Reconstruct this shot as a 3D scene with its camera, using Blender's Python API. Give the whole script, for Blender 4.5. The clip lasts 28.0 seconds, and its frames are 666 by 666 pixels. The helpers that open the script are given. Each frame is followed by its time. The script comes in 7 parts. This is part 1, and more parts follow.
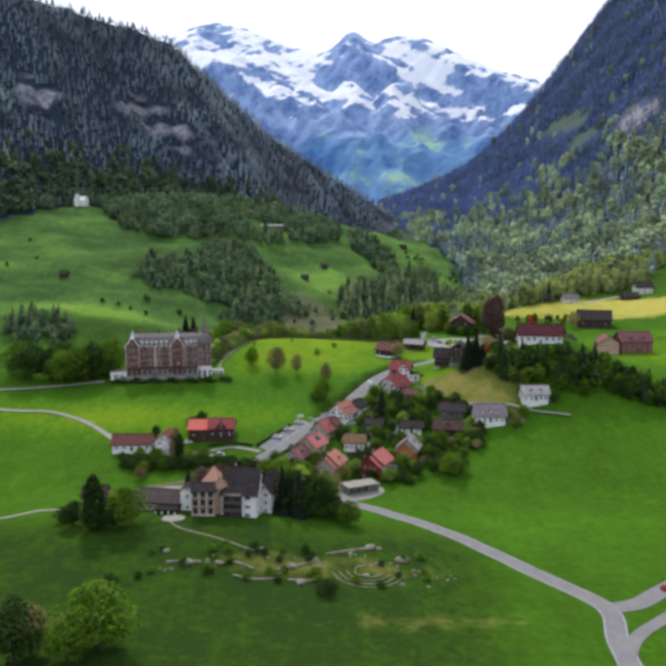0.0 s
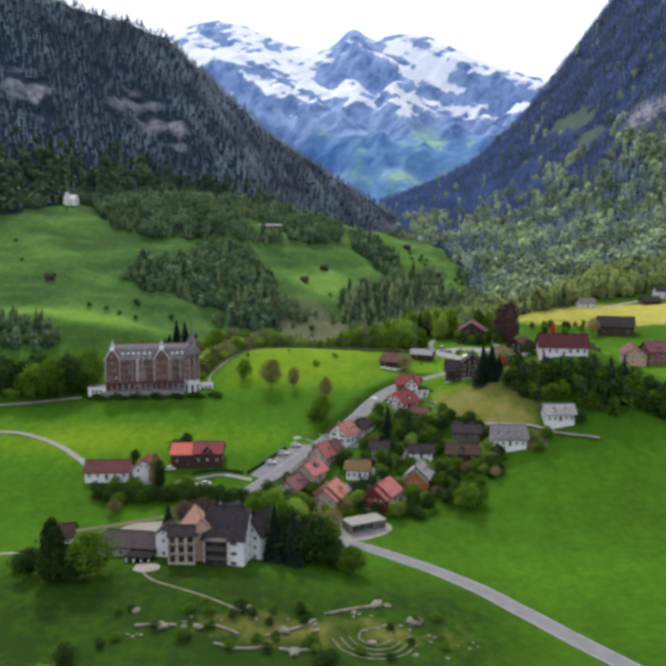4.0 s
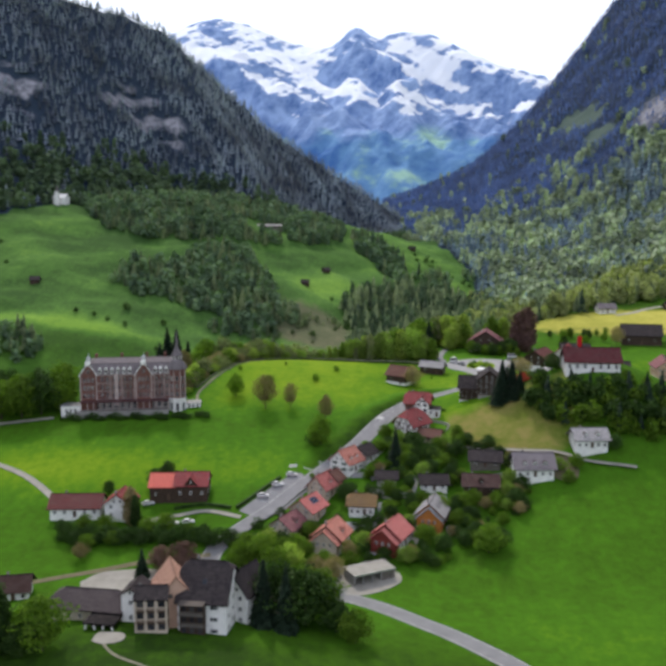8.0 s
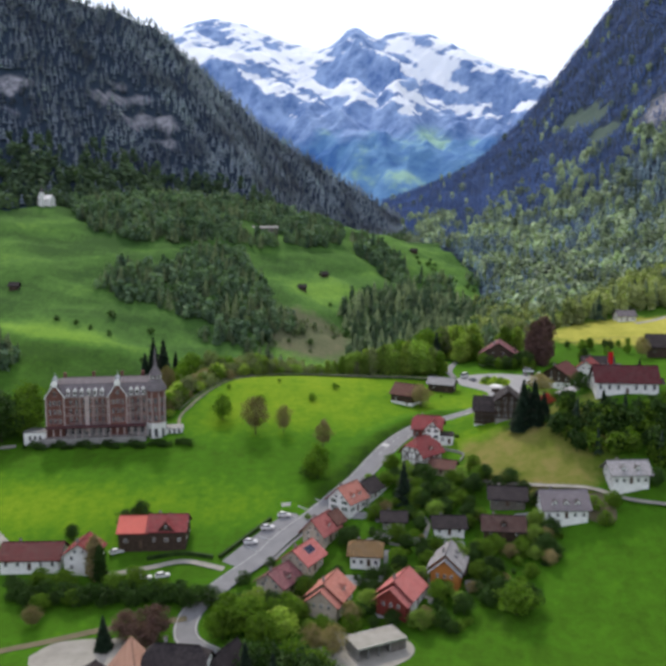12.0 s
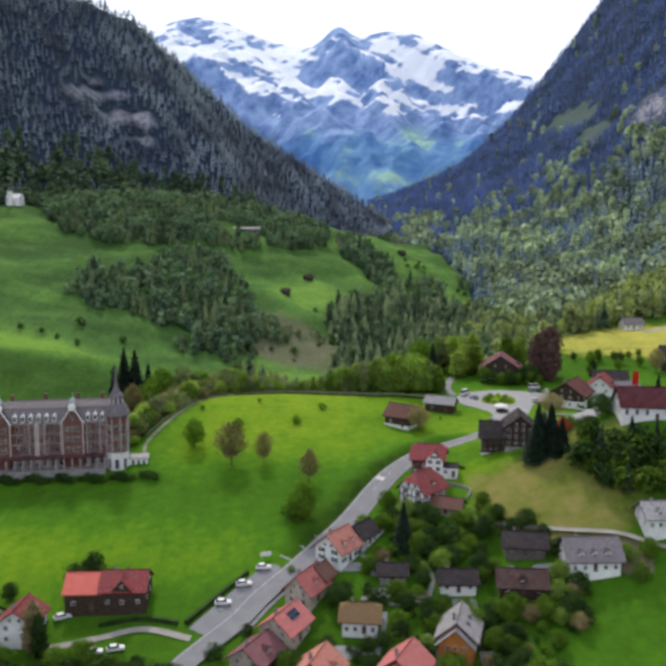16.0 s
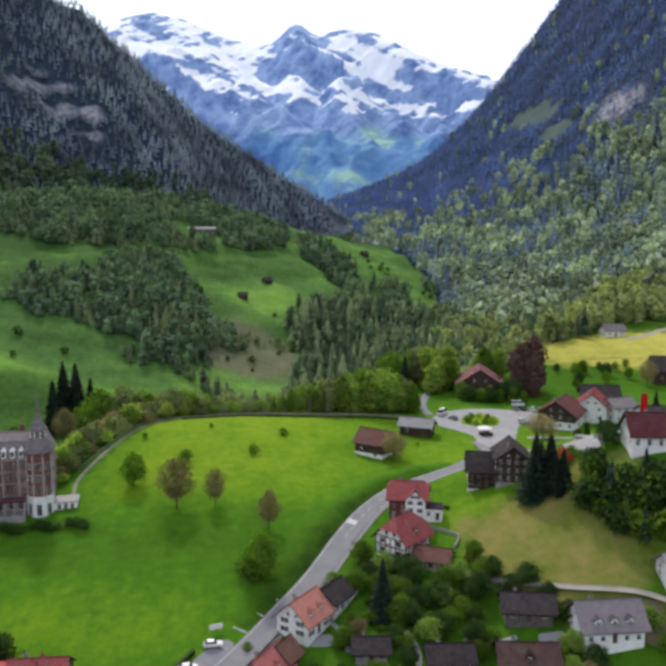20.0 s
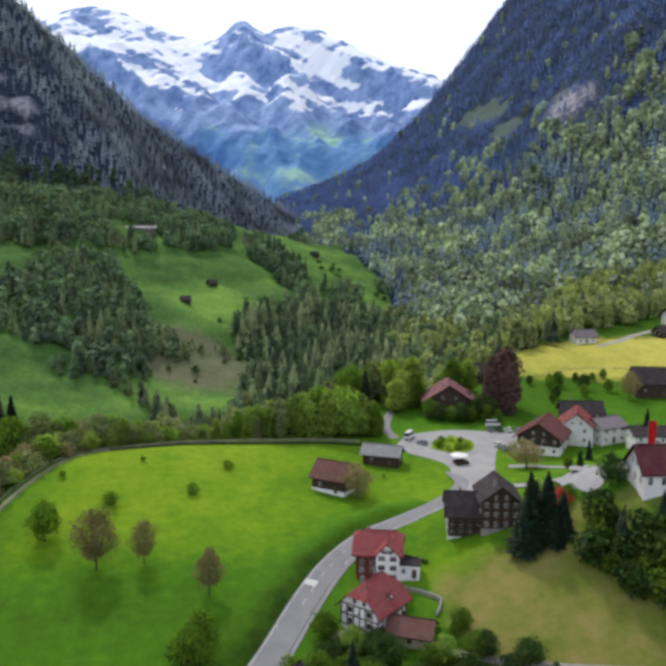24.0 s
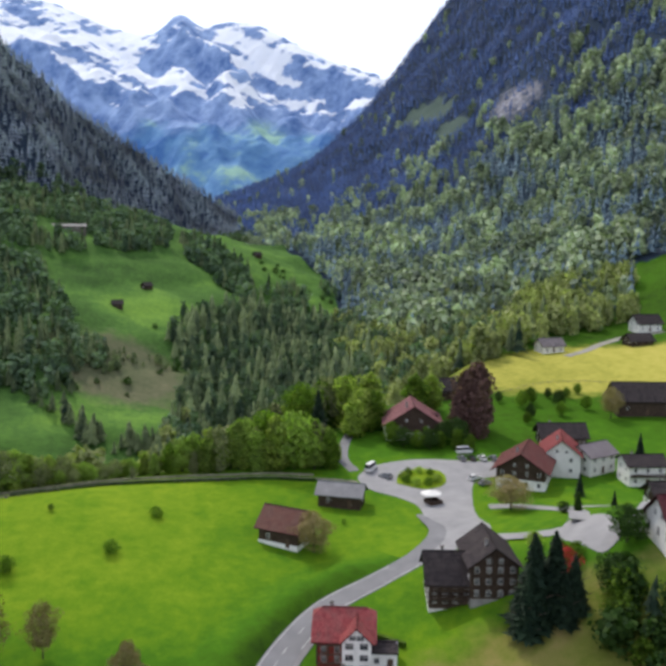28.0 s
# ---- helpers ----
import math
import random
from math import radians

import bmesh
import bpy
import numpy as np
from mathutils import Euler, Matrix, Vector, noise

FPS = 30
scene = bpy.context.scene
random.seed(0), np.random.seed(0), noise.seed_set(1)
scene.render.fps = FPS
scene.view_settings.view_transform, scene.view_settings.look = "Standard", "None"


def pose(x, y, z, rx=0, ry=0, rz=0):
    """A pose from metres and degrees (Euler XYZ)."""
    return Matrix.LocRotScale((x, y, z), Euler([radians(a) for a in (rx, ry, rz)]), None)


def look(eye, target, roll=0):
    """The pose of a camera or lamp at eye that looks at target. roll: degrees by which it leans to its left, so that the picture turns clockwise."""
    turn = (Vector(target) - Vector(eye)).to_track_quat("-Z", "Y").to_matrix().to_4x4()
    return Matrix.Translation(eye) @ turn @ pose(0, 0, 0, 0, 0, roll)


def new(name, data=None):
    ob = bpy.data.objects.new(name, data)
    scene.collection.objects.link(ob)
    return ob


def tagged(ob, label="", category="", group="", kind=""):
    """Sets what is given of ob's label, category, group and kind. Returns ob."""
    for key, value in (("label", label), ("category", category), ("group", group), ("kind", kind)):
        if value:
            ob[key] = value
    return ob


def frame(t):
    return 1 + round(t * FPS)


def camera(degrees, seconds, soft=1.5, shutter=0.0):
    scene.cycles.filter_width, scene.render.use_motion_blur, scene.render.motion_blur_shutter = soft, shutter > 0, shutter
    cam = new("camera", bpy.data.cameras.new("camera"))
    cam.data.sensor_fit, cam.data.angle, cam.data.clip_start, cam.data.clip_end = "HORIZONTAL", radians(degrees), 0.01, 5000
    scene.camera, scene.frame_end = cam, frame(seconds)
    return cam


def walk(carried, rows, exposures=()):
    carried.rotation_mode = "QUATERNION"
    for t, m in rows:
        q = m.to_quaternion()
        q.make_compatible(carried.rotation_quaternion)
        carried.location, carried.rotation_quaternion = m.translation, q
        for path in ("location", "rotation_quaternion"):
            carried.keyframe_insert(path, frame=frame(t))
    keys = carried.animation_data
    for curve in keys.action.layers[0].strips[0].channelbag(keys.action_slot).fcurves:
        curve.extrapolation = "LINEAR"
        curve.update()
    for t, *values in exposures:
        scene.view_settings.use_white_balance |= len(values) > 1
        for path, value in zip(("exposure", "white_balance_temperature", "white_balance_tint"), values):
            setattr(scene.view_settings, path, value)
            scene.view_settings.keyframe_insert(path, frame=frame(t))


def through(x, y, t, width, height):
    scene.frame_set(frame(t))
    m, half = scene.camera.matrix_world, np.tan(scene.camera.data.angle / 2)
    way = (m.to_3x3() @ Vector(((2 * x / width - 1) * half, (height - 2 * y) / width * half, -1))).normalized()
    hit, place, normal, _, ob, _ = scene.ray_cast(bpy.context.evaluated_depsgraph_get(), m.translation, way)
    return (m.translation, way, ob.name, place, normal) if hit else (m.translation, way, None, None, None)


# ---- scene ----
cam = camera(44.4, 28.0, soft=4.0)
PATH = [
    (0, (0.00, 0.00, 87.00), (-0.949, 99.193, 74.357), 0.11),
    (1, (-0.02, 10.33, 87.06), (-1.010, 109.519, 74.362), 0.09),
    (2, (-0.05, 20.54, 87.14), (-1.068, 119.719, 74.429), 0.08),
    (3, (-0.12, 30.85, 87.25), (-1.158, 130.026, 74.524), 0.12),
    (3.5, (-0.15, 36.14, 87.31), (-1.203, 135.322, 74.598), 0.11),
    (5.5, (-0.09, 57.06, 87.28), (-1.277, 156.242, 74.601), 0.08),
    (6, (-0.10, 62.13, 87.34), (-1.322, 161.310, 74.624), 0.08),
    (7, (0.09, 72.57, 87.47), (-1.258, 171.754, 74.774), 0.02),
    (8, (0.10, 82.87, 87.55), (-1.312, 182.053, 74.873), 0.06),
    (9, (0.02, 93.09, 87.74), (-1.478, 192.279, 75.117), -0.01),
    (10, (-0.08, 103.63, 87.88), (-1.617, 202.822, 75.316), -0.09),
    (11, (-0.21, 114.18, 87.90), (-1.640, 213.378, 75.349), -0.11),
    (12, (-0.32, 124.42, 87.93), (-1.596, 223.631, 75.443), -0.09),
    (12.5, (-0.41, 129.44, 87.96), (-1.631, 228.651, 75.519), -0.15),
    (14.5, (-1.17, 149.24, 88.16), (-1.531, 248.473, 75.798), -0.09),
    (15, (-1.52, 154.34, 88.21), (-1.540, 253.570, 75.852), -0.05),
    (16, (-1.90, 164.54, 88.29), (-1.205, 263.764, 75.909), 0.00),
    (17, (-2.05, 175.09, 88.38), (-0.498, 274.307, 76.017), -0.03),
    (18, (-2.12, 185.29, 88.59), (0.564, 284.486, 76.227), -0.13),
    (19, (-2.33, 195.50, 88.76), (1.807, 294.647, 76.359), -0.10),
    (20, (-2.44, 205.57, 88.83), (3.201, 304.638, 76.395), -0.03),
    (21, (-2.48, 215.81, 88.80), (4.698, 314.771, 76.338), -0.02),
    (21.5, (-2.35, 221.15, 88.78), (5.654, 320.043, 76.327), -0.06),
    (23.5, (-1.52, 241.53, 88.85), (9.597, 340.123, 76.340), -0.02),
    (24, (-1.21, 246.66, 88.88), (10.726, 345.150, 76.337), -0.05),
    (25, (-0.62, 256.78, 88.90), (13.050, 355.034, 76.296), -0.02),
    (26, (0.28, 267.00, 88.87), (15.657, 365.003, 76.258), -0.01),
    (27, (0.95, 277.72, 88.76), (18.132, 375.431, 76.185), 0.12),
    (28, (1.80, 288.17, 88.64), (20.743, 385.553, 76.076), 0.23),
]
walk(cam, [(t, look(eye, target, roll)) for t, eye, target, roll in PATH])

# light: a thin bright overcast with the sun behind it, high over the far end of the valley
SUN_AZ, SUN_EL = radians(-14), radians(48)
world = bpy.data.worlds.new("world")
scene.world = world
world.use_nodes = True
wn = world.node_tree
wn.nodes.clear()
w_out = wn.nodes.new("ShaderNodeOutputWorld")
w_bg = wn.nodes.new("ShaderNodeBackground")
w_veil = wn.nodes.new("ShaderNodeBackground")
w_add = wn.nodes.new("ShaderNodeAddShader")
w_sky = wn.nodes.new("ShaderNodeTexSky")
w_sky.sky_type, w_sky.sun_disc = "NISHITA", False
w_sky.sun_elevation, w_sky.sun_rotation = SUN_EL, SUN_AZ
w_sky.altitude, w_sky.dust_density = 700, 2.0
w_bg.inputs["Strength"].default_value = 0.06
wn.links.new(w_sky.outputs[0], w_bg.inputs["Color"])
w_veil.inputs["Color"].default_value = (0.93, 0.955, 1.08, 1)
w_veil.inputs["Strength"].default_value = 0.90
wn.links.new(w_bg.outputs[0], w_add.inputs[0])
wn.links.new(w_veil.outputs[0], w_add.inputs[1])
wn.links.new(w_add.outputs[0], w_out.inputs[0])

sun = new("sun", bpy.data.lights.new("sun", "SUN"))
sun.data.energy, sun.data.angle, sun.data.color = 2.75, radians(5.0), (1.0, 0.92, 0.80)
sun_from = Vector((math.sin(SUN_AZ) * math.cos(SUN_EL), math.cos(SUN_AZ) * math.cos(SUN_EL), math.sin(SUN_EL)))
sun.matrix_world = look(sun_from * 3000, (0, 0, 0))

# the lie of the land

def smooth(a, b, v):
    u = np.clip((v - a) / (b - a), 0, 1)
    return u * u * (3 - 2 * u)


def soft_max(a, b, k):
    return (a + b + np.sqrt((a - b) ** 2 + k * k)) / 2


def bump(x, y, cx, cy, rx, ry, h):
    return h * np.exp(-((x - cx) / rx) ** 2 / 2 - ((y - cy) / ry) ** 2 / 2)


def waves(x, y, size, seed=0.0):
    """A cheap rolling relief between about -1 and 1."""
    u, v = x / size + seed, y / size - seed
    return (np.sin(1.7 * u + 0.6 * v + 1.3 * np.sin(0.9 * v)) + np.sin(2.3 * v - 0.8 * u + 1.1 * np.sin(1.3 * u + seed))
            + 0.6 * np.sin(3.9 * u + 2.9 * v + seed) + 0.5 * np.sin(5.3 * v - 4.1 * u)) / 3.1


def village_height(x, y):
    rise = 0.262 * (soft_max(y - 322, 0, 18) - soft_max(y - 437, 0, 18)) + 0.075 * soft_max(y - 437, 0, 18)
    z = -22 + rise
    z = z + bump(x, y, 108, 425, 31, 31, 26) + bump(x, y, -52, 274, 42, 22, 8.5) + bump(x, y, -48, 502, 34, 30, 6.5)
    z = z + 0.04 * soft_max(x - 130, 0, 30) + 0.035 * soft_max(-x - 110, 0, 30)
    return z + 0.35 * waves(x, y, 22)


def brink(x):
    """Where the village terrace breaks off into the ravine."""
    return 541 + 0.5 * x + 0.0026 * np.maximum(x, 0) ** 2 + 0.0022 * np.minimum(x + 130, 0) ** 2


def river_x(y):
    return 55 + 95 * smooth(620, 1070, y) - 45 * smooth(1100, 1700, y)


def river_z(y):
    return -32 + 37 * smooth(640, 1080, y) + 75 * smooth(1050, 1700, y) + 75 * smooth(1650, 2500, y)


def ridge_height(s):
    h = np.where(s < 0, 397 - 0.11 * s, 397 - 0.64 * s)
    return np.where(s > 222, 255 - 0.42 * (s - 222), h)


def mountain_left(x, y):
    s = (x + 290) * 0.717 + (y - 1400) * 0.697
    n = (x + 290) * 0.697 - (y - 1400) * 0.717
    fold = 14 * waves(s * 1.0, n * 0.25, 60, 2.0) * smooth(5, 80, np.abs(n))
    return ridge_height(s) + 5 * waves(s, s * 0.3, 26, 1.0) - np.where(n > 0, 1.15 * n, -0.8 * n) + fold


def mountain_right(x, y):
    d = x - river_x(y)
    g = 0.26 * np.maximum(d, 0) + 0.42 * soft_max(d - 235, 0, 60) + 0.3 * soft_max(d - 390, 0, 60)
    g = g * (1 + 0.3 * smooth(1700, 2400, y))
    fold = (16 * waves(x * 0.5, y, 95, 3.0) + 7 * waves(x + 0.5 * y, y * 0.5, 42, 5.0) + 5 * waves(x * 0.8, y * 0.6, 21, 1.0)) * smooth(180, 330, d)
    return river_z(y) + g + fold - 0.9 * smooth(2450, 3400, y) * g


def hill_left(x, y):
    z = 36 + 0.33 * (y - 907) - 0.33 * (x + 40) - 0.2 * soft_max(-x - 170, 0, 60)
    z = z + 6 * waves(x, y, 55, 1.5) + 3 * waves(x, y, 24, 0.5)
    return z - 0.75 * soft_max(y - 1180 - 0.4 * x, 0, 60)


def height(x, y):
    x, y = np.asarray(x, float), np.asarray(y, float)
    e = y - brink(x)
    town = village_height(x, y) - 0.95 * soft_max(e, 0, 8)
    far = soft_max(hill_left(x, y), mountain_left(x, y), 8)
    far = soft_max(far, mountain_right(x, y), 10)
    far = np.where(y < 520, -80 + 0 * far, far)
    return soft_max(town, far, 6)

# materials
def material(name, rough=0.8, metal=0.0, spec=0.3):
    m = bpy.data.materials.new(name)
    m.use_nodes = True
    bsdf = m.node_tree.nodes["Principled BSDF"]
    bsdf.inputs["Roughness"].default_value = rough
    bsdf.inputs["Metallic"].default_value = metal
    bsdf.inputs["Specular IOR Level"].default_value = spec
    return m, m.node_tree, bsdf


def noise_node(nt, scale, detail=4.0, rough=0.55, vec=None):
    n = nt.nodes.new("ShaderNodeTexNoise")
    n.inputs["Scale"].default_value, n.inputs["Detail"].default_value = scale, detail
    n.inputs["Roughness"].default_value = rough
    if vec is not None:
        nt.links.new(vec, n.inputs["Vector"])
    return n.outputs["Fac"]


def ramp(nt, fac, stops):
    r = nt.nodes.new("ShaderNodeValToRGB")
    els = r.color_ramp.elements
    while len(els) < len(stops):
        els.new(0.5)
    for el, (pos, col) in zip(els, stops):
        el.position = pos
        el.color = (*col, 1) if len(col) == 3 else col
    nt.links.new(fac, r.inputs[0])
    return r.outputs[0]


def mix(nt, fac, a, b, mode="MIX"):
    n = nt.nodes.new("ShaderNodeMix")
    n.data_type, n.blend_type = "RGBA", mode
    for sock, v in ((n.inputs[0], fac), (n.inputs[6], a), (n.inputs[7], b)):
        if isinstance(v, (int, float)):
            sock.default_value = v
        elif isinstance(v, tuple):
            sock.default_value = (*v, 1)
        else:
            nt.links.new(v, sock)
    return n.outputs[2]


def math_node(nt, op, a, b=0.0):
    n = nt.nodes.new("ShaderNodeMath")
    n.operation = op
    for sock, v in ((n.inputs[0], a), (n.inputs[1], b)):
        if isinstance(v, (int, float)):
            sock.default_value = v
        else:
            nt.links.new(v, sock)
    return n.outputs[0]


def place_vec(nt, stretch=(1, 1, 1), obj=False):
    tc = nt.nodes.new("ShaderNodeTexCoord")
    mp = nt.nodes.new("ShaderNodeMapping")
    mp.inputs["Scale"].default_value = stretch
    if obj:
        nt.links.new(tc.outputs["Object"], mp.inputs[0])
    else:
        geo = nt.nodes.new("ShaderNodeNewGeometry")
        nt.links.new(geo.outputs["Position"], mp.inputs[0])
    return mp.outputs[0]


def bump_on(nt, bsdf, fac, strength, dist):
    b = nt.nodes.new("ShaderNodeBump")
    b.inputs["Strength"].default_value, b.inputs["Distance"].default_value = strength, dist
    nt.links.new(fac, b.inputs["Height"])
    nt.links.new(b.outputs[0], bsdf.inputs["Normal"])


def mottled(name, dark, light, scale=0.8, rough=0.85, metal=0.0, spec=0.3, fine=9.0, bump=0.2, vary=0.0, obj=False):
    """A surface of one colour, uneven at two scales; vary: how far one piece differs from the next."""
    m, nt, bsdf = material(name, rough, metal, spec)
    vec = place_vec(nt, obj=obj)
    big = noise_node(nt, scale, 3, vec=vec)
    small = noise_node(nt, fine, 3, vec=vec)
    fac = math_node(nt, "ADD", math_node(nt, "MULTIPLY", big, 0.65), math_node(nt, "MULTIPLY", small, 0.35))
    col = ramp(nt, fac, [(0.3, dark), (0.7, light)])
    if vary:
        info = nt.nodes.new("ShaderNodeObjectInfo")
        shade = ramp(nt, info.outputs["Random"], [(0, (1 - vary,) * 3), (1, (1 + vary,) * 3)])
        col = mix(nt, 1.0, col, shade, "MULTIPLY")
    nt.links.new(col, bsdf.inputs["Base Color"])
    if bump:
        bump_on(nt, bsdf, small, bump, 0.05)
    return m


def leafy(name, dark, light, through=0.35, vary=0.25, each=0.6, stand=0.0, tone=0.0):
    """Foliage: each leaf clump its own shade, and light passes through it; tone: how far one woodland tree differs from the next."""
    m, nt, bsdf = material(name, 0.7, 0, 0.12)
    geo = nt.nodes.new("ShaderNodeNewGeometry")
    info = nt.nodes.new("ShaderNodeObjectInfo")
    big = noise_node(nt, 0.11, 2, vec=place_vec(nt))
    f = math_node(nt, "ADD", math_node(nt, "MULTIPLY", geo.outputs["Random Per Island"], each), math_node(nt, "MULTIPLY", big, 1.05 - each - tone))
    if tone:
        own = nt.nodes.new("ShaderNodeAttribute")
        own.attribute_name = "tone"
        f = math_node(nt, "ADD", f, math_node(nt, "MULTIPLY", own.outputs["Fac"], tone))
    col = ramp(nt, f, [(0.12, dark), (0.85, light)])
    shade = ramp(nt, info.outputs["Random"], [(0, (1 - vary,) * 3), (1, (1 + vary,) * 3)])
    col = mix(nt, 1.0, col, shade, "MULTIPLY")
    nt.links.new(col, bsdf.inputs["Base Color"])
    if stand:
        grove = noise_node(nt, 0.016, 3, 0.6, vec=place_vec(nt))
        col = mix(nt, 1.0, col, ramp(nt, grove, [(0.34, (1 - stand,) * 3), (0.66, (1 + stand,) * 3)]), "MULTIPLY")
        nt.links.new(col, bsdf.inputs["Base Color"])
    tr = nt.nodes.new("ShaderNodeBsdfTranslucent")
    nt.links.new(mix(nt, 1.0, col, (1.0, 1.36, 0.5), "MULTIPLY"), tr.inputs["Color"])
    ms = nt.nodes.new("ShaderNodeMixShader")
    ms.inputs[0].default_value = through
    nt.links.new(bsdf.outputs[0], ms.inputs[1])
    nt.links.new(tr.outputs[0], ms.inputs[2])
    nt.links.new(ms.outputs[0], nt.nodes["Material Output"].inputs[0])
    return m


def tiled(name, dark, light, rows=0.34, weather=(0.12, 0.10, 0.09), moss=0.35):
    """Roof tiles: courses and tile columns as relief, with weathering in streaks."""
    m, nt, bsdf = material(name, 0.85, 0, 0.08)
    tc = nt.nodes.new("ShaderNodeUVMap")
    br = nt.nodes.new("ShaderNodeTexBrick")
    br.inputs["Scale"].default_value = 1.0
    br.inputs["Brick Width"].default_value, br.inputs["Row Height"].default_value = 0.26, rows
    br.inputs["Mortar Size"].default_value = 0.025
    br.inputs["Color1"].default_value, br.inputs["Color2"].default_value = (*dark, 1), (*light, 1)
    br.inputs["Mortar"].default_value = (*[c * 0.45 for c in dark], 1)
    nt.links.new(tc.outputs[0], br.inputs["Vector"])
    vec = place_vec(nt)
    stain = ramp(nt, noise_node(nt, 0.55, 5, 0.65, vec), [(0.42, (0, 0, 0)), (0.72, (1, 1, 1))])
    col = mix(nt, math_node(nt, "MULTIPLY", stain, moss), br.outputs["Color"], weather)
    info = nt.nodes.new("ShaderNodeObjectInfo")
    shade = ramp(nt, info.outputs["Random"], [(0, (0.85,) * 3), (1, (1.15,) * 3)])
    nt.links.new(mix(nt, 1.0, col, shade, "MULTIPLY"), bsdf.inputs["Base Color"])
    bump_on(nt, bsdf, br.outputs["Fac"], -0.5, 0.04)
    return m


def boarded(name, dark, light, width=0.18):
    """Weathered timber boards."""
    m, nt, bsdf = material(name, 0.8, 0, 0.25)
    vec = place_vec(nt, (1, 1, 1), True)
    wv = nt.nodes.new("ShaderNodeTexWave")
    wv.wave_type, wv.bands_direction = "BANDS", "Z"
    wv.inputs["Scale"].default_value, wv.inputs["Distortion"].default_value = 1 / width / 3.2, 0.3
    nt.links.new(vec, wv.inputs["Vector"])
    grain = noise_node(nt, 1.3, 5, 0.6, vec)
    col = mix(nt, math_node(nt, "MULTIPLY", wv.outputs["Fac"], 0.25), ramp(nt, grain, [(0.3, dark), (0.72, light)]), tuple(c * 0.4 for c in dark))
    nt.links.new(col, bsdf.inputs["Base Color"])
    bump_on(nt, bsdf, wv.outputs["Fac"], 0.4, 0.03)
    return m


def glass_dark(name):
    """Window glass seen from outside by day: dark room behind a glossy pane."""
    m, nt, bsdf = material(name, 0.35, 0, 0.12)
    info = nt.nodes.new("ShaderNodeObjectInfo")
    nt.links.new(ramp(nt, info.outputs["Random"], [(0, (0.012, 0.015, 0.02)), (0.7, (0.03, 0.035, 0.045)), (1, (0.09, 0.09, 0.09))]), bsdf.inputs["Base Color"])
    return m


def ground_material():
    m, nt, bsdf = material("meadow", 0.95, 0, 0.03)
    vec = place_vec(nt)
    zone = nt.nodes.new("ShaderNodeAttribute")
    zone.attribute_name = "zone"
    sep = nt.nodes.new("ShaderNodeSeparateColor")
    nt.links.new(zone.outputs["Color"], sep.inputs[0])
    big = noise_node(nt, 0.012, 4, 0.5, vec)
    mid = noise_node(nt, 0.09, 5, 0.6, vec)
    rows = noise_node(nt, 1.0, 2, 0.5, place_vec(nt, (0.32, 0.03, 0.1)))
    fine = noise_node(nt, 1.6, 6, 0.7, vec)
    f = math_node(nt, "ADD", math_node(nt, "MULTIPLY", big, 0.4), math_node(nt, "MULTIPLY", mid, 0.3))
    f = math_node(nt, "ADD", f, math_node(nt, "MULTIPLY", rows, 0.12))
    tuft = noise_node(nt, 0.33, 4, 0.62, vec)
    f = math_node(nt, "ADD", f, math_node(nt, "MULTIPLY", fine, 0.24))
    f = math_node(nt, "ADD", f, math_node(nt, "MULTIPLY", math_node(nt, "SUBTRACT", tuft, 0.5), 0.42))
    # the zone's alpha carries painted sun and cloud shade into the grass colour
    young = math_node(nt, "ADD", zone.outputs["Alpha"], math_node(nt, "MULTIPLY", math_node(nt, "SUBTRACT", f, 0.53), 1.3))
    grass = ramp(nt, young, [(0.0, (0.022, 0.048, 0.008)), (0.25, (0.038, 0.092, 0.007)), (0.5, (0.052, 0.140, 0.009)), (0.75, (0.104, 0.198, 0.010)), (1.0, (0.178, 0.262, 0.016))])
    dry = ramp(nt, math_node(nt, "ADD", f, math_node(nt, "MULTIPLY", math_node(nt, "SUBTRACT", mid, 0.5), 0.7)), [(0.34, (0.10, 0.130, 0.02)), (0.53, (0.152, 0.158, 0.037)), (0.74, (0.215, 0.177, 0.064))])
    # woodland floor: shade between the trees and blue haze put into its colour
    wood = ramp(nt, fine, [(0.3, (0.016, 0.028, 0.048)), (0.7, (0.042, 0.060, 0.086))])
    rock = ramp(nt, noise_node(nt, 0.12, 8, 0.7, vec), [(0.35, (0.07, 0.08, 0.10)), (0.62, (0.32, 0.315, 0.35))])
    ragged = math_node(nt, "MULTIPLY", math_node(nt, "SUBTRACT", mid, 0.5), 0.9)

    def edge(chan):
        e = math_node(nt, "ADD", chan, math_node(nt, "MULTIPLY", ragged, 0.8))
        return ramp(nt, e, [(0.35, (0, 0, 0)), (0.65, (1, 1, 1))])

    swathe = noise_node(nt, 0.021, 4, 0.6, place_vec(nt, (0.6, 1.0, 2.2)))
    worn = math_node(nt, "ADD", young, math_node(nt, "MULTIPLY", math_node(nt, "SUBTRACT", swathe, 0.5), 1.3))
    # pasture green duller than the near grass: distance haze put into its colour
    pasture = ramp(nt, worn, [(0.1, (0.038, 0.082, 0.024)), (0.45, (0.078, 0.162, 0.038)), (0.9, (0.18, 0.318, 0.056))])
    along = nt.nodes.new("ShaderNodeSeparateXYZ")
    nt.links.new(vec, along.inputs[0])
    rough = ramp(nt, math_node(nt, "ADD", math_node(nt, "DIVIDE", along.outputs["Y"], 1000), math_node(nt, "MULTIPLY", math_node(nt, "SUBTRACT", big, 0.5), 0.2)), [(0.57, (0, 0, 0)), (0.72, (0.9, 0.9, 0.9))])
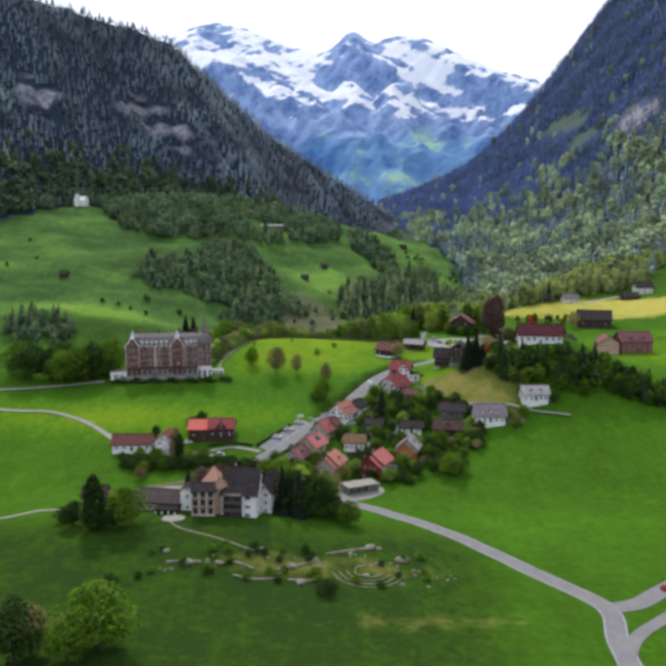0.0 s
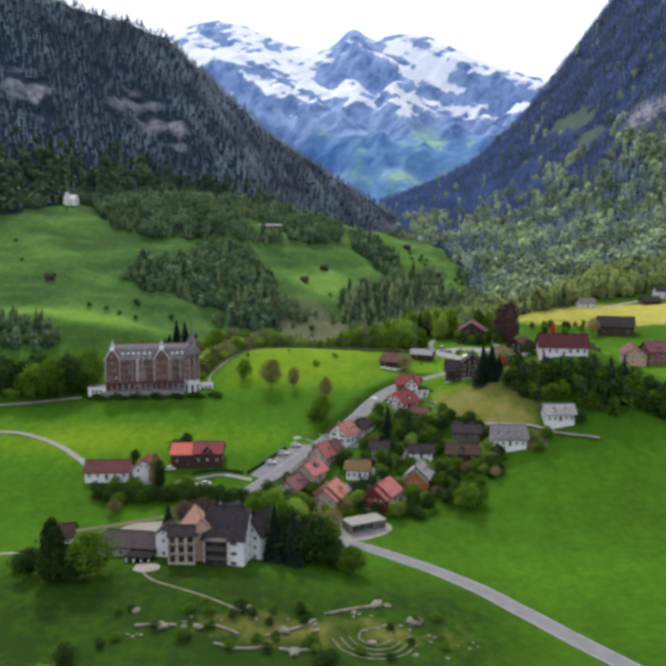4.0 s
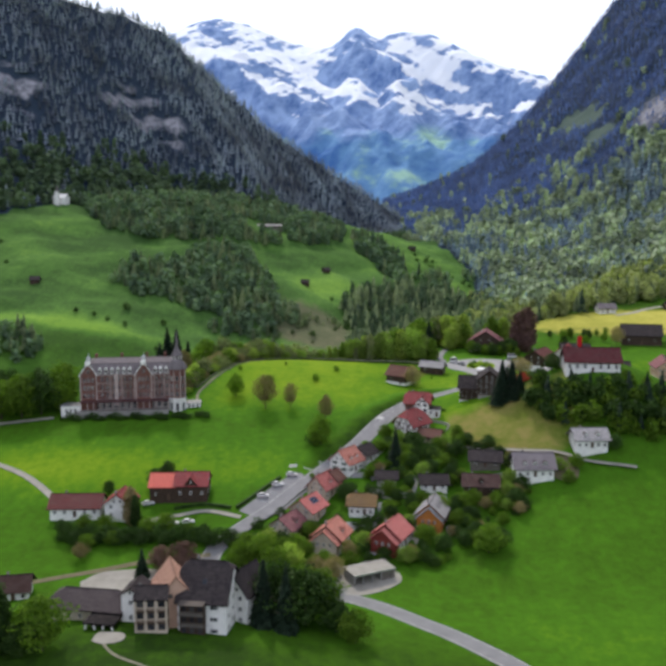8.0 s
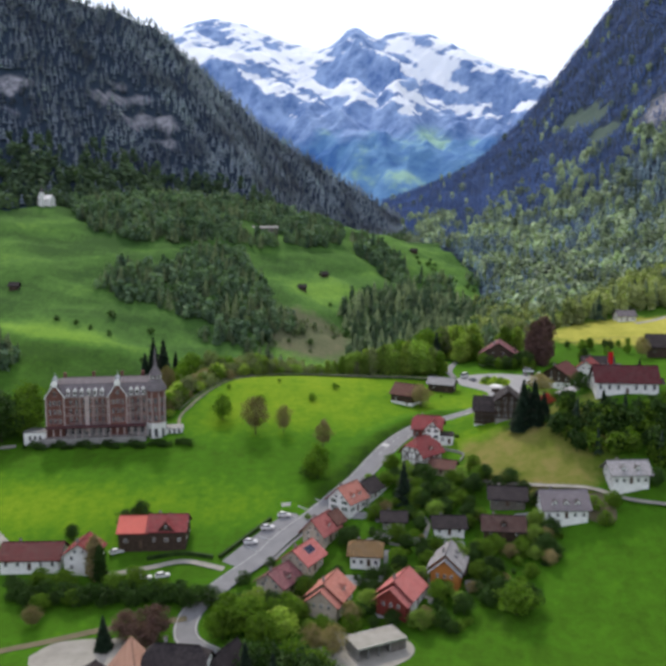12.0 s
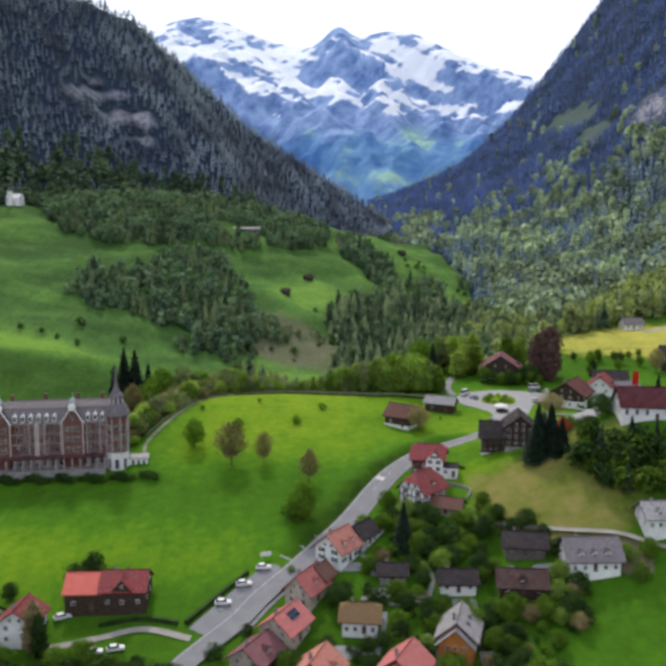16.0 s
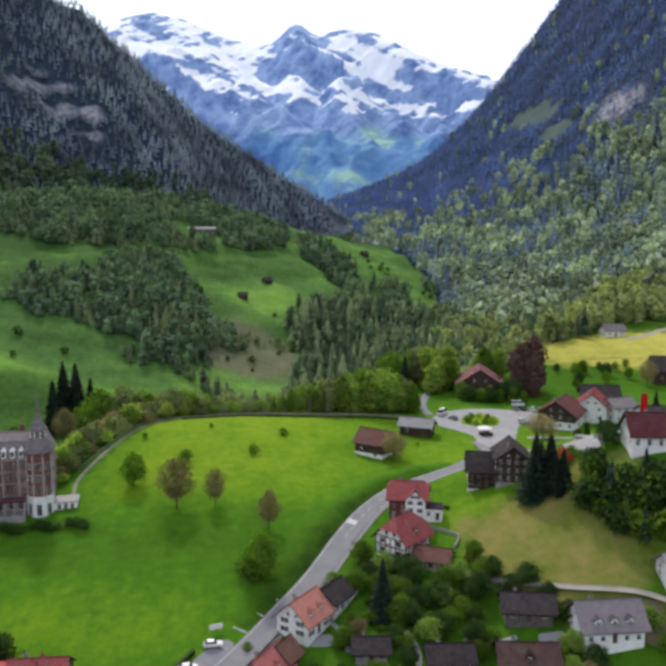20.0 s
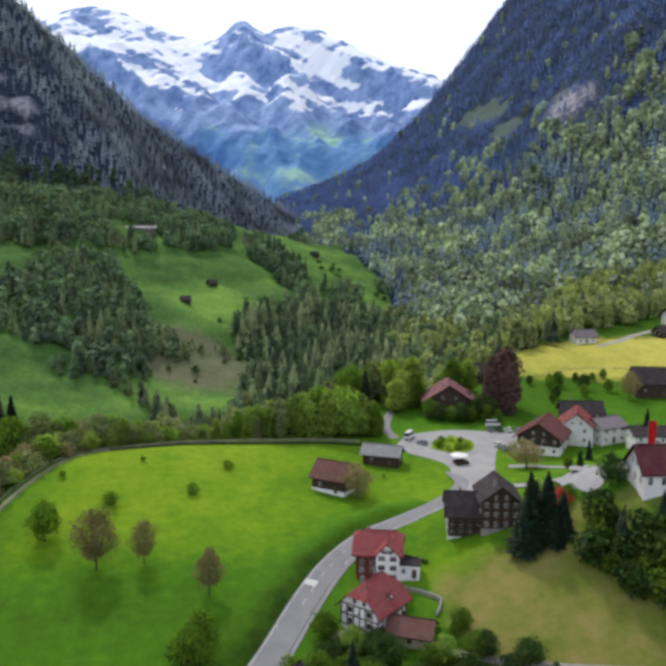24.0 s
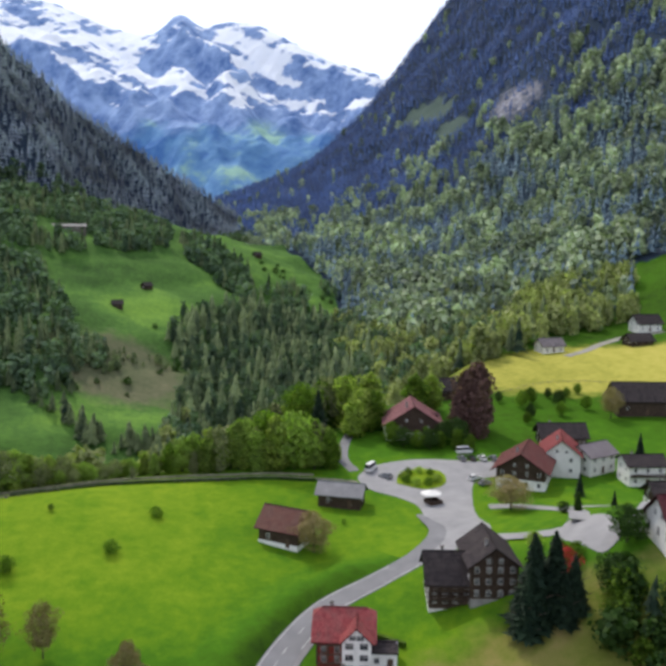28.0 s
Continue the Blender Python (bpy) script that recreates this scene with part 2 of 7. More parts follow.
    east = ramp(nt, math_node(nt, "DIVIDE", along.outputs["X"], 1000), [(0.085, (0, 0, 0)), (0.12, (1, 1, 1))])
    north = ramp(nt, math_node(nt, "DIVIDE", along.outputs["Y"], 1000), [(0.54, (0, 0, 0)), (0.57, (1, 1, 1))])
    rape = ramp(nt, f, [(0.36, (0.22, 0.23, 0.04)), (0.55, (0.36, 0.34, 0.07)), (0.72, (0.45, 0.39, 0.10))])
    scrub = ramp(nt, f, [(0.36, (0.070, 0.092, 0.046)), (0.7, (0.155, 0.150, 0.088))])
    dry = mix(nt, math_node(nt, "MULTIPLY", math_node(nt, "SUBTRACT", 1.0, east), north), dry, scrub)
    dry = mix(nt, math_node(nt, "MULTIPLY", east, north), dry, rape)
    upland = ramp(nt, math_node(nt, "DIVIDE", along.outputs["Y"], 1000), [(0.90, (0, 0, 0)), (0.98, (1, 1, 1))])
    lowland = math_node(nt, "MULTIPLY", east, math_node(nt, "SUBTRACT", 1.0, upland))
    # far upland greyed further along y, carrying on the painted haze
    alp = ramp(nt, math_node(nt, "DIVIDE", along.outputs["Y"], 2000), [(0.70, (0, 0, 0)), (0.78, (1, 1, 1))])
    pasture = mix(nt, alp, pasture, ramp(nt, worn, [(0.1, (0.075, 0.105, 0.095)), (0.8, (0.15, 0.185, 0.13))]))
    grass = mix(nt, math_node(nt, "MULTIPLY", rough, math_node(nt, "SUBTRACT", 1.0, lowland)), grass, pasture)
    col = mix(nt, edge(sep.outputs["Green"]), grass, dry)
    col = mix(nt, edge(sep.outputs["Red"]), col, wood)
    col = mix(nt, edge(sep.outputs["Blue"]), col, rock)
    nt.links.new(col, bsdf.inputs["Base Color"])
    bump_on(nt, bsdf, fine, 0.6, 0.25)
    return m


def range_material():
    """Far snow-streaked range: rock and low pasture blued by painted haze, with snowfields."""
    m, nt, bsdf = material("alpine_range", 0.9, 0, 0.1)
    geo = nt.nodes.new("ShaderNodeNewGeometry")
    zone = nt.nodes.new("ShaderNodeAttribute")
    zone.attribute_name = "zone"
    sep = nt.nodes.new("ShaderNodeSeparateColor")
    nt.links.new(zone.outputs["Color"], sep.inputs[0])
    vec = place_vec(nt)
    fine = noise_node(nt, 0.017, 9, 0.74, place_vec(nt, (1, 0.5, 1.5)))
    f = math_node(nt, "ADD", sep.outputs["Red"], math_node(nt, "MULTIPLY", math_node(nt, "SUBTRACT", fine, 0.5), 0.62))
    snow = ramp(nt, f, [(0.46, (0, 0, 0)), (0.56, (1, 1, 1))])
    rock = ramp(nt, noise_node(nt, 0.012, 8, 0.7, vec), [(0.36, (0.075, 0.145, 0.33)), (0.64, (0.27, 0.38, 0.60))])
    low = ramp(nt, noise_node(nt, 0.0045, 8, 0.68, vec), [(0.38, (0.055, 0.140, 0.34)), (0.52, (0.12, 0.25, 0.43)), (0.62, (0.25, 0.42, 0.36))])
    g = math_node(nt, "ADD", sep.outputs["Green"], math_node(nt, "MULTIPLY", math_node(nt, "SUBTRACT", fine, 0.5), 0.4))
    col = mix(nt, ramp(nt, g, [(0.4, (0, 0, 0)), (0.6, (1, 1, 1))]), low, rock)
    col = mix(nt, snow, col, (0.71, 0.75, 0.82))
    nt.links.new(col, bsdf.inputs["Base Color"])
    # a weak glow in the surface's own colours adds to the painted haze
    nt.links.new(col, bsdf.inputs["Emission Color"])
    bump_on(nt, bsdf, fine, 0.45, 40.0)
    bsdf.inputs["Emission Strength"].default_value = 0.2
    return m


MEADOW = ground_material()
RANGE = range_material()
ASPHALT = mottled("asphalt", (0.145, 0.145, 0.155), (0.21, 0.21, 0.218), 0.25, 0.9, fine=4, bump=0.1)
PATHWAY = mottled("gravel_path", (0.20, 0.188, 0.165), (0.31, 0.295, 0.265), 0.3, 0.95, fine=5)
MARKING = mottled("road_paint", (0.36, 0.36, 0.35), (0.50, 0.50, 0.48), 1.0, 0.7)
PLASTER = mottled("white_plaster", (0.62, 0.605, 0.59), (0.85, 0.835, 0.82), 0.5, 0.9, fine=2.2, vary=0.1)
CREAM = mottled("cream_plaster", (0.38, 0.32, 0.26), (0.56, 0.47, 0.38), 0.5, 0.9, fine=2.2, vary=0.1)
STONE = mottled("grey_stone", (0.17, 0.165, 0.16), (0.33, 0.315, 0.30), 0.8, 0.9, fine=4)
BRICK = mottled("red_brick", (0.105, 0.046, 0.040), (0.185, 0.082, 0.066), 0.6, 0.9, fine=6)
SALMON = mottled("salmon_shingle", (0.42, 0.27, 0.20), (0.56, 0.37, 0.28), 0.6, 0.85, fine=5)
TIMBER = boarded("dark_timber", (0.030, 0.020, 0.015), (0.085, 0.055, 0.038))
TIMBER_RED = boarded("red_timber", (0.15, 0.028, 0.022), (0.27, 0.055, 0.04))
TIMBER_ORANGE = boarded("orange_timber", (0.36, 0.13, 0.03), (0.52, 0.21, 0.05))
TIMBER_GREY = boarded("grey_timber", (0.09, 0.08, 0.07), (0.19, 0.17, 0.15))
TILE_RED = tiled("red_tiles", (0.21, 0.042, 0.046), (0.37, 0.095, 0.095), moss=0.45)
TILE_ORANGE = tiled("orange_tiles", (0.46, 0.165, 0.13), (0.62, 0.28, 0.22), weather=(0.30, 0.17, 0.14), moss=0.5)
TILE_RUSTRED = tiled("rust_red_tiles", (0.115, 0.036, 0.036), (0.20, 0.075, 0.07), moss=0.4)
TILE_PINK = tiled("pink_tiles", (0.38, 0.105, 0.10), (0.55, 0.205, 0.185), weather=(0.26, 0.13, 0.12), moss=0.5)
SLATE_PALE = tiled("pale_slate", (0.25, 0.235, 0.24), (0.40, 0.38, 0.385), weather=(0.16, 0.15, 0.15), moss=0.4)
TILE_MUSTARD = tiled("mustard_tiles", (0.15, 0.095, 0.045), (0.24, 0.155, 0.075), moss=0.4)
TILE_BRIGHT = tiled("bright_red_tiles", (0.56, 0.125, 0.10), (0.70, 0.20, 0.155), weather=(0.40, 0.12, 0.10), moss=0.3)
TILE_BROWN = tiled("brown_tiles", (0.050, 0.029, 0.027), (0.092, 0.052, 0.046), moss=0.3)
TILE_RUST = tiled("rusty_tiles", (0.105, 0.048, 0.040), (0.17, 0.085, 0.068), moss=0.35)
TILE_DARK = tiled("dark_tiles", (0.026, 0.022, 0.025), (0.054, 0.045, 0.047), moss=0.25)
TILE_MAROON = tiled("maroon_tiles", (0.078, 0.018, 0.024), (0.135, 0.036, 0.042), moss=0.35)
TILE_PLUM = tiled("plum_tiles", (0.17, 0.07, 0.08), (0.28, 0.125, 0.13), moss=0.35)
SLATE = tiled("grey_slate", (0.15, 0.13, 0.142), (0.25, 0.222, 0.235), moss=0.3)
SLATE_BROWN = tiled("brown_slate", (0.062, 0.050, 0.052), (0.115, 0.095, 0.096), moss=0.25)
SHEET = mottled("grey_sheet_roof", (0.13, 0.13, 0.14), (0.22, 0.22, 0.23), 0.4, 0.6, 0.2, fine=2)
FRAME_WHITE = mottled("white_frame", (0.58, 0.57, 0.55), (0.72, 0.71, 0.69), 2.0, 0.6, bump=0)
FRAME_DARK = mottled("brown_frame", (0.06, 0.035, 0.025), (0.10, 0.06, 0.04), 2.0, 0.6, bump=0)
SHUTTER_G = mottled("shutter_green", (0.03, 0.07, 0.04), (0.05, 0.11, 0.06), 2.0, 0.7, bump=0)
PANE = glass_dark("window_glass")
METAL = mottled("zinc", (0.30, 0.31, 0.32), (0.45, 0.46, 0.47), 1.0, 0.4, 0.8, bump=0)
BARK = mottled("bark", (0.035, 0.026, 0.02), (0.085, 0.065, 0.05), 1.5, 0.95, fine=8)
LEAF = leafy("leaves_green", (0.036, 0.082, 0.009), (0.165, 0.255, 0.028), 0.48)
LEAF_YELLOW = leafy("leaves_spring", (0.105, 0.165, 0.034), (0.46, 0.53, 0.115), 0.55)
LEAF_LIME = leafy("leaves_lime", (0.062, 0.110, 0.022), (0.33, 0.43, 0.095), 0.55)
LEAF_BROWN = leafy("leaves_budding", (0.150, 0.116, 0.060), (0.31, 0.240, 0.120), 0.35)
LEAF_RED = leafy("leaves_copper", (0.060, 0.034, 0.034), (0.185, 0.105, 0.096), 0.35)
LEAF_DARK = leafy("leaves_dark", (0.012, 0.034, 0.008), (0.052, 0.098, 0.020), 0.3)
NEEDLE = leafy("needles", (0.005, 0.014, 0.009), (0.024, 0.044, 0.023), 0.12)
# far spruces paled and blued: distance haze put into the needle colours
NEEDLE_HAZE = leafy("needles_far_haze", (0.020, 0.042, 0.070), (0.155, 0.226, 0.268), 0.08, each=0.25, stand=0.35, tone=0.5)
NEEDLE_HAZE_HIGH = leafy("needles_high_haze", (0.022, 0.050, 0.150), (0.074, 0.134, 0.320), 0.06, each=0.3, stand=0.4, tone=0.35)
NEEDLE_HAZE_LEFT = leafy("needles_left_haze", (0.170, 0.196, 0.298), (0.272, 0.300, 0.420), 0.45, each=0.25, stand=0.6, tone=0.3)
# slope leaves: sunlit crowns, dark gaps and haze put into the colour range
LEAF_SLOPE = leafy("leaves_slope", (0.040, 0.074, 0.084), (0.64, 0.74, 0.47), 0.16, each=0.3, stand=0.35, tone=0.5)
NEEDLE_MID = leafy("needles_mid", (0.010, 0.030, 0.020), (0.240, 0.300, 0.140), 0.2, each=0.3, tone=0.5)
LEAF_FAR = leafy("leaves_far", (0.036, 0.070, 0.056), (0.190, 0.270, 0.155), 0.3, each=0.3, tone=0.45)
LEAF_OLIVE = leafy("leaves_olive", (0.085, 0.112, 0.050), (0.47, 0.49, 0.205), 0.32, each=0.35, tone=0.4)
ROOF_FELT = mottled("roof_felt", (0.05, 0.042, 0.038), (0.10, 0.085, 0.075), 0.6, 0.85, fine=3)
MOSSY = mottled("mossy_stone", (0.075, 0.085, 0.05), (0.29, 0.26, 0.205), 0.45, 0.95, fine=2.5)
EARTH = mottled("bare_earth", (0.085, 0.080, 0.045), (0.17, 0.14, 0.085), 0.25, 0.95, fine=3)
PAVING = mottled("pale_paving", (0.21, 0.208, 0.215), (0.30, 0.295, 0.30), 0.25, 0.9, fine=3, bump=0.1)

# the ground sheet
def graded(*runs):
    out = [np.arange(a, b, step) for a, b, step in runs]
    return np.concatenate(out + [np.array([runs[-1][1]], float)])


def gorge_side(x, y):
    """Where the wooded far slope begins, right of the pasture's shoulder."""
    return (y > 845) & (x > np.interp(y, (845, 935, 1031, 1100, 1160, 1210, 1600), (158, 154, 152, 158, 150, 130, 118)))


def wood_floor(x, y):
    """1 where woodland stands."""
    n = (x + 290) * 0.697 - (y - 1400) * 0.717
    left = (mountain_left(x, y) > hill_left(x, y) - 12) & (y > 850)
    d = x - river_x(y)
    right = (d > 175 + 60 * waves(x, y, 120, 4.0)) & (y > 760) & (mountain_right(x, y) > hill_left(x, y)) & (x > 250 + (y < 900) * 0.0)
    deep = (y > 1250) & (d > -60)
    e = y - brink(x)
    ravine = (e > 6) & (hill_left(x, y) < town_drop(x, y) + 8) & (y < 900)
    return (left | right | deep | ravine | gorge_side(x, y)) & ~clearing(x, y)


def ledges(x, y):
    """Bare rock bands that cross the left mountainside."""
    z = mountain_left(x, y)
    belt = bump(x, y, -400, 1098, 34, 26, 1) + bump(x, y, -275, 1226, 36, 26, 1.05) + bump(x, y, -325, 1180, 20, 24, 0.5) + bump(x, y, -240, 1226, 16, 18, 0.5)
    streak = 0.5 + 0.35 * waves(x, y, 9, 1.0) + 0.35 * np.sin(z / 5.0 + 2.6 * waves(x, y, 30, 1.0)) + 0.4 * waves(x, y, 22, 3.0)
    return np.clip(belt * 1.25, 0, 1) * smooth(0.15, 0.75, streak)


def town_drop(x, y):
    return village_height(x, y) - 0.95 * soft_max(y - brink(x), 0, 8)


def clearing(x, y):
    c = bump(x, y, 522, 1950, 26, 110, 1) + bump(x, y, 500, 1740, 20, 40, 0.9) + bump(x, y, 330, 805, 60, 50, 1)
    return c > 0.55 + 0.25 * waves(x, y, 30, 4.0)


def dry_ground(x, y):
    """Brown and yellow grass: the mown field below the dark chalet, the far meadow, the rough bank."""
    f = bump(x, y, 64, 407, 24, 17, 1.15) * smooth(26, 44, x + (y - 440) * 0.3) + bump(x, y, 200, 630, 50, 27, 1.6) * smooth(560, 590, y)
    f = f + bump(x, y, -5, 247, 42, 9, 0.5) + bump(x, y, 20, 215, 40, 8, 0.42)
    f = f + bump(x, y, -34, 812, 40, 34, 1.05)
    return f


def grass_light(x, y):
    """How yellow and bright the grass is, sun and cloud shade painted in: brightest on the terrace, deepest on the near
    slope.
    """
    v = 0.36 + 0.46 * smooth(425, 475, y) * smooth(-75, -45, x) * (1 - 0.45 * smooth(0, 35, x)) * (1 - smooth(515, 560, y)) - 0.29 * (1 - smooth(255, 300, y)) * (1 - smooth(30, 60, x))
    v = v + bump(x, y, -105, 388, 55, 14, 0.5) + bump(x, y, -30, 452, 40, 14, 0.15) - bump(x, y, 120, 320, 60, 30, 0.12) + bump(x, y, 60, 300, 50, 14, 0.1)
    v = v + bump(x, y, -215, 704, 70, 8, 0.55) + bump(x, y, -15, 915, 55, 20, 0.42) + bump(x, y, 90, 1090, 60, 60, 0.32) + bump(x, y, 48, 470, 16, 16, 0.1) + bump(x, y, 50, 428, 16, 9, 0.38)
    v = v - 0.10 * smooth(600, 700, y) + 0.10 * smooth(255, 290, y) * smooth(40, 60, x) * (1 - smooth(370, 400, y)) + bump(x, y, -20, 745, 60, 18, 0.25)
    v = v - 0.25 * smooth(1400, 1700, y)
    return np.clip(v + 0.06 * waves(x, y, 45, 2.0), 0.02, 1)


xs = graded((-2600, -700, 60), (-700, -200, 9), (-200, 280, 2.5), (280, 900, 9), (900, 2600, 60))
ys = graded((-700, 160, 40), (160, 700, 2.5), (700, 1500, 7), (1500, 2500, 14), (2500, 4600, 60))
gx, gy = np.meshgrid(xs, ys)
gz = height(gx, gy)


def grid_mesh(name, gx, gy, gz, mat):
    rows, cols = gx.shape
    me = bpy.data.meshes.new(name)
    me.vertices.add(gx.size)
    me.vertices.foreach_set("co", np.stack([gx, gy, gz], -1).astype(np.float32).ravel())
    i = np.arange(rows * cols).reshape(rows, cols)
    quads = np.stack([i[:-1, :-1], i[:-1, 1:], i[1:, 1:], i[1:, :-1]], -1).reshape(-1, 4)
    me.loops.add(quads.size)
    me.loops.foreach_set("vertex_index", quads.ravel().astype(np.int32))
    me.polygons.add(len(quads))
    me.polygons.foreach_set("loop_start", np.arange(0, quads.size, 4, dtype=np.int32))
    me.polygons.foreach_set("use_smooth", np.ones(len(quads), bool))
    me.update(calc_edges=True)
    me.materials.append(mat)
    return me


ground_me = grid_mesh("ground", gx, gy, gz, MEADOW)
zone = ground_me.color_attributes.new("zone", "FLOAT_COLOR", "POINT")
scar = 0.75 * ledges(gx, gy) + bump(gx, gy, 556, 1580, 36, 62, 0.75)
cols = np.stack([wood_floor(gx, gy) * 1.0, np.clip(dry_ground(gx, gy), 0, 1), np.clip(scar, 0, 1), grass_light(gx, gy)], -1)
zone.data.foreach_set("color", cols.astype(np.float32).ravel())
ground = tagged(new("ground", ground_me), "rolling green valley meadow with dry and wooded stretches", "ground", kind="structure")


# the snow range that closes the valley
def fractal(x, y, size, octaves=5, seed=0.0):
    out, amp, tot = 0 * x, 1.0, 0.0
    for k in range(octaves):
        out = out + amp * waves(x, y, size / 2.1 ** k, seed + 1.7 * k)
        tot += amp
        amp *= 0.55
    return out / tot


def range_height(x, y):
    top = 1036 + bump(x, 0, -700, 0, 190, 1, 150) + bump(x, 0, 50, 0, 55, 1, 85) + bump(x, 0, 350, 0, 180, 1, 92) + bump(x, 0, -430, 0, 120, 1, 40)
    top = top - 0.30 * soft_max(x - 520, 0, 120) - 0.05 * soft_max(-x - 900, 0, 200)
    u = np.clip((4560 - y) / 1700, 0, 1)
    warp = 80 * fractal(x, y, 420, 2, 5.0)
    spur = 1 - np.abs(fractal(x + warp + 0.55 * y, y * 0.4, 520, 3, 2.0)) * 1.9
    fine = 1 - np.abs(fractal(x + warp - 0.3 * y, y, 210, 3, 4.0)) * 1.8
    shape = 120 + (top - 120) * (1 - u) ** 1.12
    return shape + (230 * (spur - 0.45) + 60 * (fine - 0.4)) * np.sin(np.pi * u) ** 0.8 + 9 * fractal(x, y, 90, 3, 1.0) * (1 - u) - 1.6 * np.maximum(y - 4560, 0)


rx, ry = np.meshgrid(np.arange(-2200, 2201, 9.0), np.arange(2860, 4680, 9.0))
rz = range_height(rx, ry)
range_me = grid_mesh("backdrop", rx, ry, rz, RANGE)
rzone = range_me.color_attributes.new("zone", "FLOAT_COLOR", "POINT")
steep = np.hypot(np.gradient(rz, axis=0), np.gradient(rz, axis=1)) / 9.0
band = fractal(rx + 1.3 * rz, 2.6 * rz - 0.9 * rx, 620, 3, 3.0)
spots = fractal(rx + 0.8 * rz, 1.8 * rz, 150, 3, 7.0)
snowy = 0.50 + np.minimum(rz - 640, 260) / 1100 - 0.22 * smooth(900, 1080, rz) + 0.30 * (0.75 - steep) + 0.45 * band + 0.5 * spots + 0.42 * fractal(rx + 0.5 * rz, 1.5 * rz, 66, 3, 9.0)
craggy = 0.5 + (rz - 440) / 260 + 0.5 * fractal(rx, rz, 260, 3, 6.0)
rc = np.stack([np.clip(snowy, 0, 1) * smooth(440, 560, rz), np.clip(craggy, 0, 1), 0 * rz, 0 * rz + 1], -1)
rzone.data.foreach_set("color", rc.astype(np.float32).ravel())
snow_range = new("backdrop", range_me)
tagged(snow_range, "distant rocky alpine range blued by haze and streaked with snow", "mountain range", kind="structure")

# building tools
def h1(x, y):
    return float(height(x, y))


def part(name, bm, mat, parent=None, label="", m=None):
    me = bpy.data.meshes.new(name)
    bm.to_mesh(me)
    bm.free()
    mats = mat if isinstance(mat, (list, tuple)) else [mat]
    for k in mats:
        me.materials.append(k)
    ob = new(name, me)
    if m is not None:
        ob.matrix_basis = m
    ob.parent = parent
    if label:
        ob["label"] = label
    return ob


def piece(name, me, parent, m):
    ob = new(name, me)
    ob.matrix_basis = m
    ob.parent = parent
    return ob


def thing(name, label, category, m, group="", kind=""):
    ob = new(name)
    ob.empty_display_size = 0.5
    ob.matrix_basis = m
    return tagged(ob, label, category, group, kind)


def box(bm, x0, x1, y0, y1, z0, z1, mi=0):
    v = [bm.verts.new(p) for p in ((x0, y0, z0), (x1, y0, z0), (x1, y1, z0), (x0, y1, z0), (x0, y0, z1), (x1, y0, z1), (x1, y1, z1), (x0, y1, z1))]
    for q in ((3, 2, 1, 0), (4, 5, 6, 7), (0, 1, 5, 4), (1, 2, 6, 5), (2, 3, 7, 6), (3, 0, 4, 7)):
        bm.faces.new([v[i] for i in q]).material_index = mi


def prism(bm, pts, y0, y1, mi=0):
    """Extrudes an x-z outline (anticlockwise) from y0 to y1."""
    a = [bm.verts.new((x, y0, z)) for x, z in pts]
    b = [bm.verts.new((x, y1, z)) for x, z in pts]
    bm.faces.new(a).material_index = mi
    bm.faces.new(b[::-1]).material_index = mi
    n = len(pts)
    for i in range(n):
        bm.faces.new((a[(i + 1) % n], a[i], b[i], b[(i + 1) % n])).material_index = mi


def tube(bm, p, q, r0, r1, n=8, mi=0, cap=True):
    p, q = Vector(p), Vector(q)
    t = (q - p).to_track_quat("Z", "Y").to_matrix()
    rings = []
    for c, r in ((p, r0), (q, r1)):
        rings.append([bm.verts.new(c + t @ Vector((r * math.cos(2 * math.pi * k / n), r * math.sin(2 * math.pi * k / n), 0))) for k in range(n)])
    for k in range(n):
        bm.faces.new((rings[0][k], rings[0][(k + 1) % n], rings[1][(k + 1) % n], rings[1][k])).material_index = mi
    if cap:
        bm.faces.new(rings[0][::-1]).material_index = mi
        bm.faces.new(rings[1]).material_index = mi


def curve_points(pts, step=2.0):
    """A smooth line through plan points, at even steps."""
    p = [np.array(q, float) for q in pts]
    p = [2 * p[0] - p[1]] + p + [2 * p[-1] - p[-2]]
    out = []
    for i in range(1, len(p) - 2):
        n = max(2, int(np.linalg.norm(p[i + 1] - p[i]) / step))
        for k in range(n):
            u = k / n
            out.append(0.5 * (2 * p[i] + (p[i + 1] - p[i - 1]) * u + (2 * p[i - 1] - 5 * p[i] + 4 * p[i + 1] - p[i + 2]) * u * u + (3 * p[i] - p[i - 1] - 3 * p[i + 1] + p[i + 2]) * u ** 3))
    out.append(p[-2])
    return np.array(out)


def ribbon(bm, line, left, right, lift=0.1, across=4, mi=0):
    """A strip laid on the ground along a line, from left to right of it (metres, right positive)."""
    tang = np.gradient(line, axis=0)
    tang /= np.linalg.norm(tang, axis=1)[:, None]
    nrm = np.stack([tang[:, 1], -tang[:, 0]], -1)
    prev = None
    for i in range(len(line)):
        lo = left[i] if hasattr(left, "__len__") else left
        hi = right[i] if hasattr(right, "__len__") else right
        pts = [line[i] + nrm[i] * (lo + (hi - lo) * k / across) for k in range(across + 1)]
        zz = [h1(*q) for q in pts]
        mid = max(zz)
        row = [bm.verts.new((q[0], q[1], max(z, mid - 0.35) + lift)) for q, z in zip(pts, zz)]
        if prev:
            for k in range(across):
                bm.faces.new((prev[k], prev[k + 1], row[k + 1], row[k])).material_index = mi
        prev = row


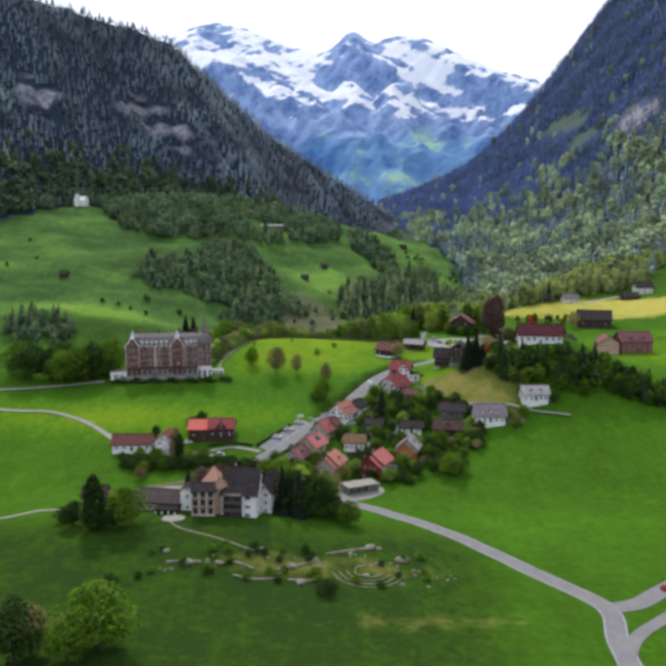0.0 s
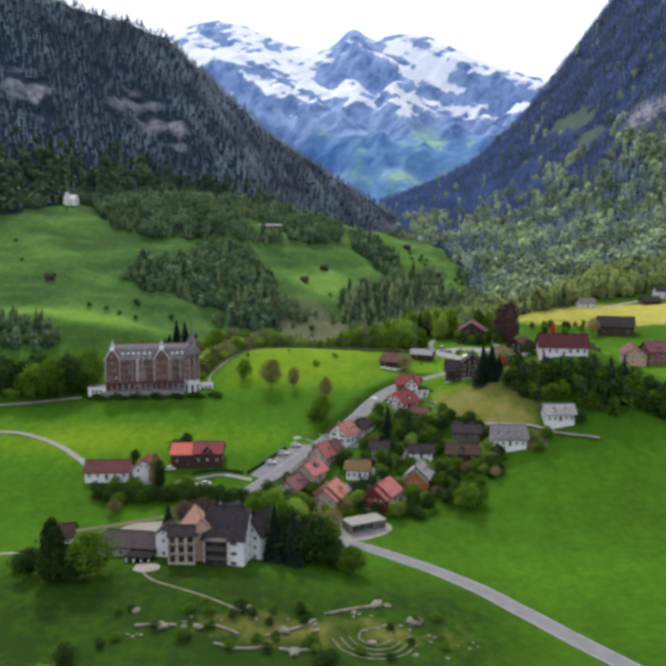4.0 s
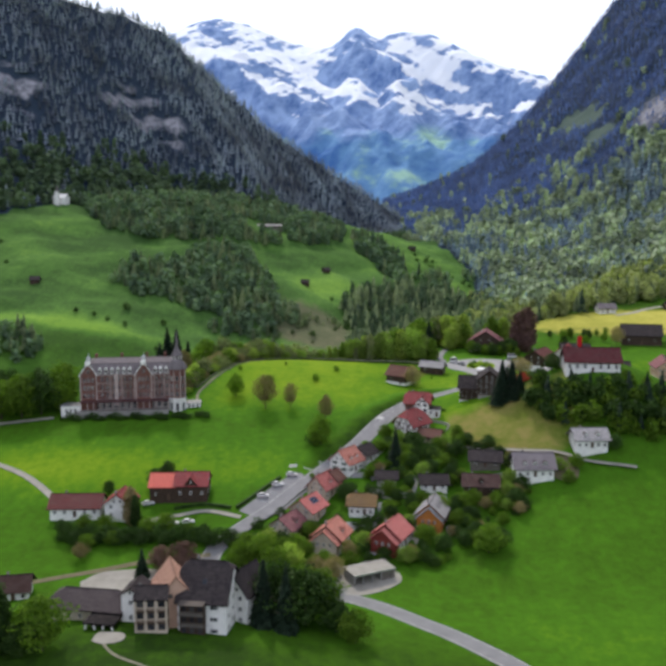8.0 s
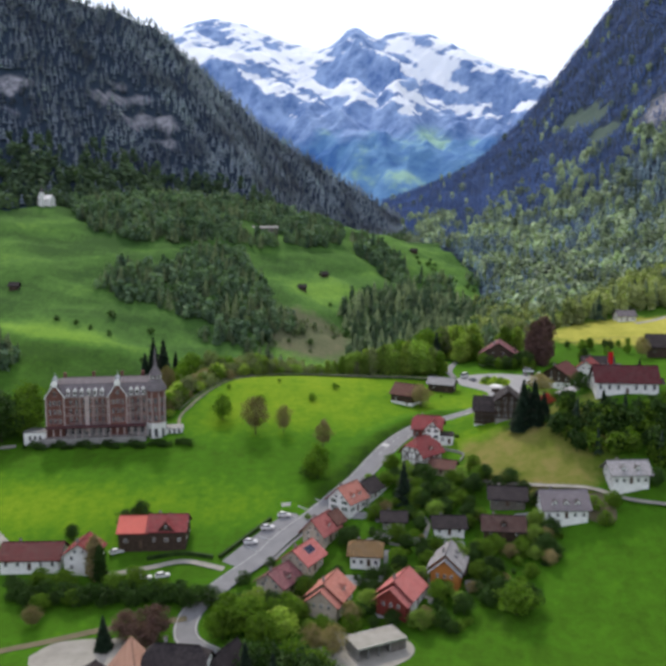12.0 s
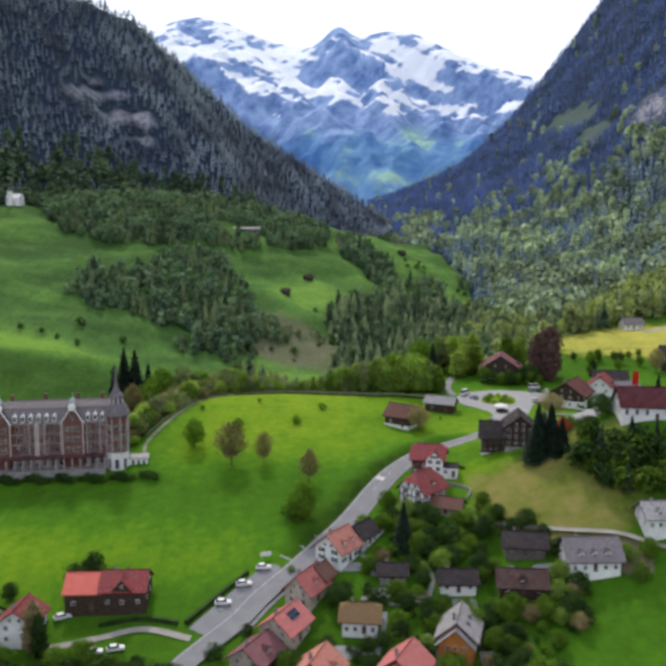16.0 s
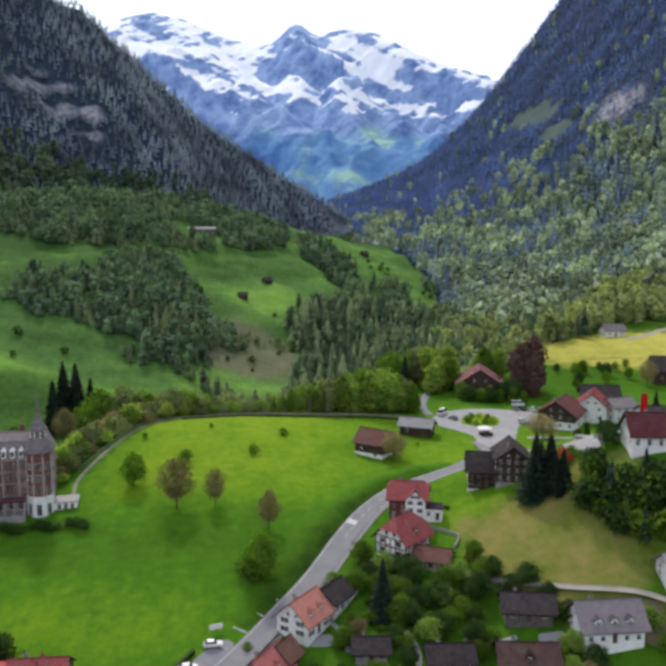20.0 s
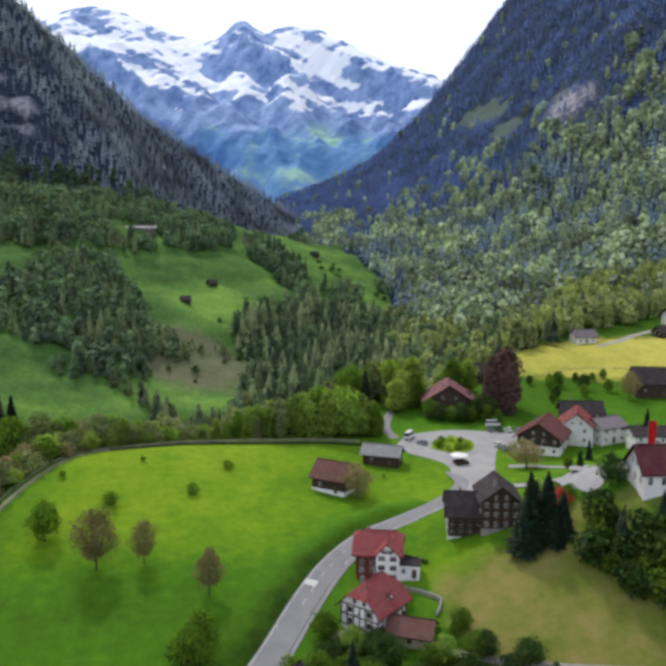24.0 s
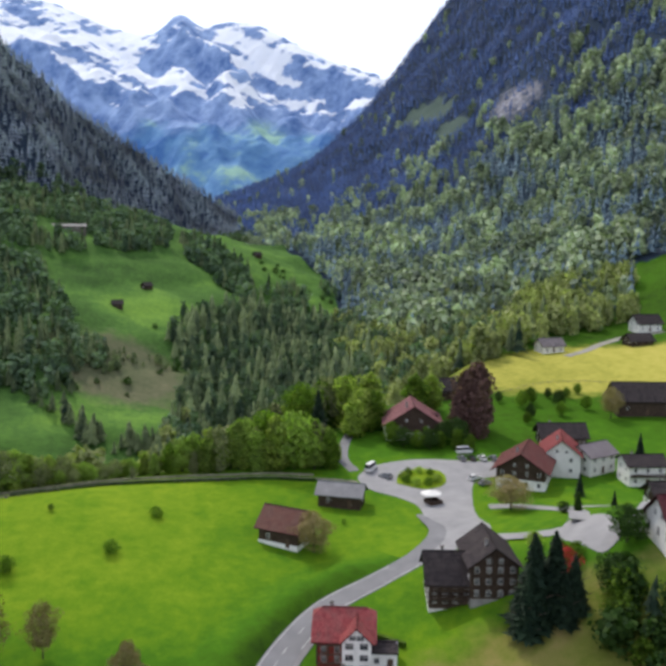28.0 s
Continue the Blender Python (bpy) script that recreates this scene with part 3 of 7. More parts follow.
def sheet(name, outline, mat, label, category, lift=0.09, step=2.5):
    """A patch of paving laid on the ground inside a rounded plan outline."""
    ring = curve_points(list(outline) + [outline[0]], 1.2)[:-1]
    bm = bmesh.new()
    bm.faces.new([bm.verts.new((q[0], q[1], 0)) for q in ring])
    bmesh.ops.triangulate(bm, faces=bm.faces[:])
    lo, hi = ring.min(0), ring.max(0)
    for axis in (0, 1):
        for c in np.arange(lo[axis] + step, hi[axis], step):
            co, no = [0, 0, 0], [0, 0, 0]
            co[axis], no[axis] = c, 1
            bmesh.ops.bisect_plane(bm, geom=bm.verts[:] + bm.edges[:] + bm.faces[:], plane_co=co, plane_no=no)
    for v in bm.verts:
        v.co.z = h1(v.co.x, v.co.y) + lift
    bmesh.ops.recalc_face_normals(bm, faces=bm.faces)
    for f in bm.faces:
        if f.normal.z < 0:
            f.normal_flip()
    ob = part(name, bm, mat)
    return tagged(ob, label, category, kind="structure")


# roads
def road(name, pts, width, label, mat=ASPHALT, lift=0.1, edge_lines=False):
    line = curve_points(pts)
    bm = bmesh.new()
    ribbon(bm, line, -width / 2, width / 2, lift)
    ob = tagged(part(name, bm, mat), label, "road", kind="structure")
    if edge_lines:
        for s in (-1, 1):
            b2 = bmesh.new()
            ribbon(b2, line, s * (width / 2 - 0.45) - 0.09, s * (width / 2 - 0.45) + 0.09, lift + 0.03, 1)
            part("edge_line", b2, MARKING, ob)
    return ob, line


ROAD_MAIN = [(72, 180), (74, 205), (77, 224), (66, 243), (51, 264), (34, 285), (8, 306), (-6, 312), (-18, 315), (-31, 318), (-41, 326), (-42.5, 336), (-37.5, 346), (-31, 355), (-25, 362.5), (-19.5, 371.5), (-11.5, 382.5), (-3, 395), (4, 406), (14, 424.5), (22, 437.5), (32.5, 449), (46, 457), (58, 464), (66, 475), (67, 490)]
main_road, main_line = road("road", ROAD_MAIN, 6.4, "grey asphalt village road winding uphill", edge_lines=True)

# houses
WINDOWS = {}


def window_mesh(w, h, frame_mat, bars=True, key=""):
    k = (round(w, 2), round(h, 2), frame_mat.name, bars)
    if k not in WINDOWS:
        bm = bmesh.new()
        t = 0.06
        gx4 = [-w / 2, -w / 2 + t, -0.022, 0.022, w / 2 - t, w / 2] if bars else [-w / 2, -w / 2 + t, w / 2 - t, w / 2]
        gz4 = [0, t, h * 0.64, h * 0.64 + 0.04, h - t, h] if bars else [0, t, h - t, h]
        vv = [[bm.verts.new((a, -0.07, b)) for b in gz4] for a in gx4]
        solid = [f for f in (bm.faces.new((vv[i][j], vv[i + 1][j], vv[i + 1][j + 1], vv[i][j + 1])) for i in range(len(gx4) - 1) for j in range(len(gz4) - 1) if i % 2 == 0 or j % 2 == 0)]
        new_geo = bmesh.ops.extrude_face_region(bm, geom=solid)["geom"]
        for v in new_geo:
            if isinstance(v, bmesh.types.BMVert):
                v.co.y = 0.05
        bmesh.ops.recalc_face_normals(bm, faces=bm.faces)
        fr = bpy.data.meshes.new("window")
        bm.to_mesh(fr)
        bm.free()
        fr.materials.append(frame_mat)
        bm = bmesh.new()
        box(bm, -w / 2 + t, w / 2 - t, -0.02, 0.03, t, h - t)
        pn = bpy.data.meshes.new("pane")
        bm.to_mesh(pn)
        bm.free()
        pn.materials.append(PANE)
        WINDOWS[k] = (fr, pn)
    return WINDOWS[k]


def put_window(parent, x, y, z, turn, w, h, frame_mat, shutter=None, bars=True):
    fr, pn = window_mesh(w, h, frame_mat, bars)
    m = pose(x, y, z, 0, 0, turn)
    win = piece("window", fr, parent, m)
    piece("pane", pn, win, Matrix())
    if shutter:
        k = ("shutter", round(h, 2), shutter.name)
        if k not in WINDOWS:
            bm = bmesh.new()
            box(bm, -0.26, 0.26, -0.09, -0.03, 0, h)
            for i in range(4):
                box(bm, -0.22, 0.22, -0.115, -0.09, h * (i + 0.25) / 4.2, h * (i + 0.9) / 4.2)
            me = bpy.data.meshes.new("shutter")
            bm.to_mesh(me)
            bm.free()
            me.materials.append(shutter)
            WINDOWS[k] = me
        for s in (-1, 1):
            piece("shutter", WINDOWS[k], parent, m @ pose(s * (w / 2 + 0.3), 0, 0))
    return win


def roof_mesh(bm, L, D, eave, rise, over, thick=0.28, half_hip=0.0, uv=True):
    """A saddle roof, ridge along x, as one solid with thickness; half_hip: how far the ridge ends are cut back."""
    lay = bm.loops.layers.uv.verify()
    hx, hy = L / 2 + over, D / 2 + over
    slope = rise / (D / 2)
    z_e = eave - over * slope
    top = eave + rise
    for s in (-1, 1):
        k = half_hip
        zk = top - k * slope * 0.9
        yk = (top - zk) / slope
        out = [(-hx, s * hy, z_e), (hx, s * hy, z_e)]
        out += [(hx, s * yk, zk), (hx - k, 0, top), (-hx + k, 0, top), (-hx, s * yk, zk)] if k else [(hx, 0, top), (-hx, 0, top)]
        up = [bm.verts.new((x, y, z + thick)) for x, y, z in out]
        dn = [bm.verts.new((x, y, z)) for x, y, z in out]
        seq = list(range(len(out)))
        if s > 0:
            seq = seq[::-1]
        f = bm.faces.new([up[i] for i in seq])
        for lp in f.loops:
            x, y, z = lp.vert.co
            lp[lay].uv = (x, math.hypot(y, top - z))
        bm.faces.new([dn[i] for i in seq[::-1]])
        for i in range(len(out)):
            j = (i + 1) % len(out)
            q = (up[i], dn[i], dn[j], up[j])
            try:
                bm.faces.new(q if s < 0 else q[::-1])
            except ValueError:
                pass
    if half_hip:
        k = half_hip
        zk = top - k * slope * 0.9
        yk = (top - zk) / slope
        for s in (-1, 1):
            v = [bm.verts.new(p) for p in ((s * hx, -yk, zk + thick), (s * hx, yk, zk + thick), (s * (hx - k), 0, top + thick))]
            f = bm.faces.new(v if s > 0 else v[::-1])
            for lp in f.loops:
                lp[lay].uv = (lp.vert.co.y, lp.vert.co.z)


def house(name, label, x, y, turn, L, D, eave, rise, wall, roof, over=0.9, storeys=2, front=3, side=2, frame_mat=None, shutter=None,
          base=None, base_h=None, upper=None, chimneys=1, balcony=False, dormers=0, half_hip=0.0, sink=0.0, category="house", win=(1.0, 1.25), group="houses of the village", z=None, skylights=0, door=True, step=0.0):
    """A saddle-roofed house, ridge along its own x; turn: degrees. front: windows along each eaves side, side: on each gable."""
    frame_mat = frame_mat or FRAME_WHITE
    if group == "houses of the village":
        L, D, eave, rise, over = 0.92 * L, 0.92 * D, 0.78 * eave, 1.0 * rise, 1.1
    c, s = math.cos(radians(turn)), math.sin(radians(turn))
    corners = [h1(x + c * i * L / 2 - s * j * D / 2, y + s * i * L / 2 + c * j * D / 2) for i in (-1, 1) for j in (-1, 1)]
    z0 = (sum(corners) / 4 - sink) if z is None else z
    foot = min(corners) - z0 - 0.6
    hs = thing(name, label, category, pose(x, y, z0, 0, 0, turn), group)
    bm = bmesh.new()
    yk = half_hip * 0.9
    peak = [(yk, eave + rise - yk * rise / (D / 2)), (-yk, eave + rise - yk * rise / (D / 2))] if half_hip else [(0, eave + rise)]
    prism(bm, [(-D / 2, foot), (D / 2, foot), (D / 2, eave)] + peak + [(-D / 2, eave)], -L / 2, L / 2)
    for v in bm.verts:
        v.co = Vector((v.co.y, -v.co.x, v.co.z))
    bmesh.ops.recalc_face_normals(bm, faces=bm.faces)
    walls = part("wall", bm, wall, hs)
    if base:
        bm = bmesh.new()
        bh = base_h if base_h is not None else eave / storeys * 0.95 if storeys > 1 else 0.8
        box(bm, -L / 2 - 0.06, L / 2 + 0.06, -D / 2 - 0.06, D / 2 + 0.06, foot - 0.05, bh)
        part("base_wall", bm, base, hs)
    if upper:
        bm = bmesh.new()
        prism(bm, [(-D / 2 - 0.07, eave * 0.98), (D / 2 + 0.07, eave * 0.98), (0, eave + rise + 0.02)], -L / 2 - 0.07, L / 2 + 0.07)
        for v in bm.verts:
            v.co = Vector((v.co.y, -v.co.x, v.co.z))
        part("gable_wall", bm, upper, hs)
    bm = bmesh.new()
    roof_mesh(bm, L, D, eave, rise, over, half_hip=half_hip)
    rf = part("roof", bm, roof, hs)
    bm = bmesh.new()
    tube(bm, (-L / 2 - over + half_hip, 0, eave + rise + 0.27), (L / 2 + over - half_hip, 0, eave + rise + 0.27), 0.16, 0.16, 6)
    part("ridge_cap", bm, roof, rf)
    off = 0.07 if base else 0.01
    fh = eave / storeys
    for k in range(storeys):
        zz = k * fh + fh * 0.34
        o = off + (0.06 if base and k == 0 else 0)
        for sd, n, half in ((0, front, D), (180, front, D), (90, side, L), (270, side, L)):
            span = L if sd % 180 == 0 else D
            for i in range(n):
                u = (i + 0.5) / n * span - span / 2
                d = half / 2 + o
                a = radians(sd)
                px, py = u * math.cos(a) + d * math.sin(a), u * math.sin(a) - d * math.cos(a)
                if door and k == 0 and sd == 0 and i == n // 2:
                    bm = bmesh.new()
                    box(bm, -0.55, 0.55, -0.06, 0.05, 0, 2.1)
                    box(bm, -0.4, 0.4, -0.09, -0.06, 0.2, 0.9)
                    box(bm, -0.4, 0.4, -0.09, -0.06, 1.1, 1.9)
                    dr = part("door", bm, FRAME_DARK, hs, m=pose(px, py, 0.05, 0, 0, sd))
                    bm = bmesh.new()
                    box(bm, 0.36, 0.46, -0.14, -0.06, 0.98, 1.06)
                    part("handle", bm, METAL, dr)
                    continue
                put_window(hs, px, py, zz, sd, win[0], win[1], frame_mat, shutter)
    for sd in (90, 270):
        a = radians(sd)
        d = L / 2 + off + 0.06
        for u in ((-D * 0.13, D * 0.13) if rise > 2.4 else (0,)):
            put_window(hs, u * math.cos(a) + d * math.sin(a), u * math.sin(a) - d * math.cos(a), eave + rise * 0.12, sd, win[0] * 0.85, win[1] * 0.8, frame_mat)
    for k in range(chimneys):
        bm = bmesh.new()
        cx = (-0.25 + 0.45 * k) * L
        box(bm, cx - 0.32, cx + 0.32, D * 0.12 - 0.32, D * 0.12 + 0.32, eave + rise * 0.5, eave + rise + 0.7)
        ch = part("chimney", bm, STONE, rf)
        bm = bmesh.new()
        box(bm, cx - 0.4, cx + 0.4, D * 0.12 - 0.4, D * 0.12 + 0.4, eave + rise + 0.7, eave + rise + 0.8)
        part("chimney_cap", bm, ROOF_FELT, ch)
    for k in range(dormers):
        dx = (k + 0.5) / dormers * L * 0.8 - L * 0.4
        bm = bmesh.new()
        yy = -D / 2 + 0.6
        prism(bm, [(dx - 0.8, eave), (dx + 0.8, eave), (dx + 0.8, eave + 1.5), (dx, eave + 2.1), (dx - 0.8, eave + 1.5)], yy, -D * 0.1)
        dm = part("dormer", bm, wall, hs)
        bm = bmesh.new()
        for sg in (-1, 1):
            v = [(dx + sg * 1.05, yy - 0.3, eave + 1.38), (dx + sg * 1.05, -D * 0.05, eave + 1.38), (dx, -D * 0.05, eave + 2.2), (dx, yy - 0.3, eave + 2.2)]
            up = [bm.verts.new((a, b, c2 + 0.14)) for a, b, c2 in v]
            dn = [bm.verts.new(q) for q in v]
            bm.faces.new(up)
            bm.faces.new(dn[::-1])
            for i in range(4):
                bm.faces.new((up[i], dn[i], dn[(i + 1) % 4], up[(i + 1) % 4]))
        bmesh.ops.recalc_face_normals(bm, faces=bm.faces)
        part("dormer_roof", bm, roof, dm)
        put_window(hs, dx, yy - 0.02, eave + 0.35, 0, 0.9, 1.0, frame_mat)
    for k in range(skylights):
        bm = bmesh.new()
        sl = rise / (D / 2)
        xx, yy = (k + 0.5) / skylights * L * 0.7 - L * 0.35, -D * 0.27
        zz = eave + rise - abs(yy) * sl + 0.3
        m = pose(xx, yy, zz + 0.05, math.degrees(math.atan(sl)))
        box(bm, -0.5, 0.5, -0.65, 0.65, -0.05, 0.06)
        part("skylight", bm, PANE, hs, m=m)
    if step:
        bm = bmesh.new()
        q = D / 2 - 0.4
        prism(bm, [(-q, foot), (q, foot), (q, eave - 0.9), (0, eave + rise - 1.1), (-q, eave - 0.9)], -L / 2 - step, -L / 2 + 0.1)
        for v in bm.verts:
            v.co = Vector((v.co.y, -v.co.x, v.co.z))
        bmesh.ops.recalc_face_normals(bm, faces=bm.faces)
        part("porch_wall", bm, wall, hs)
        bm = bmesh.new()
        roof_mesh(bm, step + 0.6, 2 * q, eave - 0.9, rise - 0.2, 0.9)
        part("lower_roof", bm, roof, hs, m=pose(-L / 2 - step / 2 + 0.2, 0, 0))
        for u in (-q * 0.5, 0, q * 0.5):
            put_window(hs, -L / 2 - step - 0.03, u, max(0.4, eave * 0.4), 270, 0.9, 1.2, frame_mat)
    if balcony:
        for k in range(1, storeys):
            bz = k * fh
            bm = bmesh.new()
            box(bm, -L / 2, L / 2, -D / 2 - 1.3, -D / 2, bz - 0.16, bz)
            bl = part("balcony", bm, TIMBER, hs)
            bm = bmesh.new()
            box(bm, -L / 2, L / 2, -D / 2 - 1.3, -D / 2 - 1.22, bz + 0.85, bz + 0.95)
            for i in range(int(L / 0.45) + 1):
                q = -L / 2 + 0.04 + i * 0.45
                box(bm, q, q + 0.28, -D / 2 - 1.28, -D / 2 - 1.24, bz, bz + 0.85)
            part("balustrade", bm, TIMBER, bl)
    return hs


# the cluster below the road
house("house", "red-timbered house with stepped salmon tile roofs", 16, 343, 64, 10.5, 10.5, 5.4, 3.8, TIMBER_RED, TILE_PINK, base=PLASTER, front=3, side=3, chimneys=1, step=3.0)
house("house", "house with pale salmon tile roof and shed dormer", -4, 342, 70, 9.5, 10.5, 5.2, 3.8, CREAM, TILE_ORANGE, base=PLASTER, dormers=1, step=2.6)
house("house", "orange timber chalet with grey slate roof", 30.5, 354.5, 74, 11, 9.5, 5.6, 3.8, TIMBER_ORANGE, SLATE_PALE, frame_mat=FRAME_WHITE, balcony=True, skylights=2, step=1.8)
house("house", "small white house under a mustard-brown hipped roof", 6.5, 361, -6, 9.5, 8.5, 4.8, 2.6, PLASTER, TILE_MUSTARD, half_hip=2.6, front=4)
plum = house("house", "roadside house with salmon tile roof and solar panel", -12.5, 357.5, 62, 10.5, 9.5, 5.2, 3.3, CREAM, TILE_PINK, chimneys=1)
house("house", "low house end with a plum tile roof", -19, 348, 62, 10, 9.5, 4.6, 3.0, CREAM, TILE_PLUM, chimneys=1, dormers=1)
house("house", "narrow roadside house with a red tile roof", -7.5, 371.5, 60, 10, 8, 5.2, 3.8, CREAM, TILE_PINK, dormers=1)
house("house", "dark timber gable beside the narrow roadside house", -3.8, 376.5, 60, 5, 6, 4.8, 2.6, TIMBER, TILE_RUST, chimneys=0, front=1, side=1)
house("house", "white house with an orange tile roof", 1, 388.5, 54, 10, 9.5, 5.4, 4.0, PLASTER, TILE_ORANGE, shutter=SHUTTER_G, dormers=2)
house("house", "dark-roofed annexe beside the orange roof", 8, 396, 55, 8, 7, 4.2, 2.6, PLASTER, TILE_DARK)
half_timbered = house("house", "half-timbered house with a steep red tile roof", 28.3, 415.5, 46, 12, 10.6, 6.6, 5.0, PLASTER, TILE_RED, storeys=2, chimneys=2, half_hip=3.4, dormers=1, front=5, frame_mat=FRAME_DARK)
house("house", "low annexe with a dull brown roof by the half-timbered house", 35.5, 409, -24, 9, 6.5, 3.0, 2.0, CREAM, TILE_RUST, storeys=1, chimneys=0)
tall_white = house("house", "tall white house with red roof and white window bands", 32.5, 433, -14, 11, 9, 7.4, 3.6, TIMBER_RED, TILE_RED, storeys=3, half_hip=1.8, dormers=0, front=4, frame_mat=FRAME_WHITE)
house("house", "white gabled front of the tall roadside house", 34, 429, 76, 6, 5.4, 6.6, 2.6, PLASTER, TILE_RED, storeys=3, front=1, side=2, over=0.5, chimneys=0, frame_mat=FRAME_WHITE, group="", win=(1.6, 1.3), door=False)
house("house", "low white terrace house beside the tall house", 39, 428.5, -14, 5, 4.5, 3.2, 0.8, PLASTER, TILE_DARK, storeys=1, front=2, side=1, over=0.3, chimneys=0, group="")
house("house", "low dark-roofed house among garden trees", 54, 387, -8, 12, 8, 3.6, 2.6, TIMBER_GREY, TILE_DARK, storeys=1)
house("house", "low dark timber house with a broad roof", 50, 373, -6, 13, 9, 3.6, 2.8, TIMBER, TILE_BROWN, storeys=1, dormers=1)
house("house", "low dark-roofed bungalow with white posts", 33, 375, 0, 10, 8, 3.6, 2.2, PLASTER, TILE_DARK, storeys=1)
house("house", "low grey house with a flat-pitched dark roof", 16, 379, -4, 7.5, 6.5, 3.4, 1.8, STONE, TILE_DARK, storeys=1)
house("house", "white house with a broad pale slate roof", 70, 379, 2, 15, 11, 4.6, 4.2, PLASTER, SLATE, front=5, dormers=3)
house("house", "small white house with a grey slate roof", 93, 387, 4, 13, 9, 4.6, 3.0, PLASTER, SLATE_PALE, front=5, dormers=2)
house("school_house", "long white hall with a maroon tile roof", 104, 424.5, -6, 22, 11, 4.7, 4.9, PLASTER, TILE_MAROON, front=7, side=3, win=(1.1, 1.9), storeys=1, group="")
house("farmhouse", "long white farmhouse with a dull red roof", -93.5, 359, 3, 17, 10, 3.4, 3.2, PLASTER, TILE_RUSTRED, storeys=1, front=5, group="")
house("farmhouse", "white farmhouse wing with upper windows", -78, 358, 88, 9, 9, 5.4, 3.2, PLASTER, TILE_RED, group="")
house("barn", "dark barn with a bright orange-red tiled roof", -65.3, 370, 2, 9, 10, 4.9, 3.4, TIMBER, TILE_BRIGHT, storeys=1, front=2, category="barn", group="", over=0.6, chimneys=0)
house("barn", "dwelling end of the barn with a dark red roof", -55.0, 370.4, 2, 11.6, 10.4, 5.0, 3.5, TIMBER, TILE_RED, storeys=1, front=3, category="barn", group="", over=0.6)
house("barn", "cross gable on the dark red barn roof", -55, 369, 92, 8, 4.2, 6.0, 2.3, TIMBER, TILE_RED, storeys=1, front=1, side=1, category="barn", group="", over=0.5, chimneys=0, door=False)
house("hay_barn", "small barn with brown tile roof and white plinth", 28, 482, -38, 11, 8.8, 4.4, 3.8, TIMBER, TILE_RUST, storeys=1, base=PLASTER, front=2, side=1, category="barn", group="", chimneys=0)
house("shed", "dark timber shed with a grey sheet roof", 46, 502, -25, 11.8, 6.2, 3.8, 2.2, TIMBER, SHEET, storeys=1, front=2, side=1, category="shed", group="", chimneys=0)
house("chalet", "large dark timber chalet with a brown roof and white-posted base", 58.5, 442.5, -12, 14, 11, 6.9, 4.0, TIMBER, TILE_DARK, base=PLASTER, base_h=-0.6, storeys=3, front=6, side=4, balcony=True, sink=0.9)
house("chalet", "gabled wing of the dark timber chalet", 64.5, 441, 80, 13, 9.5, 7.2, 3.6, TIMBER, TILE_DARK, base=STONE, base_h=0.2, sink=0.5, storeys=3, front=3, side=4, chimneys=1, category="chalet", group="")
house("chalet", "chalet with a pink-red tiled roof beside dark trees", 83, 559, 78, 18, 21, 6.8, 6.2, TIMBER, TILE_PLUM, base=PLASTER, balcony=True, dormers=1)
house("chalet", "dark chalet behind the copper tree", 108, 603, 10, 12, 10, 5.5, 3.6, TIMBER, TILE_DARK, balcony=True)
house("inn", "village inn with dark timber walls and red roof", 103, 509, 58, 16, 14, 6.0, 4.6, TIMBER, TILE_RUSTRED, over=1.5, base=PLASTER, front=5, side=4, group="")
house("inn", "inn annexe with a red roof facing the square", 118.5, 517, 66, 14, 11, 6.5, 4.4, PLASTER, TILE_RED, front=4, group="")
house("house", "dark-roofed timber house on the upper lane", 130, 540, -10, 16, 10, 4.4, 3.4, TIMBER, TILE_DARK)
house("house", "white plastered house with a dark flat-pitched roof", 137, 502, -8, 11, 9, 6.2, 2.0, PLASTER, TILE_DARK, front=3, group="", balcony=True)
house("house", "white house with a grey roof behind a small garden", 128, 515, 20, 11, 9, 5.8, 2.6, PLASTER, SLATE, group="")
house("house", "timber house with a low dark roof", 128, 470, -10, 16, 10, 4.6, 3.0, TIMBER, TILE_DARK, base=PLASTER)
house("house", "salmon plastered house with a pale-edged gable and dull roof", 159, 484, 84, 13, 11, 6.4, 4.2, SALMON, TILE_PLUM, storeys=2, front=3, side=4, group="", over=1.0)
house("house", "large red-brown house with plum roof and pale window bands", 176, 489, 6, 19, 12, 7.0, 4.6, mottled("red_brown_render", (0.15, 0.055, 0.05), (0.24, 0.10, 0.085), 0.6, 0.9), TILE_PLUM, storeys=3, front=6, side=3, group="", dormers=2)
house("barn", "big dark timber barn with a brown roof", 176, 566, -14, 22, 15, 5.5, 5.5, TIMBER, TILE_DARK, storeys=1, category="barn", group="", chimneys=0)
house("house", "white house at the wood's edge with a grey roof", 187, 668, 8, 13, 9, 4.6, 3.0, PLASTER, SLATE)
house("house", "white house with a dark roof on the far meadow", 256, 694, 0, 15, 11, 6.0, 4.0, PLASTER, TILE_DARK)
house("house", "low dark timber house on the far meadow", 236, 668, 5, 14, 9, 3.2, 3.0, TIMBER, TILE_DARK, storeys=1)


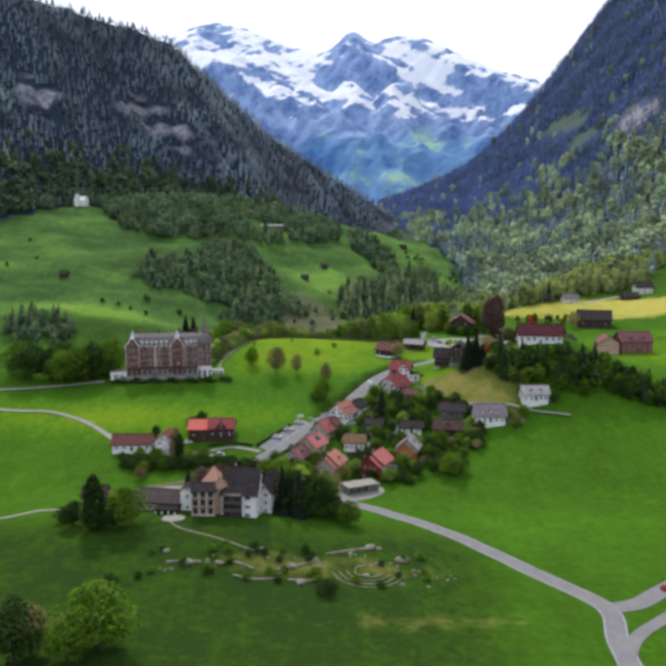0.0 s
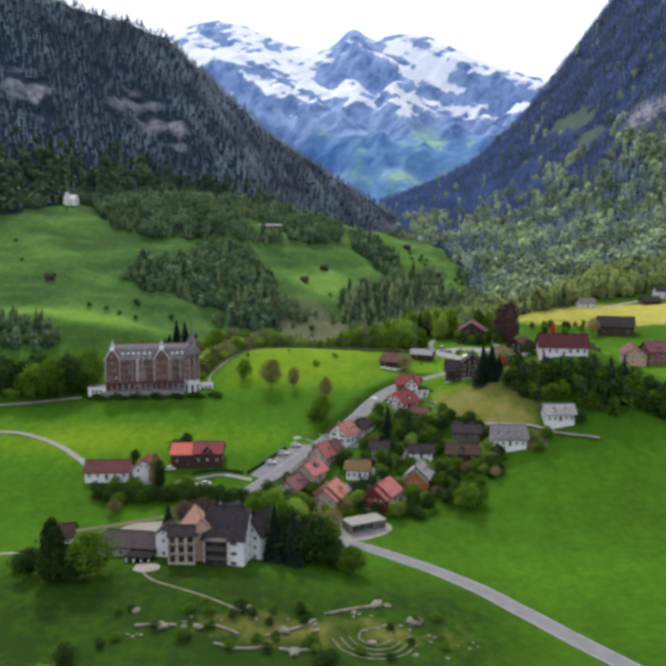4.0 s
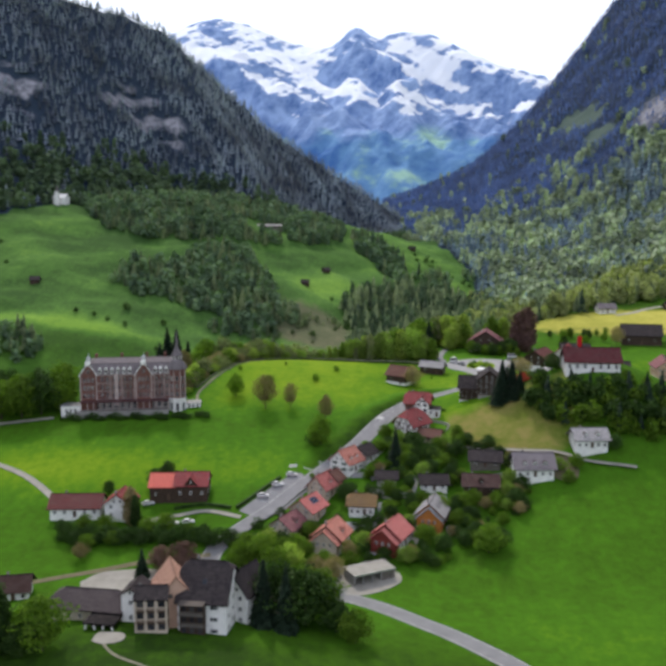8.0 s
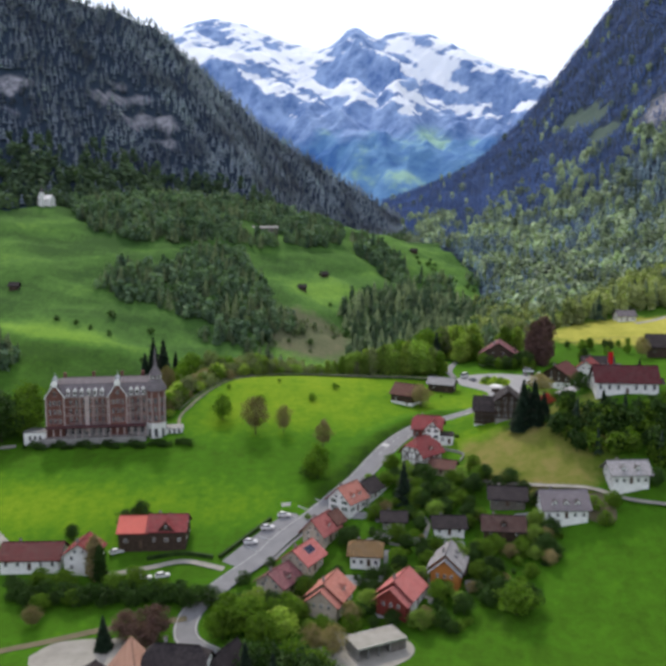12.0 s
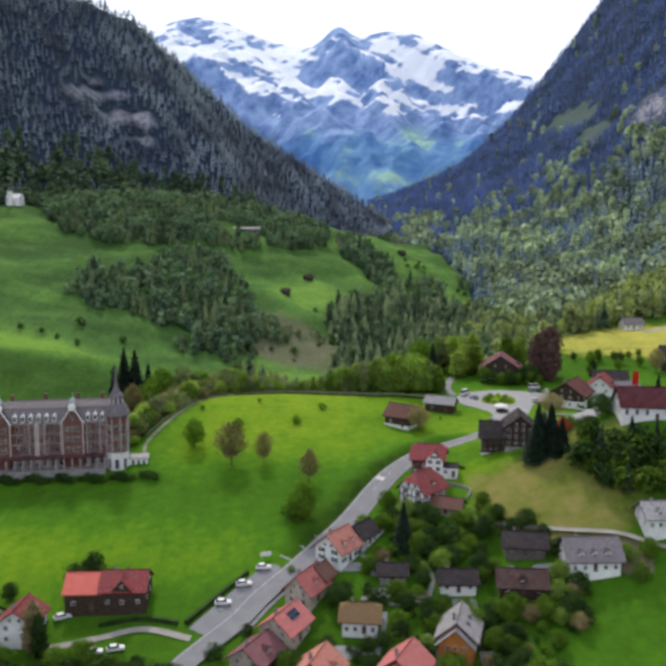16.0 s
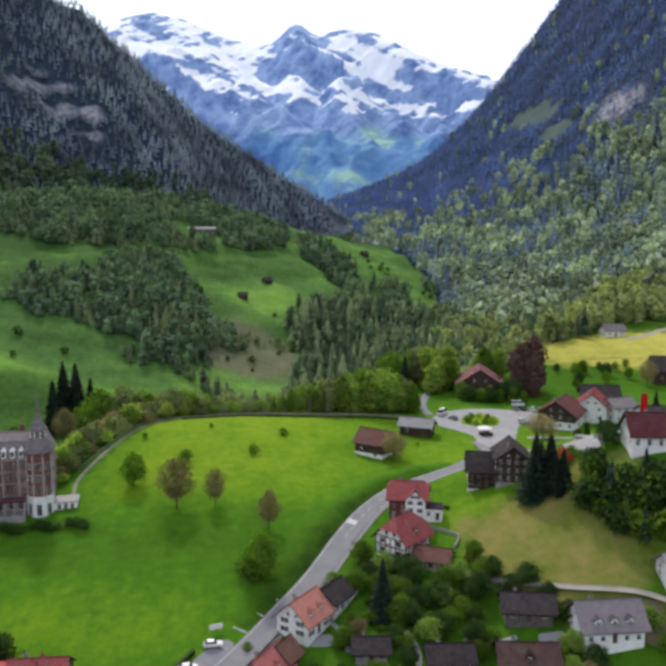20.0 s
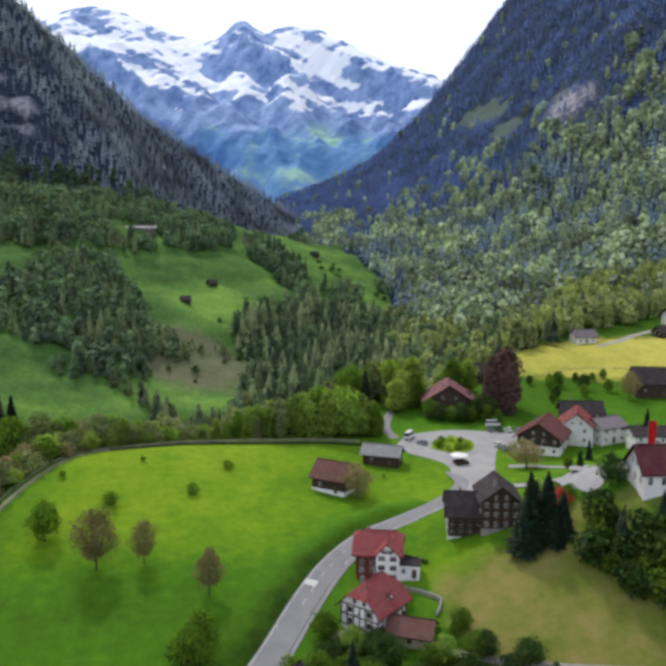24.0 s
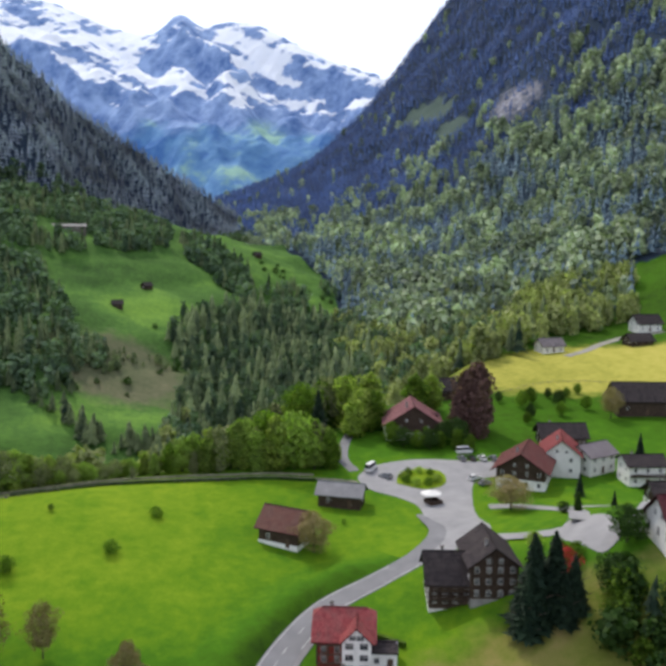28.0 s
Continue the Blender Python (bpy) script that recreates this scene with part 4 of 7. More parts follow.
# dark half-timber framing: posts, rails and braces on every side
def framing(parent, L, D, eave, storeys=2, posts=6):
    for sd, span, half in ((0, L, D), (180, L, D), (90, D, L), (270, D, L)):
        bm = bmesh.new()
        gap = span / posts
        for k in range(posts + 1):
            u = -span / 2 + k * gap
            box(bm, u - 0.17, u + 0.17, -half / 2 - 0.07, -half / 2 + 0.02, 0.2, eave)
        for k in range(storeys + 1):
            zz = 0.2 + k * (eave - 0.4) / storeys
            box(bm, -span / 2, span / 2, -half / 2 - 0.08, -half / 2 + 0.02, zz, zz + 0.32)
        for k in range(posts):
            for j in range(storeys):
                if (k + j) % 2:
                    za, zb = 0.3 + j * (eave - 0.4) / storeys, 0.2 + (j + 0.45) * (eave - 0.4) / storeys
                    u = -span / 2 + k * gap
                    tube(bm, (u, -half / 2 - 0.04, za), (u + gap, -half / 2 - 0.04, zb), 0.12, 0.12, 4)
        part("timber_frame", bm, FRAME_DARK, parent, "dark half-timber framing", m=pose(0, 0, 0, 0, 0, sd))


framing(half_timbered, 11.04, 9.75, 5.15)
framing(tall_white, 10.12, 8.28, 5.77, 3, 5)


solar = thing("solar_panel", "dark blue solar panel lying on a salmon tile roof", "solar panel", plum.matrix_basis @ pose(0.6, -2.1, 0.78 * 5.2 + 3.3 - 2.1 * 0.755 + 0.36, 37.1))
bm = bmesh.new()
box(bm, -2.0, 2.0, -1.2, 1.2, -0.04, 0.05)
part("glass_sheet", bm, mottled("solar_glass", (0.012, 0.016, 0.04), (0.02, 0.03, 0.065), 1.0, 0.25, 0, 0.4, bump=0), solar)
bm = bmesh.new()
for k in range(5):
    box(bm, -2.05 + k * 1.0, -1.99 + k * 1.0, -1.25, 1.25, -0.06, 0.07)
for y in (-1.25, -0.03, 1.19):
    box(bm, -2.05, 2.05, y, y + 0.06, -0.06, 0.07)
part("solar_frame", bm, METAL, solar)

# the hotel


def hip_block(bm, x0, x1, y0, y1, z0, z1, inset):
    """A steep roof block that draws in by inset on its way up."""
    lay = bm.loops.layers.uv.verify()
    lo = [bm.verts.new(p) for p in ((x0, y0, z0), (x1, y0, z0), (x1, y1, z0), (x0, y1, z0))]
    hi = [bm.verts.new(p) for p in ((x0 + inset, y0 + inset, z1), (x1 - inset, y0 + inset, z1), (x1 - inset, y1 - inset, z1), (x0 + inset, y1 - inset, z1))]
    for i in range(4):
        j = (i + 1) % 4
        f = bm.faces.new((lo[i], lo[j], hi[j], hi[i]))
        for lp in f.loops:
            c = lp.vert.co
            lp[lay].uv = ((c.x, c.z) if i % 2 == 0 else (c.y, c.z))
    bm.faces.new(hi)
    bm.faces.new(lo[::-1])


def lathe(bm, prof, n=8, cx=0.0, cy=0.0, ph=0.0):
    lay = bm.loops.layers.uv.verify()
    rows = [[bm.verts.new((cx + r * math.cos(ph + 2 * math.pi * k / n), cy + r * math.sin(ph + 2 * math.pi * k / n), z)) for k in range(n)] for r, z in prof]
    for a, b in zip(rows, rows[1:]):
        for k in range(n):
            f = bm.faces.new((a[k], a[(k + 1) % n], b[(k + 1) % n], b[k]))
            for lp in f.loops:
                lp[lay].uv = (k * 0.7 + lp.vert.co.x * 0.2, lp.vert.co.z)
    bm.faces.new(rows[0][::-1])
    bm.faces.new(rows[-1])


TRIM = mottled("pinkish_stone_trim", (0.30, 0.235, 0.225), (0.50, 0.41, 0.39), 0.7, 0.9, fine=4)
RAILING = mottled("grey_iron_railing", (0.13, 0.11, 0.11), (0.22, 0.19, 0.19), 1.0, 0.6, bump=0)
HX, HY, HT = -95.0, 436.0, 9.0
hotel = thing("hotel", "grand brick hotel with white bands, slate mansard roof and corner spire", "hotel", pose(HX, HY, 6.9, 0, 0, HT) @ pose(1.8, 0, 0) @ Matrix.Diagonal((0.915, 1.0, 0.93, 1.0)))
bm = bmesh.new()
box(bm, -24, 24, 0, 15, -4, 6.4)
part("base_wall", bm, STONE, hotel, "pale stone ground storey")
bm = bmesh.new()
box(bm, -24, 24, 0.15, 15, 6.4, 18)
part("wall", bm, BRICK, hotel)
for x0, x1, d in ((-24.4, -17, 1.1), (1.5, 8.8, 1.1)):
    bm = bmesh.new()
    prism(bm, [(x0, -3), (x1, -3), (x1, 18.2), ((x0 + x1) / 2, 23.6), (x0, 18.2)], -d, 4)
    bay = part("projecting_bay", bm, BRICK, hotel)
    bm = bmesh.new()
    xm = (x0 + x1) / 2
    for sg in (-1, 1):
        v = [(xm + sg * (x1 - x0) * 0.58, -d - 0.5, 17.7), (xm + sg * (x1 - x0) * 0.58, 7, 17.7), (xm, 7, 24.0), (xm, -d - 0.5, 24.0)]
        up = [bm.verts.new((a, b, c + 0.3)) for a, b, c in v]
        dn = [bm.verts.new(q) for q in v]
        bm.faces.new(up)
        bm.faces.new(dn[::-1])
        for i in range(4):
            bm.faces.new((up[i], dn[i], dn[(i + 1) % 4], up[(i + 1) % 4]))
    bmesh.ops.recalc_face_normals(bm, faces=bm.faces)
    part("gable_roof", bm, SLATE, bay)
    bm = bmesh.new()
    for sg in (-1, 1):
        tube(bm, (xm + sg * (x1 - x0) * 0.58, -d - 0.45, 18.0), (xm, -d - 0.45, 24.3), 0.22, 0.22, 6)
    tube(bm, (xm, -d - 0.5, 24.0), (xm, -d + 0.5, 24.0), 1.3, 1.3, 12)
    part("gable_trim", bm, PLASTER, bay, "white curved gable trim")
    bm = bmesh.new()
    lathe(bm, [(0.9, 23.6), (0.9, 25.0), (1.3, 25.2), (1.1, 26.0), (0.5, 26.8), (0.12, 27.2), (0.1, 28.6)], 8, xm, 2)
    part("cupola", bm, METAL, bay, "small pale roof lantern")
    for x in (x0, x1):
        bm = bmesh.new()
        box(bm, x - 0.28, x + 0.28, -d - 0.12, -d + 0.3, 6.4, 18.4)
        part("pilaster", bm, TRIM, bay)
    for k in range(3):
        for q in (-1.9, 0, 1.9):
            put_window(hotel, xm + q, -d - 0.02, 7.4 + 3.75 * k, 0, 1.1, 2.1, FRAME_WHITE)
    put_window(hotel, xm, -d - 0.02, 19.0, 0, 1.2, 1.9, FRAME_WHITE)
for x in (-14.5, -12.1, -9.0, -6.6, -3.8, -1.2, 11.2, 13.6, 16.0):
    for k in range(3):
        put_window(hotel, x, 0.13, 7.4 + 3.75 * k, 0, 1.1, 2.1, FRAME_WHITE)
for x in (-10.6, -5.2, 0.6, 10.0, 14.8):
    bm = bmesh.new()
    box(bm, x - 0.22, x + 0.22, -0.02, 0.4, 6.4, 18.2)
    part("pilaster", bm, TRIM, hotel)
bm = bmesh.new()
box(bm, -8.6, -7.0, -0.5, 0.4, 3.4, 18.4)
part("stair_bay", bm, TRIM, hotel, "white vertical stair bay")
for z in (10.1, 13.85, 17.7):
    bm = bmesh.new()
    box(bm, -24.2, 24.2, -0.05, 15.2, z, z + 0.35)
    part("string_course", bm, TRIM, hotel)
for z in (6.9, 10.65, 14.4):
    for x0, x1 in ((-13.2, -9.6), (-4.6, -0.4), (10.6, 14.4)):
        bm = bmesh.new()
        box(bm, x0, x1, -1.0, 0.1, z - 0.12, z)
        for i in range(int((x1 - x0) / 0.3)):
            box(bm, x0 + 0.3 * i, x0 + 0.3 * i + 0.07, -0.98, -0.93, z, z + 0.85)
        box(bm, x0, x1, -1.0, -0.92, z + 0.85, z + 0.95)
        part("balcony", bm, RAILING, hotel)
bm = bmesh.new()
hip_block(bm, -24.6, 24.6, -0.4, 15.6, 18.1, 23.4, 2.4)
roof_h = part("roof", bm, SLATE, hotel)
bm = bmesh.new()
hip_block(bm, -22.4, 22.4, 1.8, 13.4, 23.4, 25.0, 4.2)
part("upper_roof", bm, SLATE, roof_h)
for x in (-15.4, -12.6, -9.8, -7.0, -4.2, -1.4, 10.6, 13.2, 15.8):
    bm = bmesh.new()
    box(bm, x - 0.65, x + 0.65, -0.2, 2.2, 18.6, 20.9)
    prism(bm, [(x - 0.85, 20.9), (x + 0.85, 20.9), (x, 21.8)], -0.4, 2.6)
    dm = part("dormer", bm, PLASTER, roof_h, "white attic dormer")
    put_window(hotel, x, -0.22, 19.0, 0, 0.85, 1.5, FRAME_DARK)
for x, y in ((-18, 9), (-6, 10), (6, 10), (15, 9)):
    bm = bmesh.new()
    box(bm, x - 0.6, x + 0.6, y - 0.4, y + 0.4, 23, 26.8)
    box(bm, x - 0.75, x + 0.75, y - 0.55, y + 0.55, 26.8, 27.0)
    part("chimney", bm, BRICK, roof_h)
# corner tower with its spire
TX, TY = 21.0, 1.2
bm = bmesh.new()
lathe(bm, [(4.0, 6.4), (4.0, 19.6), (4.35, 19.8), (4.35, 20.3)], 8, TX, TY, math.pi / 8)
tower = part("tower", bm, BRICK, hotel)
bm = bmesh.new()
lathe(bm, [(4.25, -4), (4.25, 6.5)], 8, TX, TY, math.pi / 8)
part("tower_base", bm, PLASTER, tower, "white arcaded tower base")
bm = bmesh.new()
lathe(bm, [(5.0, 20.3), (4.7, 21.2), (4.1, 22.6), (3.1, 24.0), (2.3, 24.7), (2.3, 26.6), (3.0, 26.8), (2.3, 27.9), (1.2, 29.6), (0.65, 32.0), (0.12, 38.6)], 8, TX, TY, math.pi / 8)
part("spire", bm, SLATE, tower, "slate bell roof with a tall spire")
bm = bmesh.new()
for k in range(8):
    a = math.pi / 8 + k * math.pi / 4
    tube(bm, (TX + 2.34 * math.cos(a), TY + 2.34 * math.sin(a), 24.7), (TX + 2.34 * math.cos(a), TY + 2.34 * math.sin(a), 26.8), 0.16, 0.16, 6)
part("lantern_posts", bm, PLASTER, tower)
for k in range(8):
    a = k * math.pi / 4 - math.pi / 2
    bm = bmesh.new()
    cx, cy = TX + 4.02 * math.cos(a + math.pi / 8), TY + 4.02 * math.sin(a + math.pi / 8)
    box(bm, cx - 0.2, cx + 0.2, cy - 0.2, cy + 0.2, 6.5, 19.8)
    part("pilaster", bm, TRIM, tower)
for a in (-90, -45, 0, -135):
    for z, w, h in ((7.5, 1.5, 2.2), (11.2, 1.5, 2.2), (14.9, 1.5, 2.2), (0.6, 1.6, 3.6)):
        ca, sa = math.cos(radians(a)), math.sin(radians(a))
        r = 3.74 if z > 5 else 3.98
        put_window(hotel, TX + r * ca, TY + r * sa, z, a + 90, w, h, FRAME_WHITE)
# the veranda before the ground storey
bm = bmesh.new()
box(bm, -24.5, 16.8, -4.2, 0.1, 5.7, 6.2)
ver = part("veranda_roof", bm, TILE_PLUM, hotel, "dull red veranda roof")
for k in range(15):
    bm = bmesh.new()
    x = -24 + k * 2.9
    box(bm, x - 0.18, x + 0.18, -4.0, -3.64, -3.5, 5.7)
    part("post", bm, TRIM, ver)
bm = bmesh.new()
box(bm, -27, 16.8, -4.4, 0.1, -4.5, 1.6)
part("terrace", bm, STONE, hotel, "stone terrace wall below the veranda")
bm = bmesh.new()
box(bm, -24.3, 16.8, -4.1, -4.02, 2.5, 2.62)
for k in range(82):
    box(bm, -24.2 + 0.5 * k, -24.12 + 0.5 * k, -4.1, -4.02, 1.6, 2.5)
part("railing", bm, RAILING, ver)
for k in range(14):
    put_window(hotel, -22.5 + k * 2.9, -0.02, 2.2, 0, 1.5, 2.6, FRAME_WHITE)
for sd, n in ((90, 4), (180, 14), (270, 4)):
    for k in range(3):
        for i in range(n):
            span, d = (15, 24.02) if sd != 180 else (44, 15.02)
            u = (i + 0.5) / n * span - span / 2
            a = radians(sd)
            px, py = u * math.cos(a) + d * math.sin(a), u * math.sin(a) - d * math.cos(a)
            put_window(hotel, px, (py + 7.5 if sd != 180 else 15.02), 7.4 + 3.75 * k, sd, 1.1, 2.1, FRAME_WHITE)
# low pale annexe at its side
for ax, ay, aw, ad, ah in ((-29, 1, 9, 7, 4.2), (28.5, 3.5, 7, 6, 3.2)):
    bm = bmesh.new()
    box(bm, ax - aw / 2, ax + aw / 2, ay - ad / 2, ay + ad / 2, -3, ah)
    an = part("annexe", bm, PLASTER, hotel)
    bm = bmesh.new()
    box(bm, ax - aw / 2 - 0.3, ax + aw / 2 + 0.3, ay - ad / 2 - 0.3, ay + ad / 2 + 0.3, ah, ah + 0.25)
    part("flat_roof", bm, SHEET, an)
    for q in (-2, 0, 2):
        put_window(hotel, ax + q, ay - ad / 2 - 0.02, 1.0, 0, 1.2, 1.8, FRAME_WHITE)


# the guest house: gabled front, dark-roofed house and arcaded wing
def roofless(name, label, x, y, turn, z):
    return thing(name, label, "guest house", pose(x, y, z, 0, 0, turn))


TILE_SALMON = tiled("salmon_tiles", (0.36, 0.20, 0.15), (0.52, 0.31, 0.23), weather=(0.24, 0.15, 0.12), moss=0.45)
gable = house("guest_house", "gabled house with salmon shingled gable and pale salmon roof", -44.5, 285.5, 108, 13, 10.4, 8.2, 6.2, SALMON, TILE_SALMON, storeys=2, front=3, side=2, upper=SALMON, frame_mat=FRAME_DARK, group="", chimneys=0, over=0.5, category="guest house", win=(1.2, 1.4), door=False)
bay = house("guest_house", "cream lattice-fronted bay with arched dark windows", -48.3, 278.6, 4, 8.0, 6.2, 9.0, 2.2, CREAM, TILE_DARK, storeys=3, front=3, side=2, over=0.4, frame_mat=FRAME_DARK, group="", category="guest house", chimneys=0, win=(1.7, 2.0), door=False)
bm = bmesh.new()
for k in range(4):
    u = -3.9 + k * 2.6
    box(bm, u - 0.16, u + 0.16, -3.26, -3.08, -1, 9.2)
for z in (2.7, 5.7, 8.8):
    box(bm, -4.1, 4.1, -3.24, -3.08, z, z + 0.24)
part("timber_frame", bm, CREAM, bay, "pale frame bands on the front")
for z in (3.0, 6.0):
    bm = bmesh.new()
    for k in range(3):
        u = -2.6 + 2.6 * k
        box(bm, u - 1.0, u + 1.0, -3.75, -3.1, z - 0.12, z)
        for q in range(7):
            box(bm, u - 1.0 + 0.3 * q, u - 0.86 + 0.3 * q, -3.75, -3.68, z, z + 0.75)
        box(bm, u - 1.0, u + 1.02, -3.77, -3.67, z + 0.75, z + 0.85)
    part("balcony", bm, FRAME_DARK, bay)
house("guest_house", "white house with a large steep dark roof and skylights", -35.0, 285.2, -6, 12.6, 15, 9.2, 7.6, PLASTER, TILE_DARK, storeys=3, front=2, side=3, over=0.7, group="", category="guest house", half_hip=2.2, skylights=1, chimneys=1, win=(2.0, 1.1), door=False)
house("guest_house", "white gabled end of the dark-roofed house", -26.6, 291.5, 62, 10, 8.4, 8.8, 5.0, PLASTER, TILE_DARK, storeys=3, front=2, side=2, over=0.8, group="", category="guest house", chimneys=0, win=(1.2, 1.2), door=False)
link = roofless("balcony_wing", "brown timber balcony front below the dark roof", -38.0, 276.9, -6, -13.8)
bm = bmesh.new()
box(bm, -3.2, 3.2, -0.4, 1.4, -3, 8.0)
part("wall", bm, TIMBER, link)
for z in (2.6, 5.4):
    bm = bmesh.new()
    box(bm, -3.2, 3.2, -1.6, -0.4, z - 0.15, z)
    for k in range(21):
        box(bm, -3.2 + 0.3 * k, -3.06 + 0.3 * k, -1.58, -1.5, z, z + 0.85)
    box(bm, -3.2, 3.2, -1.62, -1.48, z + 0.85, z + 0.97)
    part("balcony", bm, TIMBER_GREY, link)
bm = bmesh.new()
box(bm, -3.3, 3.3, -1.8, 1.4, 8.0, 8.25)
part("flat_roof", bm, ROOF_FELT, link)
for k in range(3):
    for z in (0.3, 3.2, 6.0):
        put_window(link, -2.1 + 2.1 * k, -0.42, z, 0, 1.3, 1.7, FRAME_DARK)
wing = house("guest_house", "low wing with a grey-brown hipped roof over white walls", -66.5, 288, -8, 19, 9.0, 4.4, 3.0, CREAM, SLATE_BROWN, storeys=1, front=6, side=2, over=1.0, group="", category="guest house", chimneys=0, door=False, half_hip=3.0)
bm = bmesh.new()
box(bm, 2.0, 10.4, -10.6, -4.6, 3.0, 3.5)
canopy = part("canopy", bm, TILE_DARK, wing, "flat dark porch roof")
for k in range(4):
    bm = bmesh.new()
    box(bm, 2.3 + 2.4 * k, 2.8 + 2.4 * k, -10.4, -9.9, -2.0, 3.0)
    part("post", bm, PLASTER, canopy)
house("guest_house", "white stair house with a small dark roof", -54.3, 285.5, 84, 8, 5.0, 8.0, 1.6, PLASTER, TILE_DARK, storeys=2, front=1, side=1, over=0.5, group="", category="guest house", chimneys=0, door=False, skylights=1)
cp = thing("carport", "flat-roofed open carport with a pale grey roof", "carport", pose(8.0, 323.5, h1(8, 323.5), 0, 0, 27))
bm = bmesh.new()
box(bm, -7.2, 7.2, -3.8, 3.8, 2.75, 3.05)
part("flat_roof", bm, PATHWAY, cp)
bm = bmesh.new()
box(bm, -7.25, 7.25, -3.9, -3.8, 2.6, 3.1)
box(bm, -7.25, 7.25, 3.8, 3.9, 2.6, 3.1)
part("fascia", bm, METAL, cp)
bm = bmesh.new()
box(bm, -7.0, 7.0, 3.3, 3.6, -1.5, 2.75)
part("back_wall", bm, STONE, cp)
for u in (-7.0, 2.2, 6.75):
    bm = bmesh.new()
    box(bm, u, u + 0.25, -3.6, 3.3, -1.5, 2.75)
    part("side_wall", bm, STONE, cp)
for u in (-4.0, -1.0):
    bm = bmesh.new()
    box(bm, u - 0.12, u + 0.12, -3.6, -3.36, -1.5, 2.75)
    part("post", bm, METAL, cp)
for k in range(2):
    bm = bmesh.new()
    box(bm, 2.5 + 2.15 * k, 4.5 + 2.15 * k, -3.5, -3.42, -0.8, 2.4)
    for i in range(4):
        box(bm, 2.55 + 2.15 * k, 4.45 + 2.15 * k, -3.55, -3.5, -0.5 + 0.7 * i, 0.05 + 0.7 * i)
    part("garage_door", bm, TIMBER_GREY, cp)
house("house", "small white house behind the dark yews", -96, 309, 10, 9, 8, 4.2, 2.8, PLASTER, TILE_BROWN)

# far buildings on the slope
church = thing("church", "small white hill church with a slim tower", "church", pose(-310, 982, h1(-310, 982) + 0.5, 0, 0, 72) @ Matrix.Scale(0.8, 4))
bm = bmesh.new()
prism(bm, [(-5, -3), (5, -3), (5, 7), (0, 12), (-5, 7)], -10, 10)
part("nave_wall", bm, PLASTER, church)
bm = bmesh.new()
roof_mesh(bm, 20, 10, 7, 5, 0.5)
for v in bm.verts:
    v.co = Vector((v.co.y, v.co.x, v.co.z))
part("roof", bm, PLASTER, church, "pale sunlit roof")
bm = bmesh.new()
box(bm, -11, -6.5, -2.2, 2.2, -3, 15)
tw = part("tower", bm, PLASTER, church)
bm = bmesh.new()
lathe(bm, [(3.2, 15), (1.6, 18), (0.15, 24)], 4, -8.75, 0, math.pi / 4)
part("spire", bm, SLATE, tw)
house("long_barn", "long low farm building with a pale sheet roof", -88, 1043, 3, 28, 9, 3.2, 1.8, TIMBER_GREY, STONE, storeys=1, front=6, side=1, category="barn", group="", chimneys=0)
for cx, cy, ct in ((-40, 909, 10), (-20, 955, 40), (85, 1120, 20), (-262, 770, 5)):
    house("hut", "small dark timber hay hut on the pasture", cx, cy, ct, 7, 6, 2.8, 2.4, TIMBER, TILE_DARK, storeys=1, front=1, side=1, category="hut", group="hay huts", chimneys=0)

# trees
rng = np.random.default_rng(7)


def conifer_arrays(seed, tiers=5, sides=9, slim=0.2):
    """A spruce of height 1: drooping ragged whorls round a stem, as vertices and triangles."""
    r = np.random.default_rng(seed)
    vs, fs = [], []
    for k in range(tiers):
        u = k / tiers
        z_top = 1.0 - 0.80 * u * 0.98
        z_low = z_top - (0.30 if tiers < 5 else 0.26) - 0.03 * r.random()
        rad = slim * (0.22 + 0.85 * (u + 0.12)) * (0.85 + 0.3 * r.random())
        if k == 0:
            z_top = 1.0
        base = len(vs)
        vs.append((0.01 * r.standard_normal(), 0.01 * r.standard_normal(), z_top))
        ph = r.random() * 6.28
        for j in range(sides):
            a = ph + 2 * math.pi * j / sides
            q = rad * (1.0 if j % 2 else 0.52) * (0.7 + 0.55 * r.random())
            vs.append((q * math.cos(a), q * math.sin(a), max(0.03, z_low + (0.0 if j % 2 else 0.07) + 0.05 * r.random())))
        fs += [(base, base + 1 + j, base + 1 + (j + 1) % sides) for j in range(sides)]
    return np.array(vs), np.array(fs)


def spruce_sprays(seed, count, slim=0.2):
    """A spruce of height 1 from drooping needle sprays set in loose whorls."""
    r = np.random.default_rng(seed)
    u = r.random(count) ** 0.62
    tier = np.abs(((u * 13 + 0.15 * r.random(count)) % 1.0))
    rad = slim * (0.06 + 0.98 * u) * (0.55 + 0.45 * tier) * (0.75 + 0.35 * r.random(count))
    a = r.random(count) * 6.283
    inner = r.random(count) ** 0.45
    out = np.stack([np.cos(a), np.sin(a), 0 * a], -1)
    p = out * (rad * inner)[:, None]
    p[:, 2] = 1.0 - 0.95 * u - 0.10 * rad / slim * inner
    droop = out * 0.85 + np.array([0, 0, -0.5]) + 0.35 * r.standard_normal((count, 3))
    side = np.stack([-np.sin(a), np.cos(a), 0 * a], -1) + 0.3 * r.standard_normal((count, 3))
    s = (0.022 + 0.05 * u * (0.5 + r.random(count)))[:, None]
    q = np.stack([p - droop * s, p + side * s * 0.55, p + droop * s, p - side * s * 0.55], 1).reshape(-1, 3)
    q[:, 2] = np.clip(q[:, 2], 0.015, 1.02)
    k = np.arange(count) * 4
    return q, np.concatenate([np.stack([k, k + 1, k + 2], 1), np.stack([k, k + 2, k + 3], 1)])


